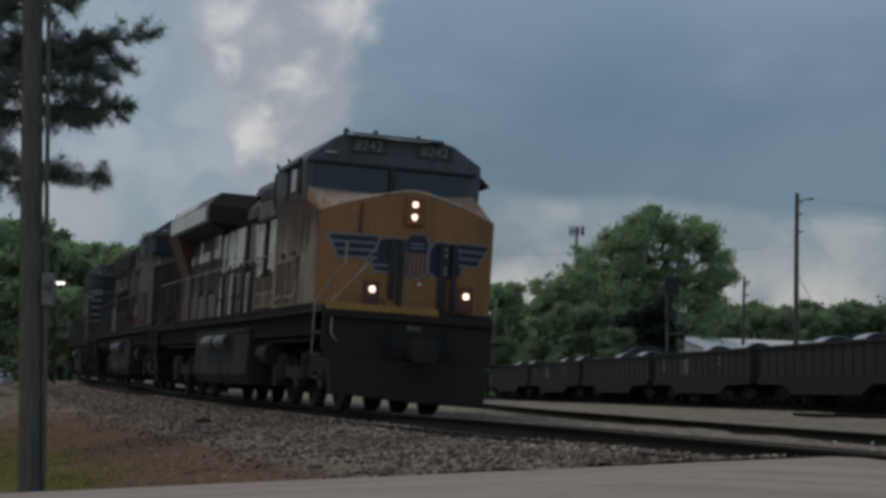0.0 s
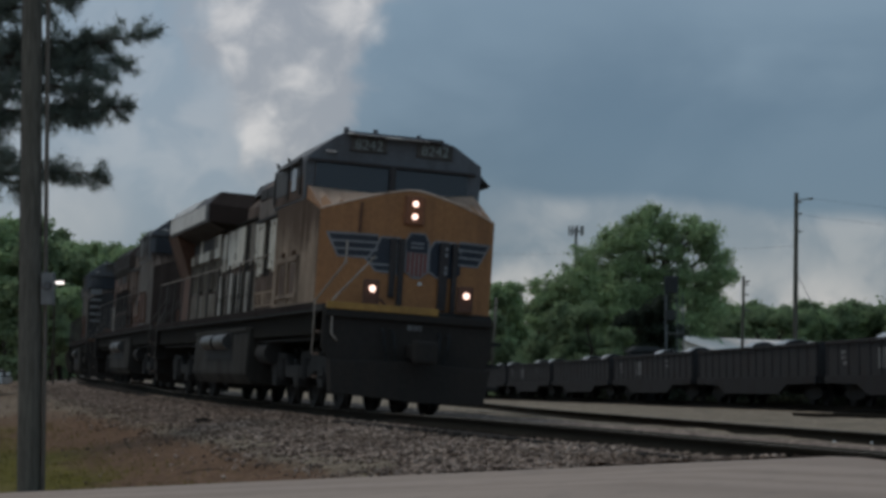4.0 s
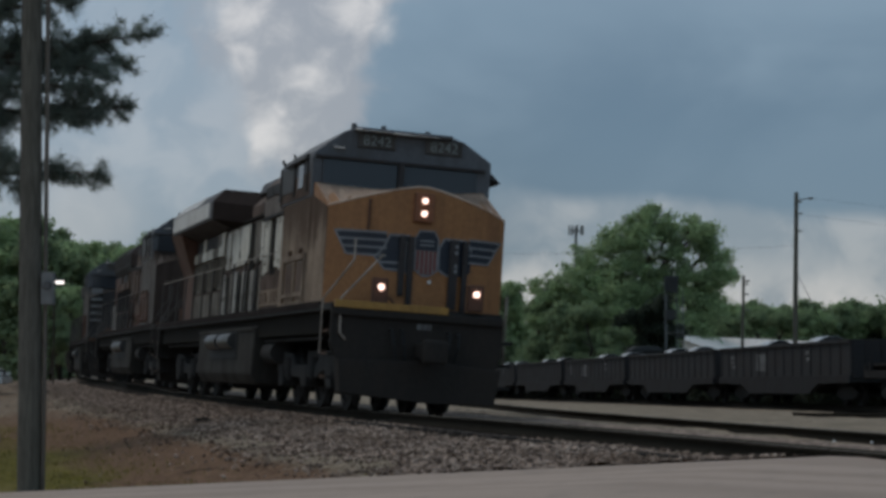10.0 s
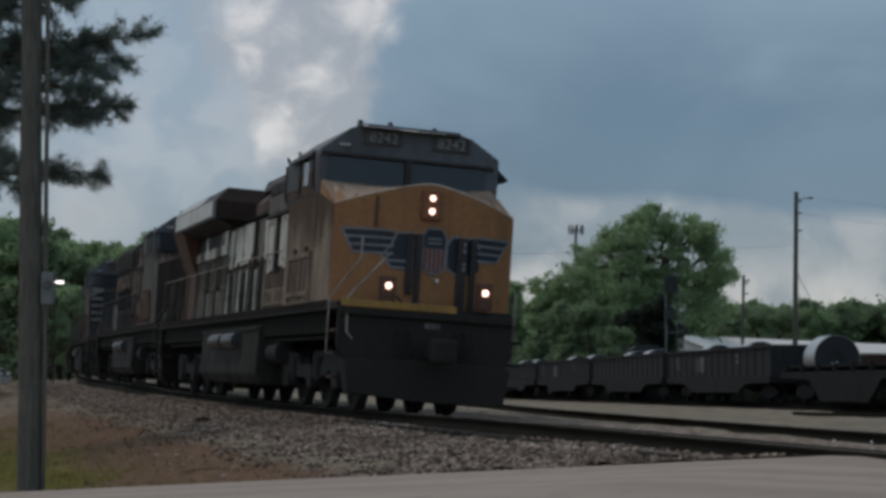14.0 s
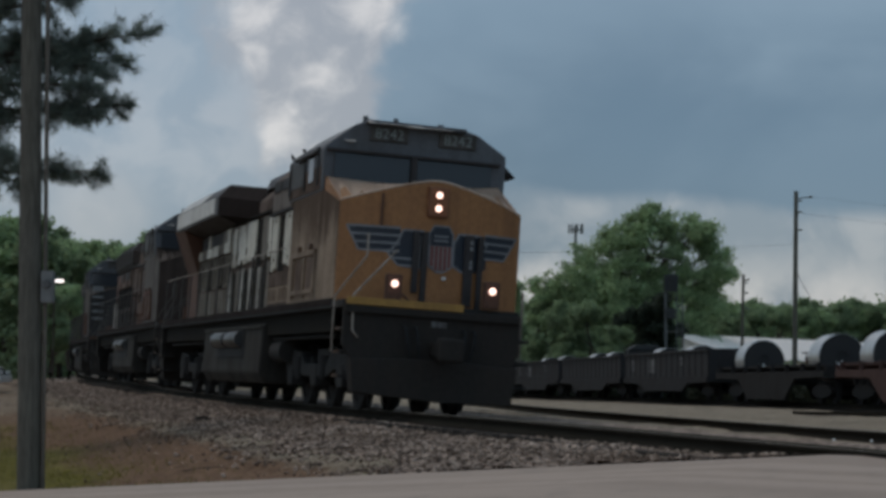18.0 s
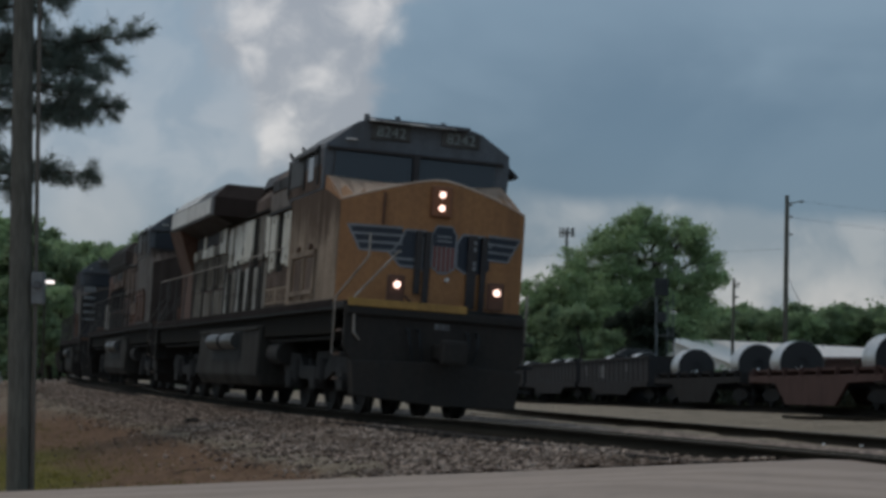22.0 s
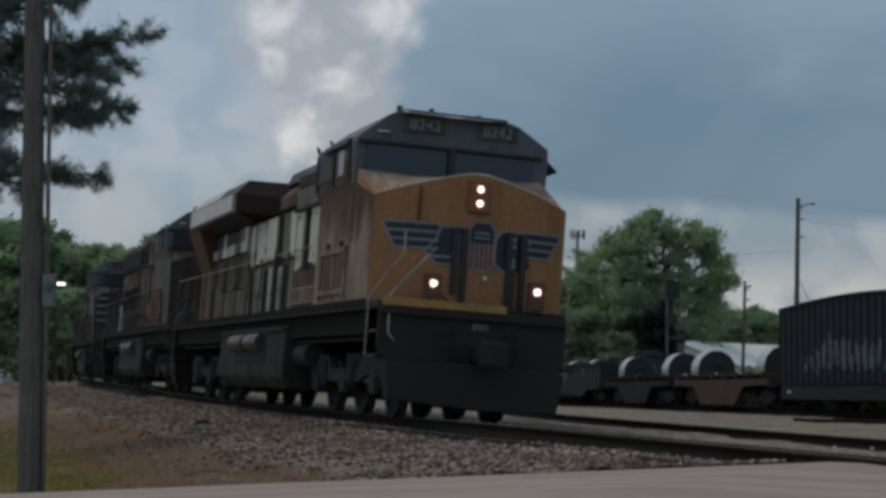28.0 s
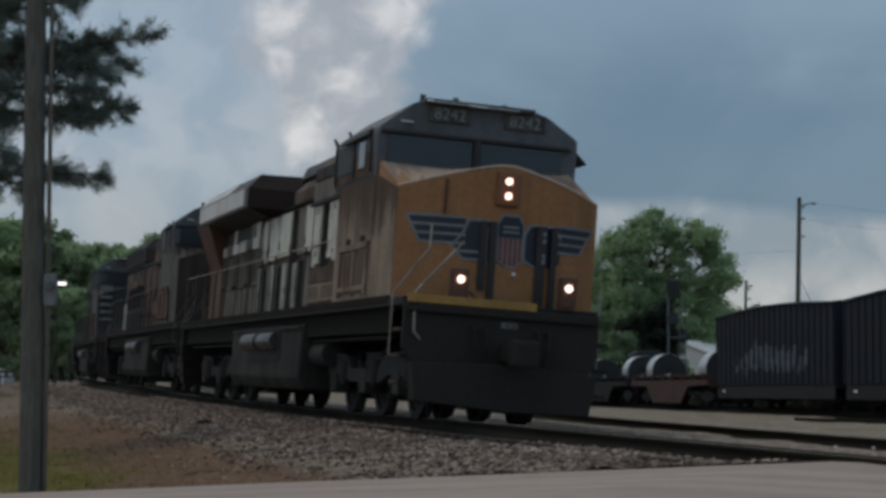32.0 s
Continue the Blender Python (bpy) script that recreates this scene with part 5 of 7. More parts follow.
def wheelset_mesh(radius, material):
    bm = B()
    rod(bm, (0, -0.75, 0), (0, 0.75, 0), 0.09, seg=12)
    for s in (-1, 1):
        ring(bm, (0, 0.755 * s, 0), "y", radius, radius * 0.78, 0.13, 28)
        ring(bm, (0, 0.69 * s, 0), "y", radius + 0.028, radius * 0.8, 0.03, 28)
        rod(bm, (0, 0.725 * s, 0), (0, 0.785 * s, 0), radius * 0.8, seg=24)
        rod(bm, (0, 0.76 * s, 0), (0, 0.86 * s, 0), 0.16, seg=14)
        for k in range(4):
            a = k * math.pi / 2
            rod(bm, (0.28 * math.cos(a), 0.79 * s, 0.28 * math.sin(a)), (0.28 * math.cos(a), 0.80 * s, 0.28 * math.sin(a)), 0.05, seg=8)
    return mesh_of("wheelset", bm, material)


WHEEL = None
SPINNING = []


def build_truck(root, x, tilt, drop):
    """A three-axle truck; tilt brings it onto the rails' plane."""
    global WHEEL
    WHEEL = WHEEL or wheelset_mesh(0.533, M["under"])
    lay = pose(0, 0, drop, math.degrees(tilt))
    bm = B()
    for s in (-1, 1):
        prism(bm, [(-2.6, 0.78), (-2.35, 0.98), (-1.2, 0.92), (-0.9, 0.72), (0.9, 0.72), (1.2, 0.92), (2.35, 0.98), (2.6, 0.78), (2.5, 0.6), (1.5, 0.62), (1.0, 0.5), (-1.0, 0.5), (-1.5, 0.62), (-2.5, 0.6)], 0.92 * s, 1.14 * s, "y", 0.02)
    bx(bm, -0.5, 0.5, -1.0, 1.0, 0.62, 0.98, 0.03)
    for xx in (-1.05, 1.05):
        bx(bm, xx - 0.18, xx + 0.18, -1.0, 1.0, 0.6, 0.85, 0.02)
    bm.transform(pose(x, 0, 0))
    bm.transform(lay)
    fr = part("truck_frame", bm, M["under"], root, "greasy black truck frame")
    for dx in (-2.05, 0.0, 2.05):
        bm = B()
        bx(bm, x + dx - 1.0, x + dx + 1.0, -0.62, 0.62, 0.25, 0.8, 0.05)
        bm.transform(lay)
        part("traction_motor", bm, M["under"], fr)
        bm = B()
        for s in (-1, 1):
            bx(bm, x + dx - 0.2, x + dx + 0.2, 0.88 * s, 1.16 * s, 0.33, 0.72, 0.04)
            for k in (-0.42, 0.42):
                rod(bm, (x + dx + k, 1.05 * s, 0.45), (x + dx + k, 1.05 * s, 0.75), 0.08, seg=10)
            rod(bm, (x + dx + 0.75, 1.12 * s, 0.5), (x + dx + 0.75, 1.12 * s, 0.85), 0.11, seg=12)
            pipe(bm, [(x + dx + 0.62, 0.85 * s, 0.9), (x + dx + 0.60, 0.80 * s, 0.3), (x + dx + 0.5, 0.76 * s, 0.08)], 0.03, 6)
        bm.transform(lay)
        pieces("axle_box", bm, M["under"], fr)
        w = new("wheelset", WHEEL)
        w.parent = root
        base = lay @ pose(x + dx, 0, 0.533)
        w.matrix_local = base
        SPINNING.append((w, base, 0.533, "main"))


def build_locomotive(paint, rear, top, doors, wing, label, full, tilt, drop):
    root = tagged(new("diesel_locomotive"), label, "locomotive", "locomotives of the train")
    nose = build_nose(root, paint)
    build_front(root, nose, full)
    build_cab(root, full)
    build_hood(root, rear, top, doors, wing, full)
    build_frame(root, full)
    for x in (-3.2, -16.9):
        build_truck(root, x, tilt, drop)
    return root


loco_front = build_locomotive(M["yellow"], M["hood_brown"], M["roof_dark"], [M["silver"], M["cab_tan"], M["olive_door"], M["bay"], M["olive_door"], M["brown"], M["upper_grey"], M["low_door"]], M["pale"],
                              "grimy yellow six-axle diesel locomotive with grey roof and lit headlights", True, LEAN - CANT, -0.137)
loco_second = build_locomotive(M["nose_grime"], M["orange"], M["black"], [M["hood_brown"], M["orange"], M["orange"], M["black"], M["car_grey"], M["low_door"], M["hood_brown"], M["orange"]], M["car_grey"],
                               "dirty orange-brown diesel locomotive with dark cab, coupled second", False, 0.0, -0.13)
loco_third = build_locomotive(M["black"], M["black"], M["black"], [M["black"], M["black"], M["under"], M["black"], M["under"], M["black"], M["black"], M["black"]], M["black"],
                              "sooty black diesel locomotive third in the train", False, -0.01, -0.02)

# pale steps up the third locomotive's nose
for z in (2.25, 2.52, 2.79, 3.06, 3.33):
    bm = B()
    bx(bm, nose_x(1.2) - 0.05, nose_x(1.2) + 0.16, -1.42, -1.0, z, z + (0.10 if z < 3.3 else 0.2), 0.01)
    part("nose_step", bm, M["stencil"], loco_third, "pale worn step")

# ---------- the yard train ----------
CAR_WHEEL = None


def build_bogie(root, x):
    global CAR_WHEEL
    CAR_WHEEL = CAR_WHEEL or wheelset_mesh(0.42, M["under"])
    bm = B()
    for s in (-1, 1):
        prism(bm, [(x - 1.2, 0.5), (x - 0.6, 0.74), (x + 0.6, 0.74), (x + 1.2, 0.5), (x + 1.15, 0.36), (x + 0.5, 0.22), (x - 0.5, 0.22), (x - 1.15, 0.36)], 0.9 * s, 1.05 * s, "y", 0.02)
    bx(bm, x - 0.25, x + 0.25, -1.0, 1.0, 0.45, 0.75, 0.02)
    part("bogie_frame", bm, M["under"], root)
    for dx in (-0.88, 0.88):
        w = new("wheelset", CAR_WHEEL)
        w.parent = root
        base = pose(x + dx, 0, 0.42)
        w.matrix_local = base
        SPINNING.append((w, base, 0.42, "yard"))


def build_couplers(root, length):
    for x, s in ((0, 1), (-length, -1)):
        bm = B()
        bx(bm, x - 0.6 * (s > 0) - 0.0, x + 0.6 * (s < 0), -0.14, 0.14, 0.72, 1.0, 0.03)
        part("coupler", bm, M["under"], root)


def build_gondola(label, length=19.0, stencil=True, paint=None):
    paint = paint or M["gondola"]
    root = tagged(new("gondola_car"), label, "freight car", "cars of the yard train")
    e = 0.55
    bm = B()
    bx(bm, -length + e, -e, -1.42, 1.42, 0.84, 0.98, 0.02)
    bx(bm, -length + e, -e, -0.35, 0.35, 0.6, 0.85, 0.02)
    part("floor", bm, M["under"], root)
    for s in (-1, 1):
        bm = B()
        bx(bm, -length + e, -e, 1.42 * s, 1.47 * s, 1.0, 2.36)
        sd = part("side", bm, paint, root, "dark ribbed gondola side")
        bm = B()
        bx(bm, -length + e, -e, 1.4 * s, 1.56 * s, 2.28, 2.40, 0.015)
        part("top_rail", bm, paint, sd)
        bm = B()
        prism(bm, [(-e, 1.12), (-e, 0.84), (-4.2, 0.80), (-5.4, 0.42), (-length + 5.4, 0.42), (-length + 4.2, 0.80), (-length + e, 0.84), (-length + e, 1.12)], 1.42 * s, 1.58 * s, "y", 0.012)
        part("side_sill", bm, M["gondola_low"], sd, "deep dark side sill")
        k = 15
        for i in range(k + 1):
            x = -e - 0.08 - (length - 2 * e - 0.16) * i / k
            bm = B()
            prism(bm, [(x - 0.11, 1.46 * s), (x - 0.05, 1.515 * s), (x + 0.05, 1.515 * s), (x + 0.11, 1.46 * s)], 1.1, 2.3, "z")
            part("rib", bm, paint, sd)
        if stencil:
            bm = B()
            for i in range(5):
                x = -6.2 - i * 0.34
                bx(bm, x - 0.24, x, 1.468 * s, 1.474 * s, 1.35, 2.05)
            pieces("stencil_bar", bm, M["stencil"], sd, "faded pale stencilled blocks")
            bm = B()
            for i, (dx, z) in enumerate(((2.2, 1.9), (2.2, 1.7), (2.4, 1.5), (13.0, 1.95), (13.1, 1.7))):
                bx(bm, -dx - 0.5, -dx, 1.468 * s, 1.474 * s, z, z + 0.12)
            pieces("stencil_bar", bm, M["stencil"], sd)
    for x in (-e, -length + e):
        bm = B()
        bx(bm, x - 0.05, x + 0.05, -1.42, 1.42, 1.0, 2.40, 0.01)
        for y in (-0.9, -0.3, 0.3, 0.9):
            bx(bm, x - 0.1, x + 0.1, y - 0.06, y + 0.06, 1.0, 2.36)
        part("end", bm, paint, root)
    for x in (-2.4, -length + 2.4):
        build_bogie(root, x)
    build_couplers(root, length)
    return root


def build_coil_car(paint, length, label):
    root = tagged(new("coil_car"), label, "freight car", "cars of the yard train")
    e = 0.5
    for s in (-1, 1):
        bm = B()
        z0 = 0.55
        prism(bm, [(-e, 1.25), (-e, 1.0), (-4.2, 0.95), (-5.6, z0 - 0.43), (-length + 5.6, z0 - 0.43), (-length + 4.2, 0.95), (-length + e, 1.0), (-length + e, 1.25)], 1.38 * s, 1.5 * s, "y", 0.02)
        part("side_sill", bm, paint, root, "deep fish-bellied side sill")
        bm = B()
        prism(bm, [(0.15 * s, 0.85), (1.4 * s, 1.42), (1.4 * s, 1.5), (0.15 * s, 0.95)], -e - 0.3, -length + e + 0.3, "x")
        part("trough", bm, paint, root, "sloping coil trough")
        for i in range(8):
            x = -1.2 - (length - 2.4) * i / 7
            bm = B()
            bx(bm, x - 0.06, x + 0.06, 1.36 * s, 1.53 * s, 1.2, 1.56, 0.01)
            part("post", bm, paint, root)
    bm = B()
    bx(bm, -length + e, -e, -0.3, 0.3, 0.7, 0.95, 0.02)
    part("centre_sill", bm, M["under"], root)
    for x in (-e, -length + e):
        bm = B()
        bx(bm, x - 0.08, x + 0.08, -1.45, 1.45, 0.95, 1.45, 0.02)
        pipe(bm, [(x, -1.4, 1.4), (x, -1.4, 1.95), (x, -0.9, 1.95), (x, -0.9, 1.4)], 0.02, 6)
        part("end_platform", bm, paint, root)
    for x in (-2.2, -length + 2.2):
        build_bogie(root, x)
    build_couplers(root, length)
    return root


def build_coil(radius=0.93, width=1.35):
    root = tagged(new("steel_coil"), "large coil of bright rolled steel lying in a car", "steel coil", "steel coils on the yard train")
    bm = B()
    ring(bm, (0, 0, 0), "x", radius, radius * 0.30, width, 48)
    body = smooth_shade(part("winding", bm, M["coil"], root))
    for s in (-1, 1):
        bm = B()
        ring(bm, (s * (width / 2 + 0.004), 0, 0), "x", radius * 0.985, radius * 0.27, 0.02, 40)
        part("coil_face", bm, M["coil_end"], body, "dark edge-on face of the winding")
    bm = B()
    for s in (-1, 1):
        prism(bm, [(-0.12, -0.34), (0.10, -0.36), (0.26, -0.12), (0.12, -0.22), (0.02, -0.08), (-0.06, -0.22)], s * (width / 2 + 0.012), s * (width / 2 + 0.03), "x")
    pieces("paper_tag", bm, M["white"], body, "torn pale wrapping in the coil's eye")
    bm = B()
    rod(bm, (-width / 2 + 0.05, 0, 0), (width / 2 - 0.05, 0, 0), radius * 0.31, seg=24)
    part("core", bm, M["coil_end"], body)
    bm = B()
    for x in (-0.35, 0.35):
        ring(bm, (x, 0, 0), "x", radius + 0.006, radius - 0.004, 0.035, 48)
    pieces("strap", bm, M["pale"], body)
    return root


def build_box_hopper(length, label, marked=True):
    """A tall ribbed hopper-like car with a gently bowed top and sprayed marks on its side."""
    root = tagged(new("hopper_car"), label, "freight car", "cars of the yard train")
    e = 0.5
    n = 10
    top = [(-e - (length - 2 * e) * i / n, 3.98 + 0.22 * math.sin(math.pi * i / n)) for i in range(n + 1)]
    for s in (-1, 1):
        bm = B()
        prism(bm, [*top, (-length + e, 1.0), (-e, 1.0)], 1.44 * s, 1.5 * s, "y")
        sd = part("side", bm, M["car_navy"], root, "dark navy ribbed side")
        bm = B()
        tube_path(bm, [(x, 1.5 * s, z) for x, z in top], [0.07] * len(top), 8)
        part("top_chord", bm, M["car_navy"], sd)
        for i in range(23):
            x = -e - 0.1 - (length - 2 * e - 0.2) * i / 22
            z = float(np.interp(-x, [-p[0] for p in top], [p[1] for p in top]))
            bm = B()
            prism(bm, [(x - 0.08, 1.49 * s), (x - 0.04, 1.55 * s), (x + 0.04, 1.55 * s), (x + 0.08, 1.49 * s)], 1.0, z, "z")
            part("rib", bm, M["car_navy"], sd)
        bm = B()
        rng = random.Random(8)
        for k, x in enumerate(np.arange(-3.4, -14.0, -0.37) if marked else ()):
            h = rng.uniform(0.6, 1.3) * (0.55 if k < 4 or k > 24 else 1.0)
            z = 1.5 + rng.uniform(-0.15, 0.3)
            prism(bm, [(x, z), (x - 0.30, z + rng.uniform(-0.1, 0.1)), (x - 0.33, z + h), (x - 0.02, z + h * rng.uniform(0.85, 1.1))], 1.496 * s, 1.508 * s, "y")
        if marked:
            pieces("spray_mark", bm, M["scrawl"], sd, "faded pale spray-painted marks, unreadable")
    bm = B()
    prism(bm, [(-1.44, 3.9), (-1.3, 4.1), (1.3, 4.1), (1.44, 3.9)], -e - 0.2, -length + e + 0.2, "x", 0.03)
    part("cover", bm, M["car_navy"], root)
    for x in (-e, -length + e):
        bm = B()
        bx(bm, x - 0.06, x + 0.06, -1.46, 1.46, 1.0, 3.98, 0.02)
        for z in (1.5, 2.1, 2.7, 3.3):
            bx(bm, x - 0.12, x + 0.12, -1.44, 1.44, z, z + 0.1)
        part("end", bm, M["car_navy"], root)
    bm = B()
    bx(bm, -length + e, -e, -1.45, 1.45, 0.85, 1.05, 0.02)
    for x in (-length * 0.3, -length * 0.5, -length * 0.7):
        prism(bm, [(x - 1.5, 0.9), (x + 1.5, 0.9), (x + 0.5, 0.35), (x - 0.5, 0.35)], -1.2, 1.2, "y", 0.02)
    part("hopper_bottom", bm, M["under"], root)
    for s in (-1, 1):
        bm = B()
        bx(bm, -length + e + 0.1, -e - 0.1, 1.40 * s, 1.47 * s, 0.42, 1.02, 0.01)
        part("side_skirt", bm, M["gondola_low"], root)
    for s in (-1, 1):
        bm = B()
        bx(bm, -1.85, -1.5, 1.465 * s, 1.49 * s, 0.68, 0.77, 0.008)
        part("placard", bm, M["white"], root, "small pale placard")
    for x in (-2.3, -length + 2.3):
        build_bogie(root, x)
    build_couplers(root, length)
    return root


YARD_CARS = []          # (thing, place of its leading end at first, offset pose)
gon = build_gondola("dark brown-black ribbed steel gondola car loaded with coils")
plain = build_gondola("dark brown-black ribbed steel gondola car with faint stencils", stencil=False)
for i, c in enumerate((89.0, 69.6, 50.3, 31.0, 11.8, -7.3)):
    src = gon if i % 2 else plain
    car = src if i < 2 else None
    if car is None:
        car = copy_thing(src, Matrix.Identity(4))
        for w in car.children:
            if w.name.startswith("wheelset"):
                SPINNING.append((w, w.matrix_basis.copy(), 0.42, "yard"))
    YARD_CARS.append((car, c, Matrix.Identity(4)))
grey_car = build_coil_car(M["car_grey"], 16.6, "dusty grey coil car with open trough")
red_car = build_coil_car(M["car_red"], 17.2, "dull red coil car with open trough")
YARD_CARS += [(grey_car, -26.6, Matrix.Identity(4)), (red_car, -43.6, Matrix.Identity(4))]
dark_car = build_box_hopper(17.9, "tall dark navy ribbed hopper car with pale sprayed marks")
YARD_CARS.append((dark_car, -61.6, Matrix.Identity(4)))
YARD_CARS.append((build_box_hopper(17.9, "tall dark navy ribbed hopper car at the train's rear", False), -79.6, Matrix.Identity(4)))
first_coil = build_coil()
coil_places = (-29.0, -39.7, -45.9, -57.2, 62.0, 56.5, 44.0, 38.0, 23.8, 17.2, 6.2, 1.3, -11.4, -18.4, 81.0, 75.0)
for i, c in enumerate(coil_places):
    coil = first_coil if i == 0 else copy_thing(first_coil, Matrix.Identity(4))
    YARD_CARS.append((coil, c, Matrix.Translation((0, 0, 1.76))))


# ---------- trees ----------
def at_px(px, d):
    return (px - 784) / 3523.6 * d


def limb_points(rng, a, b, bend=0.12, n=5):
    a, b = Vector(a), Vector(b)
    out = []
    for i in range(n + 1):
        f = i / n
        p = a.lerp(b, f)
        k = (b - a).length * bend * math.sin(math.pi * f)
        out.append(p + Vector((rng.uniform(-k, k), rng.uniform(-k, k), k * 0.6)))
    return out


def leaf_mesh(name, centres, spreads, count, size, material, rng, shape=(1.0, 0.62)):
    """Many small bent leaves in clumps; spreads is the clump's half size."""
    centres, spreads = np.array(centres), np.array(spreads)
    share = spreads ** 2 / np.sum(spreads ** 2)
    which = rng.choice(len(centres), count, p=share)
    d = rng.normal(0, 0.55, (count, 3))
    flat = np.array([1.0, 1.0, 0.75])
    pos = centres[which] + d * flat * spreads[which][:, None]
    a = rng.normal(0, 1, (count, 3))
    a /= np.linalg.norm(a, axis=1)[:, None]
    b = np.cross(a, rng.normal(0, 1, (count, 3)))
    b /= np.linalg.norm(b, axis=1)[:, None]
    s = size * rng.uniform(0.6, 1.4, count)[:, None]
    a, b = a * s * shape[0], b * s * shape[1]
    v = np.stack([pos - a, pos - b * 0.8, pos + a, pos + b], 1).reshape(-1, 3)
    f = np.arange(count * 4).reshape(-1, 4)
    return fast_mesh(name, v, f, material)


def build_tree(lobes, height, trunk_r, count, size, material, label, seed):
    """lobes: (x, y, z, radius) of the crown's main masses; clumps are strewn over each."""
    rng, nr = random.Random(seed), np.random.default_rng(seed)
    root = tagged(new("tree"), label, "tree", "trees beyond the yard")
    bm = B()
    top = Vector((rng.uniform(-0.4, 0.4), 0, height * 0.72))
    trunk = limb_points(rng, (0, 0, -0.5), top, 0.05, 6)
    tube_path(bm, trunk, [trunk_r * (1.25 - i * 0.17) for i in range(7)], 10)
    tr = smooth_shade(part("trunk", bm, M["bark"], root), 60)
    centres, spreads = [], []
    for k, (x, y, z, r) in enumerate(lobes):
        start = trunk[min(5, max(1, int(6 * (z - r * 0.5) / (height * 0.75))))]
        bm = B()
        pts = limb_points(rng, start, (x, y, z), 0.10, 5)
        tube_path(bm, pts, [trunk_r * 0.42 * (1 - 0.16 * i) for i in range(6)], 6)
        for i in range(3):
            q = Vector((x, y, z)) + Vector((rng.uniform(-1, 1), rng.uniform(-1, 1), rng.uniform(-0.3, 1))) * r * 0.7
            tube_path(bm, limb_points(rng, pts[3], q, 0.1, 3), [trunk_r * 0.16 * (1 - 0.25 * j) for j in range(4)], 5)
        part("limb", bm, M["bark"], tr)
        m = max(10, int(8 + r * r * 2.6))
        for i in range(m):
            d = Vector((rng.gauss(0, 1), rng.gauss(0, 1), rng.gauss(0, 1))).normalized()
            if d.z < -0.35:
                d.z *= 0.4
            f = rng.uniform(0.30, 1.10)
            centres.append((x + d.x * r * f, y + d.y * r * f, z + d.z * r * 0.85 * f))
            spreads.append(r * rng.uniform(0.20, 0.40))
    ob = new("crown", leaf_mesh("crown", centres, spreads, count, size, material, nr))
    ob.parent = root
    return root


def stand(ob, x, y, turn=0.0, scale=1.0):
    ob.matrix_basis = pose(x, y, float(ground_z(x, y)), 0, 0, turn) @ Matrix.Diagonal((scale, scale, scale, 1))
    return ob


def put_copy(ob, x, y, turn, scale):
    c = copy_thing(ob, Matrix.Identity(4))
    return stand(c, x, y, turn, scale)


def generic_lobes(rng, height, spread, low=0.3):
    out = [(0, 0, height * 0.82, spread * 0.42)]
    for i in range(9):
        a, f = rng.uniform(0, 6.28), rng.random()
        z = height * (low + (0.82 - low) * f)
        r = spread * (0.62 - 0.35 * f) * rng.uniform(0.7, 1.1)
        out.append((r * math.cos(a), r * math.sin(a), z, spread * rng.uniform(0.28, 0.42)))
    return out


# the big broad tree behind the yard train; sizes for its place 170 m away
def px_lobe(x, y, r, depth=0.0):
    return ((x - 1150) / 20.73, depth, (664 - y) / 20.73 + 1.9, 1.14 * r / 20.73)


BIG = [px_lobe(1152, 398, 42), px_lobe(1108, 425, 42, -1), px_lobe(1190, 415, 36, 1), px_lobe(1235, 430, 42, 0.5), px_lobe(1262, 480, 40, -1), px_lobe(1060, 470, 42, 1), px_lobe(1030, 505, 40, -1.5),
       px_lobe(1115, 470, 38, -2), px_lobe(1088, 505, 42, -1), px_lobe(1205, 490, 34, -1), px_lobe(1150, 462, 27, 1), px_lobe(1192, 452, 25, -1), px_lobe(1158, 508, 34, 0), px_lobe(1225, 525, 40, 1), px_lobe(1120, 530, 42, 1), px_lobe(1250, 545, 48, -1), px_lobe(1160, 560, 62, -2), px_lobe(1075, 550, 58, -1), px_lobe(1015, 560, 45, 0), px_lobe(962, 515, 26, 0), px_lobe(965, 560, 40, 1), px_lobe(985, 520, 34, -1), px_lobe(1110, 620, 55, -2), px_lobe(1210, 610, 55, -2),
       px_lobe(1158, 372, 24), px_lobe(1228, 398, 24), px_lobe(1132, 388, 22), px_lobe(1275, 500, 26), px_lobe(1084, 428, 32, 1), px_lobe(1244, 416, 30), px_lobe(1004, 486, 28), px_lobe(1268, 455, 26, 1)]
big = stand(build_tree(BIG, 15.5, 0.42, 88000, 0.14, M["leaf"], "tall broad green tree in full leaf behind the yard train", 3), 366 / 3523.6 * 170, 170)

rng = random.Random(11)
KINDS = [build_tree(generic_lobes(rng, 11, 4.2, 0.22), 11, 0.25, 22000, 0.17, M["leaf_dark"] if k % 2 else M["leaf"], "green deciduous tree in full leaf at the wood's edge", 20 + k) for k in range(4)]
places = []
# wood along the far side of the yard, seen under the pale sky
for i in range(44):
    px = 1250 + i * 10 + rng.uniform(-5, 5)
    d = rng.uniform(225, 262) if px < 1390 else rng.uniform(246, 272)
    places.append(((px - 784) / 3523.6 * d, d, rng.uniform(0.90, 1.08) * d / 244))
# lower growth beside the big tree
for px, d, k in ((862, 180, 0.76), (958, 172, 0.84), (990, 176, 0.98), (1005, 162, 0.74), (1040, 158, 0.75), (880, 250, 0.8), (840, 255, 0.85), (1290, 180, 0.7), (1100, 155, 0.56), (1180, 157, 0.5)):
    places.append(((px - 784) / 3523.6 * d, d, k))
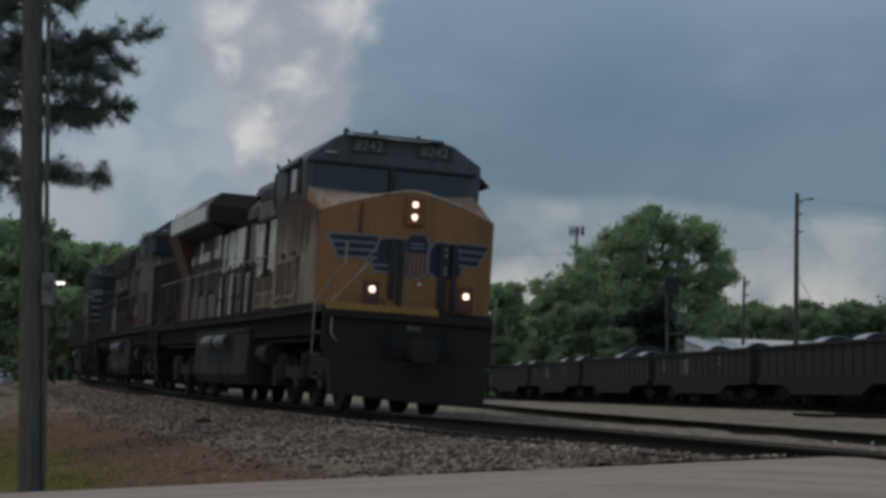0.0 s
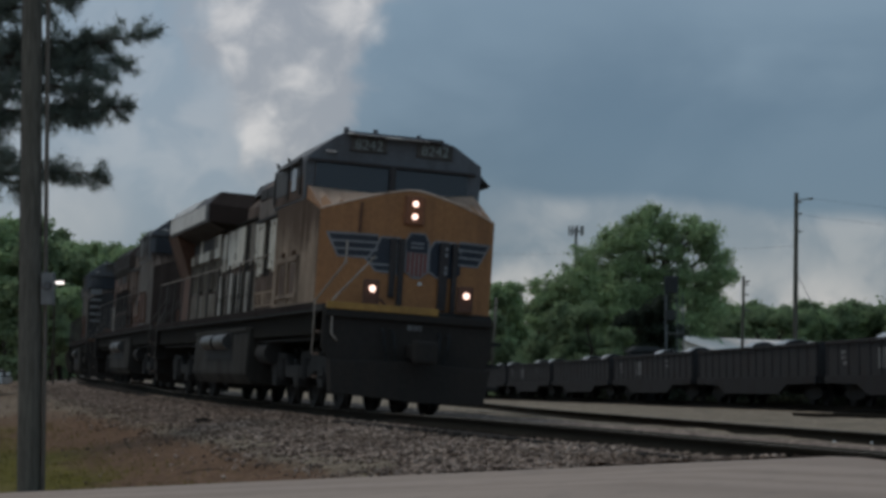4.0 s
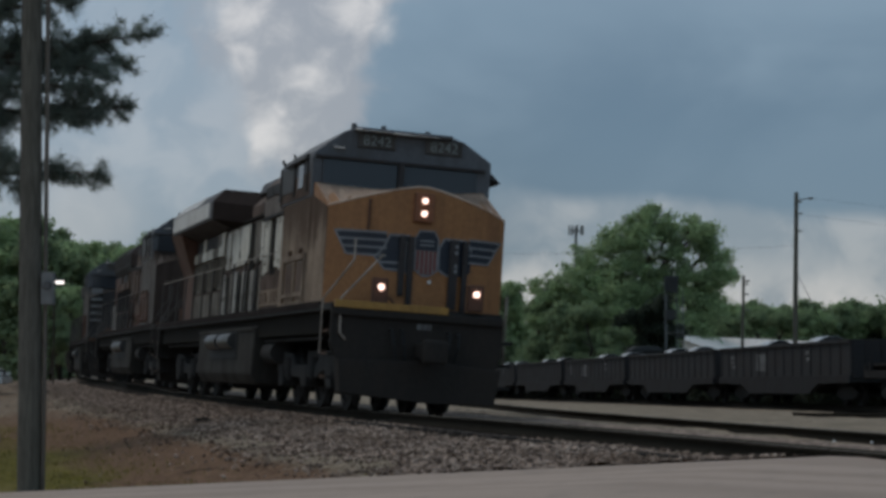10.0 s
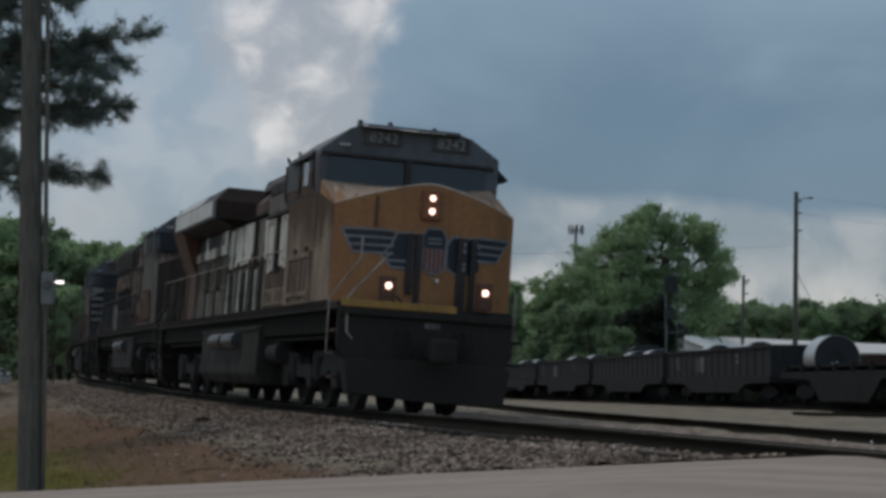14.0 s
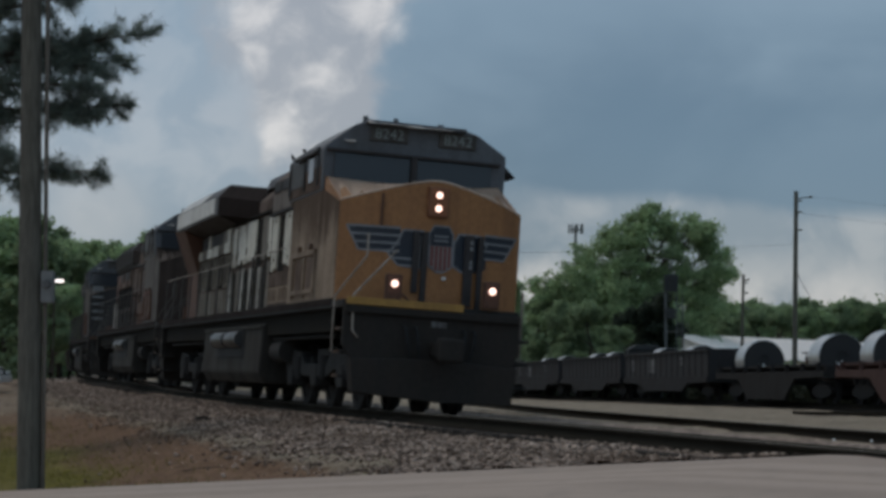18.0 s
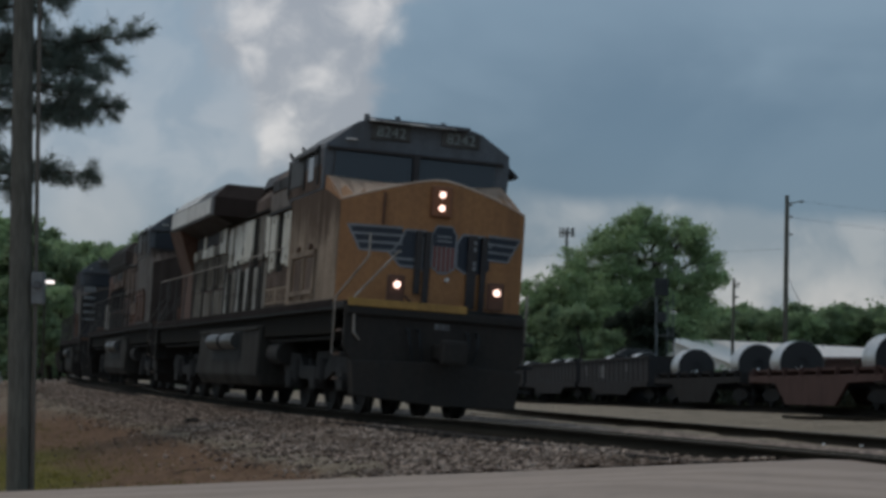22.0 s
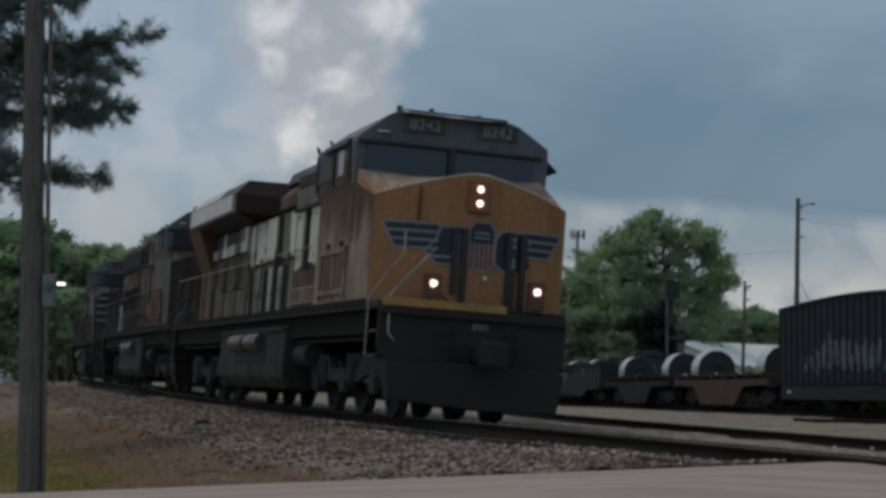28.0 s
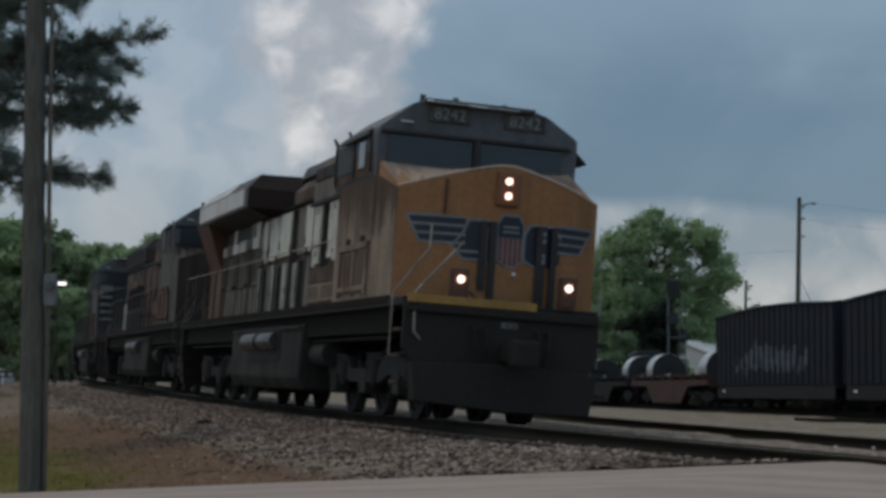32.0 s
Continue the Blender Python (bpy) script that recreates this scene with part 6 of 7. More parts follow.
# wood behind the locomotives
for i in range(34):
    px = -60 + i * 12 + rng.uniform(-5, 5)
    d = rng.uniform(112, 138) if px < 145 else rng.uniform(215, 250)
    top = float(np.interp(px, [-60, 10, 80, 105, 150, 180, 230, 300], [355, 372, 390, 412, 410, 412, 396, 404]))
    k = ((664 - top) / 3523.6 * d + 1.6) / 12.4
    places.append(((px - 784) / 3523.6 * d, d, k * rng.uniform(0.9, 1.04)))
for i in range(14):
    px = 330 + i * 42
    d = rng.uniform(262, 282)
    places.append(((px - 784) / 3523.6 * d, d, rng.uniform(0.8, 1.0)))
places += [(at_px(px, d), d, k) for px, d, k in ((884, 192, 1.12), (914, 205, 0.70), (925, 235, 0.70), (92, 101, 0.46), (122, 104, 0.50), (140, 107, 0.36))]
for i, (x, y, k) in enumerate(places):
    src = KINDS[i % 4 | (1 if 150 < y < 190 else 0)]
    if i < 4:
        stand(src, x, y, rng.uniform(0, 360), k)
    else:
        put_copy(src, x, y, rng.uniform(0, 360), k)


def build_bushes():
    """A hedge of undergrowth that closes the foot of the woods."""
    nr = np.random.default_rng(9)
    c, s = [], []
    for i in range(460):
        px = nr.uniform(-150, 1650)
        y = nr.uniform(112, 150) if px < 125 else nr.uniform(265, 285) if 190 < px < 880 else nr.uniform(190, 250)
        x = (px - 784) / 3523.6 * y
        c.append((x, y, float(ground_z(x, y)) + nr.uniform(0.3, 2.6)))
        s.append(nr.uniform(1.0, 2.2))
    for i in range(230):
        y = nr.uniform(186, 245)
        x = at_px(nr.uniform(850, 1330), y)
        c.append((x, y, float(ground_z(x, y)) + nr.uniform(0.3, 5.6)))
        s.append(nr.uniform(1.0, 2.0))
    me = leaf_mesh("undergrowth", c, s, 130000, 0.27, M["leaf_dark"], nr)
    tagged(new("undergrowth", me), "dense dark green undergrowth along the wood's edge", "bushes", kind="stuff")


def build_weeds():
    """Near-black weeds added beyond the yard line to darken the gaps under cars."""
    nr = np.random.default_rng(17)
    c, s = [], []
    for i in range(620):
        b = nr.uniform(-25, 130)
        p = yard_line(b)
        x = p.x + nr.uniform(2.6, 5.2)
        c.append((x, p.y, float(ground_z(x, p.y)) + nr.uniform(0.05, 1.25)))
        s.append(nr.uniform(0.4, 0.8))
    me = leaf_mesh("weeds", c, s, 62000, 0.14, M["weed"], nr)
    c, s = [], []
    for i in range(90):
        d = nr.uniform(140, 150)
        x = (nr.uniform(1225, 1440) - 784) / 3523.6 * d
        c.append((x, d, float(ground_z(x, d)) + nr.uniform(0.2, 2.0)))
        s.append(nr.uniform(0.5, 0.9))
    scrub = leaf_mesh("scrub", c, s, 9000, 0.2, M["leaf_dark"], nr)
    tagged(new("scrub", scrub), "pale olive scrub before the white warehouse", "bushes", kind="stuff")
    tagged(new("weeds", me), "near-black leaves added behind the yard track as shade", "weeds", kind="stuff")


build_weeds()


def build_far_wood():
    nr = np.random.default_rng(13)
    c, s = [], []
    for i in range(1500):
        a = nr.uniform(-0.75, 0.75)
        d = nr.uniform(290, 340)
        c.append((d * math.sin(a), d * math.cos(a), -1.2 + nr.uniform(0.5, 9.8 + 1.6 * math.sin(a * 37))))
        s.append(nr.uniform(1.8, 3.4))
    me = leaf_mesh("far_wood", c, s, 170000, 0.36, M["leaf_dark"], nr)
    tagged(new("far_wood", me), "distant dark green woodland across the horizon", "woods", kind="stuff")


build_bushes()
build_far_wood()


def build_pine():
    """A tall pine beside the road; only its boughs reach into view."""
    rng, nr = random.Random(2), np.random.default_rng(2)
    d = 38.0
    sc = 3523.6 / d
    bx0, by0 = (-150 - 784) / sc, d
    gz = float(ground_z(bx0, by0))
    root = tagged(new("pine_tree"), "tall dark pine with ragged needle boughs beside a wooden pole", "tree")
    root.location = (bx0, by0, gz)
    bm = B()
    tube_path(bm, limb_points(rng, (0, 0, -0.3), (0.3, 0, 13.5), 0.02, 7), [0.30 - 0.033 * i for i in range(8)], 10)
    trunk = smooth_shade(part("trunk", bm, M["bark"], root), 60)

    def local(px, py, dep=0.0):
        return Vector(((px - 784) / sc - bx0, dep, (664 - py) / sc + EYE - gz))

    boughs = [((-150, 150), (262, 58), 0.0), ((-150, 60), (150, 8), -0.8), ((-150, 100), (205, 100), 0.6), ((-150, 230), (222, 186), 0.2), ((-150, 200), (160, 215), -0.5), ((-150, 330), (166, 306), 0.1),
              ((-150, 300), (60, 335), -0.4), ((-150, 60), (100, -40), 0.5), ((-150, -60), (130, -110), 0.2), ((-150, 180), (40, 290), -1.2), ((-150, 120), (205, 128), -0.3), ((-150, 90), (180, 70), 0.4), ((-150, 170), (185, 165), -0.7)]
    tips, dirs = [], []
    for (ax, ay), (tx, ty), dep in boughs:
        a, b = local(ax, ay), local(tx, ty, dep)
        pts = limb_points(rng, a, b, 0.05, 6)
        bm = B()
        tube_path(bm, pts, [0.07 * (1 - 0.14 * i) for i in range(7)], 6)
        length = (b - a).length
        for i in range(int(length * 13)):
            f = rng.uniform(0.28, 1.0)
            k = min(5, int(f * 6))
            p = pts[k].lerp(pts[k + 1], f * 6 - k)
            reach = (1.0 - f * 0.6) * rng.uniform(0.25, 1.0)
            out = (b - a).normalized() * rng.uniform(0.2, 0.8) + Vector((0, rng.uniform(-1, 1), rng.uniform(-0.75, 0.55)))
            q = p + out.normalized() * reach
            rod(bm, p, q, 0.014, 0.006, 4)
            tips.append(q)
            dirs.append(out.normalized())
            mid = p.lerp(q, 0.55)
            tips.append(mid)
            dirs.append(out.normalized())
        tips.append(pts[-1])
        dirs.append((b - a).normalized())
        part("bough", bm, M["bark"], trunk)
    tips, dirs = np.array([t[:] for t in tips]), np.array([t[:] for t in dirs])
    per = 52
    n = len(tips) * per
    base = np.repeat(tips, per, 0) + nr.normal(0, 0.055, (n, 3))
    out = np.repeat(dirs, per, 0) * 0.55 + nr.normal(0, 0.62, (n, 3))
    out /= np.linalg.norm(out, axis=1)[:, None]
    ln = nr.uniform(0.08, 0.18, n)[:, None]
    wid = np.cross(out, nr.normal(0, 1, (n, 3)))
    wid = wid / np.linalg.norm(wid, axis=1)[:, None] * 0.0085
    v = np.stack([base - wid, base + wid, base + out * ln], 1).reshape(-1, 3)
    ob = new("needles", fast_mesh("needles", v, np.arange(n * 3).reshape(-1, 3), M["needle"]))
    ob.parent = root
    return n


build_pine()


def build_grass():
    nr = np.random.default_rng(6)
    n = 34000
    x, y = nr.uniform(-14, 1, n), nr.uniform(18, 46, n)
    q = track_place(x, y)[1]
    keep = (q > 4.0 + nr.normal(0, 0.5, n)) & (road_w(x, y) < -0.05 + nr.normal(0, 0.08, n)) & (nr.random(n) < np.clip((q - 3.8) * 0.7, 0.04, 0.9))
    x, y = x[keep], y[keep]
    n = len(x)
    z = ground_z(x, y) - 0.01
    a, h = nr.uniform(0, 6.28, n), nr.uniform(0.03, 0.10, n)
    w = nr.uniform(0.004, 0.010, n)
    dx, dy = np.cos(a) * w, np.sin(a) * w
    lx, ly = nr.normal(0, 0.03, n), nr.normal(0, 0.03, n)
    v = np.stack([np.stack([x - dx, y - dy, z], 1), np.stack([x + dx, y + dy, z], 1), np.stack([x + lx, y + ly, z + h], 1)], 1).reshape(-1, 3)
    tagged(new("grass", fast_mesh("grass", v, np.arange(n * 3).reshape(-1, 3), M["grass"])), "short yellow-green roadside grass", "grass", kind="stuff")


build_grass()


# ---------- poles, signal, tower, building ----------
def build_near_pole():
    d = 26.0
    x = at_px(56, d)
    gz = float(ground_z(x, d))
    root = tagged(new("utility_pole"), "weathered grey wooden utility pole with conduit and meter box", "utility pole")
    root.location = (x, d, gz)
    bm = B()
    tube_path(bm, [(0, 0, -0.4), (-0.01, 0, 2), (-0.035, 0, 5), (-0.07, 0, 9.5)], [0.155, 0.15, 0.135, 0.115], 20)
    pole = smooth_shade(part("pole", bm, M["pole"], root))
    bm = B()
    pipe(bm, [(0.185, -0.03, -0.1), (0.185, -0.03, 2.0), (0.175, -0.03, 5.0), (0.16, -0.03, 9.3)], 0.03, 8)
    part("conduit", bm, M["conduit"], pole, "grey conduit up the pole's side")
    bm = B()
    pipe(bm, [(-0.16, 0.02, 1.5), (-0.17, 0.02, 5.0), (-0.19, 0.02, 9.0)], 0.012, 6)
    part("ground_wire", bm, M["rubber"], pole)
    z = (664 - 515) / 3523.6 * d + EYE - gz
    bm = B()
    bx(bm, 0.14, 0.30, -0.12, 0.06, z - 0.20, z + 0.22, 0.015)
    box = part("meter_box", bm, M["box_grey"], root, "grey metal meter box")
    bm = B()
    rod(bm, (0.22, -0.12, z + 0.05), (0.22, -0.17, z + 0.05), 0.06, 0.05, 16)
    part("meter_glass", bm, M["glass"], box)
    return root


def build_yard_lamp():
    """A lit lamp on a thin post among the trees beyond the pole."""
    d = 94.0
    x = at_px(103, d)
    gz = float(ground_z(x, d))
    z = (664 - 503) / 3523.6 * d + EYE - gz
    root = tagged(new("yard_lamp"), "small lit lamp on a thin dark post before the trees", "lamp post")
    root.location = (x, d, gz)
    bm = B()
    rod(bm, (-0.22, 0.2, -0.2), (-0.22, 0.2, z + 0.25), 0.05, seg=10)
    part("post", bm, M["bark"], root)
    bm = B()
    prism(bm, [(-0.28, z + 0.25), (0.28, z + 0.13), (0.28, z + 0.07), (-0.28, z + 0.11)], -0.18, 0.18, "y", 0.02)
    hood = part("hood", bm, M["box_grey"], root)
    bm = B()
    bx(bm, -0.13, 0.25, -0.2, 0.16, z - 0.04, z + 0.08, 0.03)
    part("lens", bm, M["lamp_cool"], hood, "glowing white lens")


def build_far_pole(px, top_y, d, r, lean, label, arm):
    x = at_px(px, d)
    gz = float(ground_z(x, d))
    h = (664 - top_y) / 3523.6 * d + EYE - gz
    root = tagged(new("utility_pole"), label, "utility pole", "poles beyond the yard")
    root.location = (x, d, gz)
    bm = B()
    tube_path(bm, [(0, 0, -0.3), (lean * 0.5, 0, h * 0.5), (lean, 0, h)], [r, r * 0.88, r * 0.72], 12)
    pole = smooth_shade(part("pole", bm, M["pole"], root))
    bm = B()
    rod(bm, (lean - 0.02, 0, h - 0.45), (lean + arm, 0, h - 0.30), 0.03, seg=8)
    rod(bm, (lean + arm - 0.15, 0, h - 0.36), (lean + arm + 0.08, 0, h - 0.33), 0.055, seg=10)
    pieces("bracket", bm, M["pole"], pole)
    for k in (0.55, 1.2, 2.2):
        bm = B()
        rod(bm, (lean + 0.05, -0.12, h - k), (lean + 0.28, -0.12, h - k), 0.05, seg=8)
        part("insulator", bm, M["box_grey"], pole)
    return root, Vector((x + lean, d, gz + h))


def build_wires(tops):
    root = tagged(new("overhead_wires"), "thin dark overhead wires sagging between poles", "wires")
    def wire(a, b, sag, r=0.005):
        bm = B()
        pts = []
        for i in range(13):
            f = i / 12
            p = a.lerp(b, f)
            p.z -= sag * 4 * f * (1 - f)
            pts.append(p)
        tube_path(bm, pts, [r] * len(pts), 5)
        part("wire", bm, M["rubber"], root)
    a, b = tops
    wire(a + Vector((0.8, 0, -0.3)), a + Vector((22, -8, -2.2)), 0.5)
    wire(a + Vector((0, 0, -1.2)), a + Vector((24, -6, -3.6)), 0.4)
    wire(a + Vector((0, 0, -3.0)), a + Vector((-32, 18, -1.9)), 0.5)
    wire(a + Vector((0, 0, -4.6)), a + Vector((2.0, 0, -8.6)), 0.0, 0.016)


build_near_pole()
build_yard_lamp()
tall = build_far_pole(1405, 341, 112, 0.16, 0.22, "tall slim wooden utility pole beyond the yard", 0.85)
short = build_far_pole(1311, 489, 128, 0.12, 0.22, "short dark wooden pole beyond the yard", 0.3)
build_wires((tall[1], short[1]))


def build_signal():
    d = 118.0
    x = at_px(1188, d)
    gz = float(ground_z(x, d))
    k = d / 3523.6
    root = tagged(new("railway_signal"), "dark railway signal mast with heads, ladder and cabinet", "signal")
    root.location = (x, d, gz)
    z = lambda y: (664 - y) * k + EYE - gz
    bm = B()
    rod(bm, (-0.3, 0, -0.2), (-0.3, 0, z(490)), 0.07, seg=12)
    rod(bm, (-0.3, 0, z(500)), (0, 0, z(500)), 0.05, seg=8)
    mast = part("mast", bm, M["signal_grey"], root, "dull grey tubular mast")
    bm = B()
    bx(bm, -0.34, 0.26, -0.25, 0.12, z(568), z(550), 0.03)
    part("relay_box", bm, M["dark_metal"], mast, "square black box on the mast")
    for yy in (505,):
        bm = B()
        bx(bm, -0.42, 0.42, -0.20, -0.12, z(yy) - 0.52, z(yy) + 0.52, 0.03)
        head = part("signal_head", bm, M["dark_metal"], mast, "tall black signal board")
        for s in (-1, 0, 1):
            bm = B()
            rod(bm, (0, -0.2, z(yy) + 0.35 * s), (0, -0.42, z(yy) + 0.35 * s), 0.11, 0.12, 12)
            part("visor", bm, M["dark_metal"], head)
    bm = B()
    for s in (0.36, 0.72):
        rod(bm, (s, 0.1, 0), (s, 0.1, z(517)), 0.035, seg=6)
    for i in range(16):
        rod(bm, (0.36, 0.1, 0.3 + i * 0.36), (0.72, 0.1, 0.3 + i * 0.36), 0.02, seg=6)
    part("ladder", bm, M["signal_grey"], mast, "grey steel ladder")
    bm = B()
    bx(bm, -0.2, 0.75, -0.1, 0.3, z(590) - 0.05, z(590), 0.01)
    part("platform", bm, M["box_grey"], mast)
    # equipment hut beside the mast, dark under the tree
    hx = at_px(1142, 117)
    hut = tagged(new("equipment_hut"), "dark signal equipment hut under the tree", "hut")
    hut.location = (hx, 117, float(ground_z(hx, 117)))
    bm = B()
    bx(bm, -1.0, 1.0, -0.8, 0.8, -0.1, 3.0, 0.06)
    body = part("body", bm, M["dark_metal"], hut)
    bm = B()
    prism(bm, [(-1.15, 3.0), (-0.6, 3.3), (0.6, 3.3), (1.15, 3.0)], -0.95, 0.95, "y", 0.04)
    part("roof", bm, M["dark_metal"], body)
    bm = B()
    bx(bm, -0.4, 0.4, -0.84, -0.79, 0.1, 2.1, 0.01)
    part("door", bm, M["black"], body)


def build_tower():
    d = 420.0
    x = at_px(1020, d)
    k = d / 3523.6
    root = tagged(new("cell_tower"), "distant grey mobile phone mast with antenna ring", "mast")
    root.location = (x, d, -1.2)
    h = (664 - 402) * k + 1.7
    bm = B()
    rod(bm, (0, 0, 0), (0, 0, h), 0.5, 0.28, 10)
    mast = part("mast", bm, M["box_grey"], root)
    bm = B()
    ring(bm, (0, 0, 0), "x", 1.4, 1.3, 0.12, 20)
    bm.transform(Matrix.Translation((0, 0, h - 0.9)) @ pose(0, 0, 0, 0, 90, 0))
    for i in range(3):
        a = i * 2.094 + 0.4
        rod(bm, (0, 0, h - 0.9), (1.35 * math.cos(a), 1.35 * math.sin(a), h - 0.9), 0.07, seg=6)
    ringo = part("antenna_ring", bm, M["box_grey"], mast)
    for i in range(9):
        a = i * 0.698
        bm = B()
        bx(bm, 1.5 * math.cos(a) - 0.13, 1.5 * math.cos(a) + 0.13, 1.5 * math.sin(a) - 0.1, 1.5 * math.sin(a) + 0.1, h - 1.8, h + 0.2, 0.03)
        part("antenna", bm, M["box_grey"], ringo)


def build_warehouse():
    d0, d1 = 160.0, 218.0
    a, b = Vector((at_px(1308, d0), d0, 0)), Vector((at_px(1700, d1), d1, 0))
    d = (b - a)
    length = d.length
    m = Matrix.Translation((a.x, a.y, -1.0)) @ d.to_track_quat("X", "Z").to_matrix().to_4x4()
    root = tagged(new("warehouse"), "long low white metal warehouse behind the yard", "building")
    root.matrix_basis = m
    bm = B()
    prism(bm, [(0, 0), (0, 2.6), (5.5, 4.55), (11, 2.6), (11, 0)], 0, length, "x")
    wall = part("wall", bm, M["wall_white"], root, "white corrugated metal wall")
    bm = B()
    prism(bm, [(-0.4, 2.52), (5.5, 4.60), (11.4, 2.52), (11.4, 2.60), (5.5, 4.70), (-0.4, 2.60)], -0.3, length + 0.3, "x")
    roof = part("roof", bm, M["roof_bright"], root, "bright white metal roof")
    for i in range(int(length / 1.2)):
        bm = B()
        rod(bm, (i * 1.2 + 0.3, -0.4, 2.61), (i * 1.2 + 0.3, 5.5, 4.71), 0.03, seg=5)
        part("seam", bm, M["roof_bright"], roof)
    for i in range(int(length / 0.9)):
        bm = B()
        bx(bm, i * 0.9 + 0.3, i * 0.9 + 0.36, -0.03, 0.0, 0.3, 2.5)
        part("rib", bm, M["wall_white"], wall)
    for x in (3.0, 8.2):
        bm = B()
        bx(bm, x, x + 2.2, -0.05, 0.0, 0, 2.2, 0.01)
        part("door", bm, M["roof_sheet"], wall)


def build_shed():
    """A low red-brown shed beside the warehouse."""
    d = 151.0
    x0, x1 = at_px(1446, d), at_px(1640, d)
    root = tagged(new("storage_shed"), "low red-brown metal shed beside the white warehouse", "shed")
    root.location = (x0, d, -1.2)
    w, h = x1 - x0, (664 - 630) / 3523.6 * d + EYE + 1.2
    bm = B()
    bx(bm, 0, w, 0, 5, -0.1, h - 0.1, 0.03)
    wall = part("wall", bm, M["car_red"], root, "ribbed red-brown metal wall")
    bm = B()
    prism(bm, [(-0.2, h - 0.1), (5.2, h + 0.1), (5.2, h + 0.2), (-0.2, h)], -0.2, w + 0.2, "x")
    part("roof", bm, M["car_red"], root)
    for i in range(int(w / 0.6)):
        bm = B()
        bx(bm, 0.2 + i * 0.6, 0.28 + i * 0.6, -0.05, 0.0, 0.0, h - 0.15)
        part("rib", bm, M["car_red"], wall)


def build_dark_bush():
    """A dense leaf mass added beside the signal; its dark colour stands for deep shade."""
    rng = random.Random(41)
    lobes = [(rng.uniform(-1.5, 1.5), rng.uniform(-0.8, 0.8), 1.0 + 0.60 * k, 1.7 - 0.07 * k) for k in range(9)]
    x = at_px(1141, 126)
    stand(build_tree(lobes, 6.6, 0.14, 36000, 0.13, M["evergreen"], "dense dark leaf mass added for the shade by the signal mast", 43), x, 126)


def build_small_things():
    # a scrap of old tie on the bank
    x, y = -4.349, 36.39
    log = tagged(new("wood_scrap"), "short dark splintered tie end on the ballast", "wood scrap")
    log.matrix_basis = pose(x, y, float(ground_z(x, y)) + 0.06, 0, 4, 18)
    bm = B()
    prism(bm, [(-0.17, -0.03), (0.14, -0.05), (0.17, 0.01), (0.02, 0.05), (-0.14, 0.03)], -0.07, 0.07, "y", 0.01)
    part("timber", bm, M["tie"], log)
    # sticks and dead weeds among the stones
    rng = random.Random(31)
    for i in range(6):
        px, d = rng.uniform(150, 800), rng.uniform(22, 30)
        x = at_px(px, d)
        if road_w(x, d) > -0.4:
            continue
        st = tagged(new("stick"), "thin dry dark stick lying on the stones", "stick", "sticks on the bank")
        st.matrix_basis = pose(x, d, float(ground_z(x, d)) + 0.075, 0, rng.uniform(-4, 4), rng.uniform(-40, 40))
        bm = B()
        tube_path(bm, limb_points(rng, (-0.3, 0, 0), (0.3, 0, 0.03), 0.08, 4), [0.007, 0.006, 0.006, 0.005, 0.003], 6)
        part("twig", bm, M["bark"], st)
    # white pebbles by the crossing
    for px, py in ((1540, 783), (1474, 781)):
        d = 15.2
        x = at_px(px, d)
        st = tagged(new("pebble"), "pale pebble lying between the rails", "stone")
        st.matrix_basis = pose(x, d, EYE - (py - 664) * d / 3523.6, 0, 0, 30)
        bm = B()
        bmesh.ops.create_icosphere(bm, subdivisions=2, radius=0.012)
        for q in bm.verts:
            q.co *= 1 + 0.3 * noise.noise(q.co * 40)
            q.co.z *= 0.7
        part("stone", bm, M["white"], st)


def build_car(label):
    """A small pale car; x forward, standing on z = 0."""
    root = tagged(new("car"), label, "car", "cars by the wood")
    bm = B()
    prism(bm, [(-4.2, 0.35), (-4.25, 0.85), (-3.6, 0.98), (-1.15, 0.98), (-0.2, 0.84), (-0.02, 0.62), (0.0, 0.35)], -0.85, 0.85, "y", 0.05)
    body = smooth_shade(part("body", bm, M["tank"], root), 35)
    bm = B()
    prism(bm, [(-3.7, 0.96), (-3.2, 1.42), (-1.9, 1.45), (-1.2, 0.97)], -0.72, 0.72, "y", 0.05)
    cabin = part("cabin", bm, M["glass"], root, "dark glazed cabin")
    bm = B()
    prism(bm, [(-3.2, 1.42), (-1.95, 1.45), (-1.98, 1.49), (-3.15, 1.47)], -0.68, 0.68, "y", 0.015)
    part("roof", bm, M["white"], cabin)
    for x in (0.03, -4.24):
        bm = B()
        bx(bm, x - 0.07, x + 0.05, -0.86, 0.86, 0.36, 0.60, 0.03)
        part("bumper", bm, M["white"], body, "white bumper")
    bm = B()
    prism(bm, [(-1.15, 0.985), (-0.22, 0.85), (-0.22, 0.88), (-1.15, 1.01)], -0.8, 0.8, "y")
    part("bonnet", bm, M["pale"], body)
    for y in (-0.6, 0.6):
        bm = B()
        bx(bm, -0.08, 0.03, y - 0.14, y + 0.14, 0.64, 0.76, 0.02)
        part("headlight", bm, M["white"], body)
    for x in (-0.75, -3.4):
        for y in (-0.8, 0.8):
            bm = B()
            ring(bm, (x, y, 0.31), "y", 0.31, 0.19, 0.18, 24)
            tyre = part("tyre", bm, M["rubber"], root)
            bm = B()
            rod(bm, (x, y - 0.07, 0.31), (x, y + 0.07, 0.31), 0.2, seg=16)
            part("rim", bm, M["pale"], tyre)
    return root


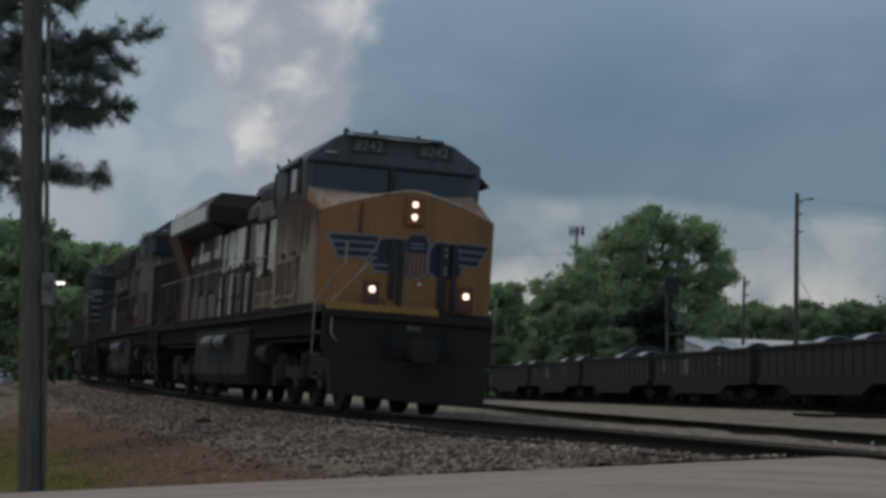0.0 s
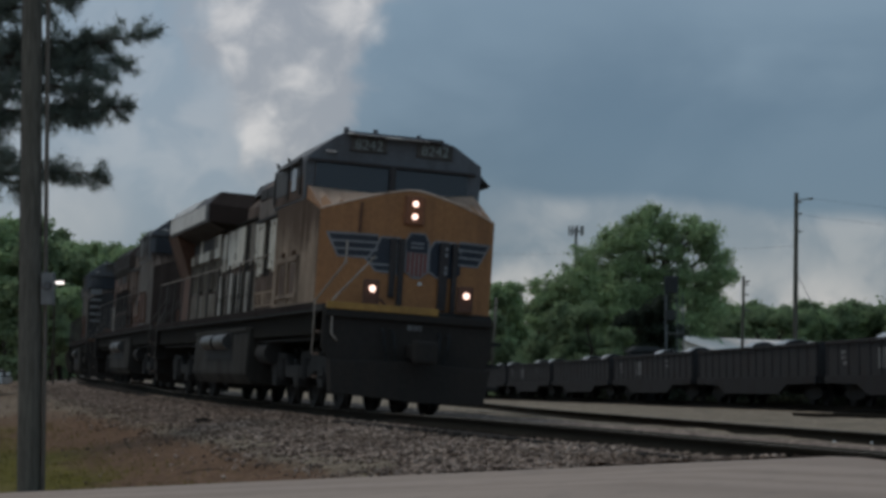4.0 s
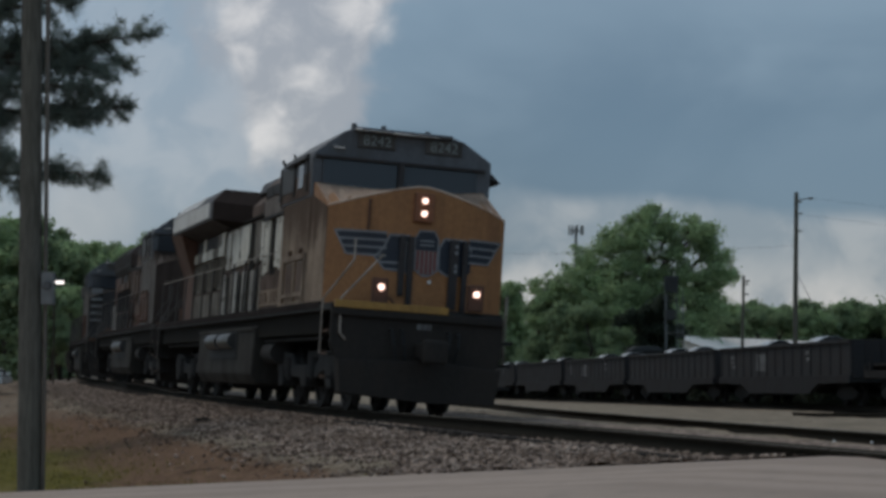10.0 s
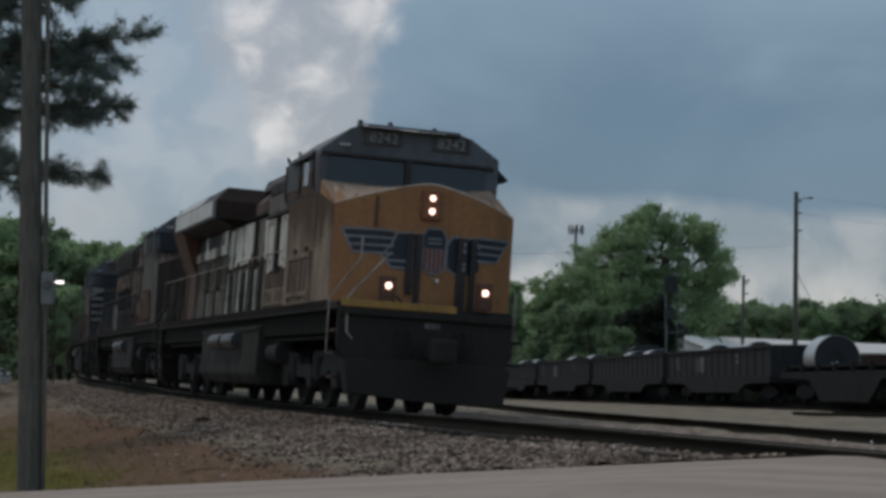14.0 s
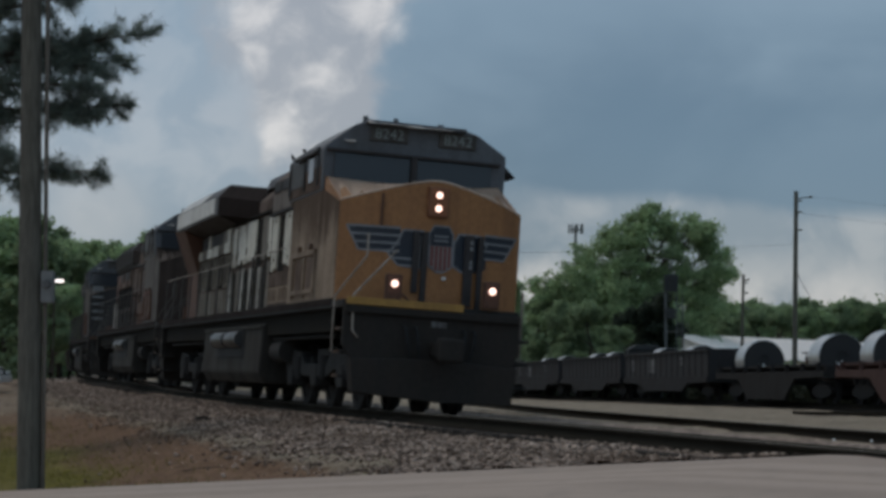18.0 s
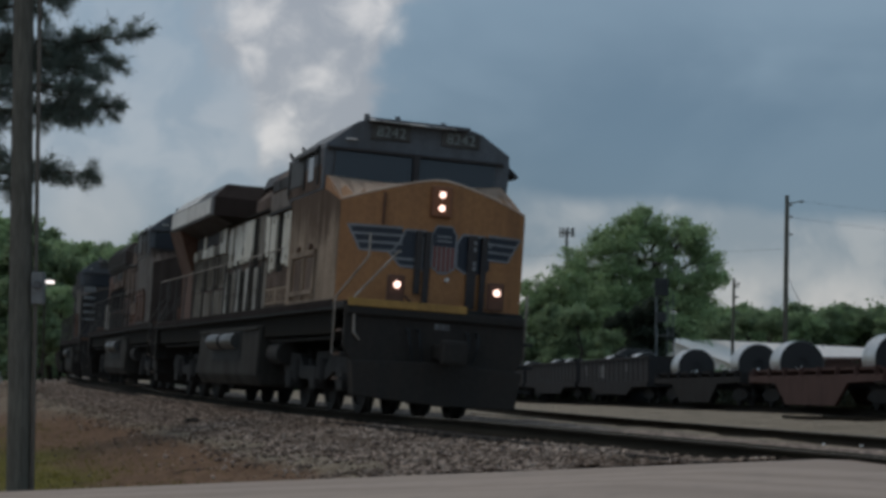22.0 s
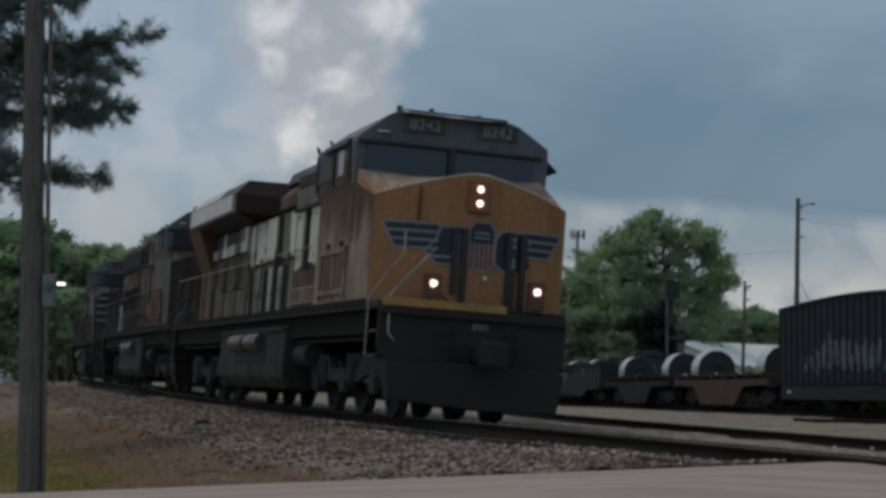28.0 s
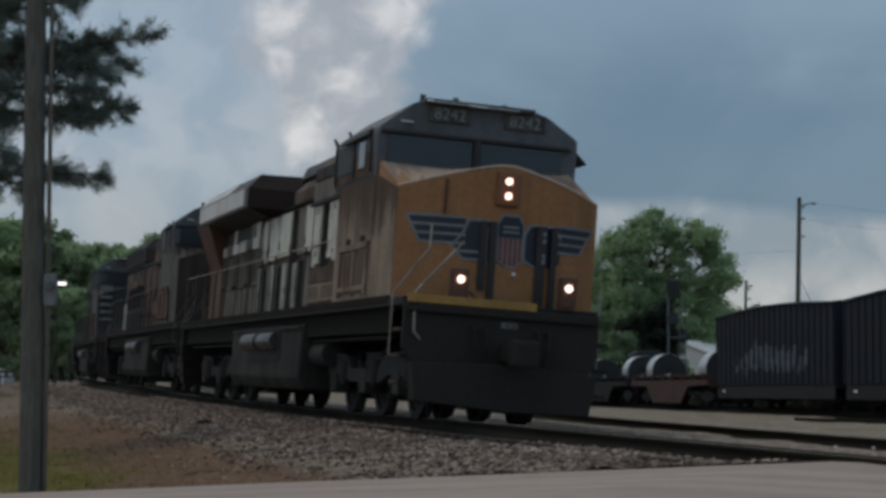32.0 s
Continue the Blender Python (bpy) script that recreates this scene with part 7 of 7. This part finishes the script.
def car_pose(px, d=69.0):
    x = at_px(px, d)
    return pose(x, d, float(ground_z(x, d)))


parked_car = build_car("pale car parked at the gravel's edge by the wood")
parked_car.matrix_basis = car_pose(11)
passing_car = build_car("pale car that rolls briefly into view by the wood")


build_signal()
build_dark_bush()
build_tower()
build_warehouse()
build_shed()
build_small_things()
build_stones()


# ---------- what moves ----------
ROLL = (
    (0, 0), (2.5, 0.002), (3.5, 0.03), (5.5, 0.155), (6, 0.186), (7, 0.272), (8, 0.391), (9, 0.525), (10, 0.636), (11, 0.763), (12, 0.882), (13, 0.991), (14, 1.1), (14.5, 1.158),
    (16.5, 1.352), (17, 1.396), (18, 1.488), (19, 1.62), (20, 1.765), (21, 1.95), (22, 2.155), (23, 2.368), (24, 2.59), (25, 2.828), (25.5, 2.945), (27.5, 3.43),
    (28, 3.566), (29, 3.856), (30, 4.152), (31, 4.5), (32, 4.863),
)
SPEED = 2.515


def motions():
    # a car rolls a little way into view and out again
    walk(passing_car, [(t, car_pose(px) @ pose(0, -4.0, 0)) for t, px in ((0, -90), (12.8, -90), (13.5, -20), (14.0, 36), (14.5, 28), (15.2, -10), (16.2, -90), (32, -90))])
    # the clouds drift slowly to the side
    walk(clouds, [(t, pose(0, 0, EYE, 0, 0, -1.4 * t / 32)) for t in (0, 16, 32)])
    walk(loco_front, [(t, on_main(-u, lean=LEAN)) for t, u in ROLL])
    walk(loco_second, [(t, on_main(22.4 - u, lean=0.055) @ pose(0, 0.10, 0.09)) for t, u in ROLL])
    walk(loco_third, [(t, on_main(46.4 - u, lean=0.03)) for t, u in ROLL])
    for thing, c, off in YARD_CARS:
        walk(thing, [(t, on_yard(c + SPEED * t) @ off) for t in (0, 4, 8, 12, 16, 20, 24, 28, 32)])
    for w, base, r, line in SPINNING:
        if line == "main":
            walk(w, [(t, base @ pose(0, 0, 0, 0, math.degrees(u / r), 0)) for t, u in ROLL])
        else:
            walk(w, [(k * 0.5 * 0.5, base @ pose(0, 0, 0, 0, math.degrees(SPEED * k * 0.25 / r), 0)) for k in range(129)])


motions()
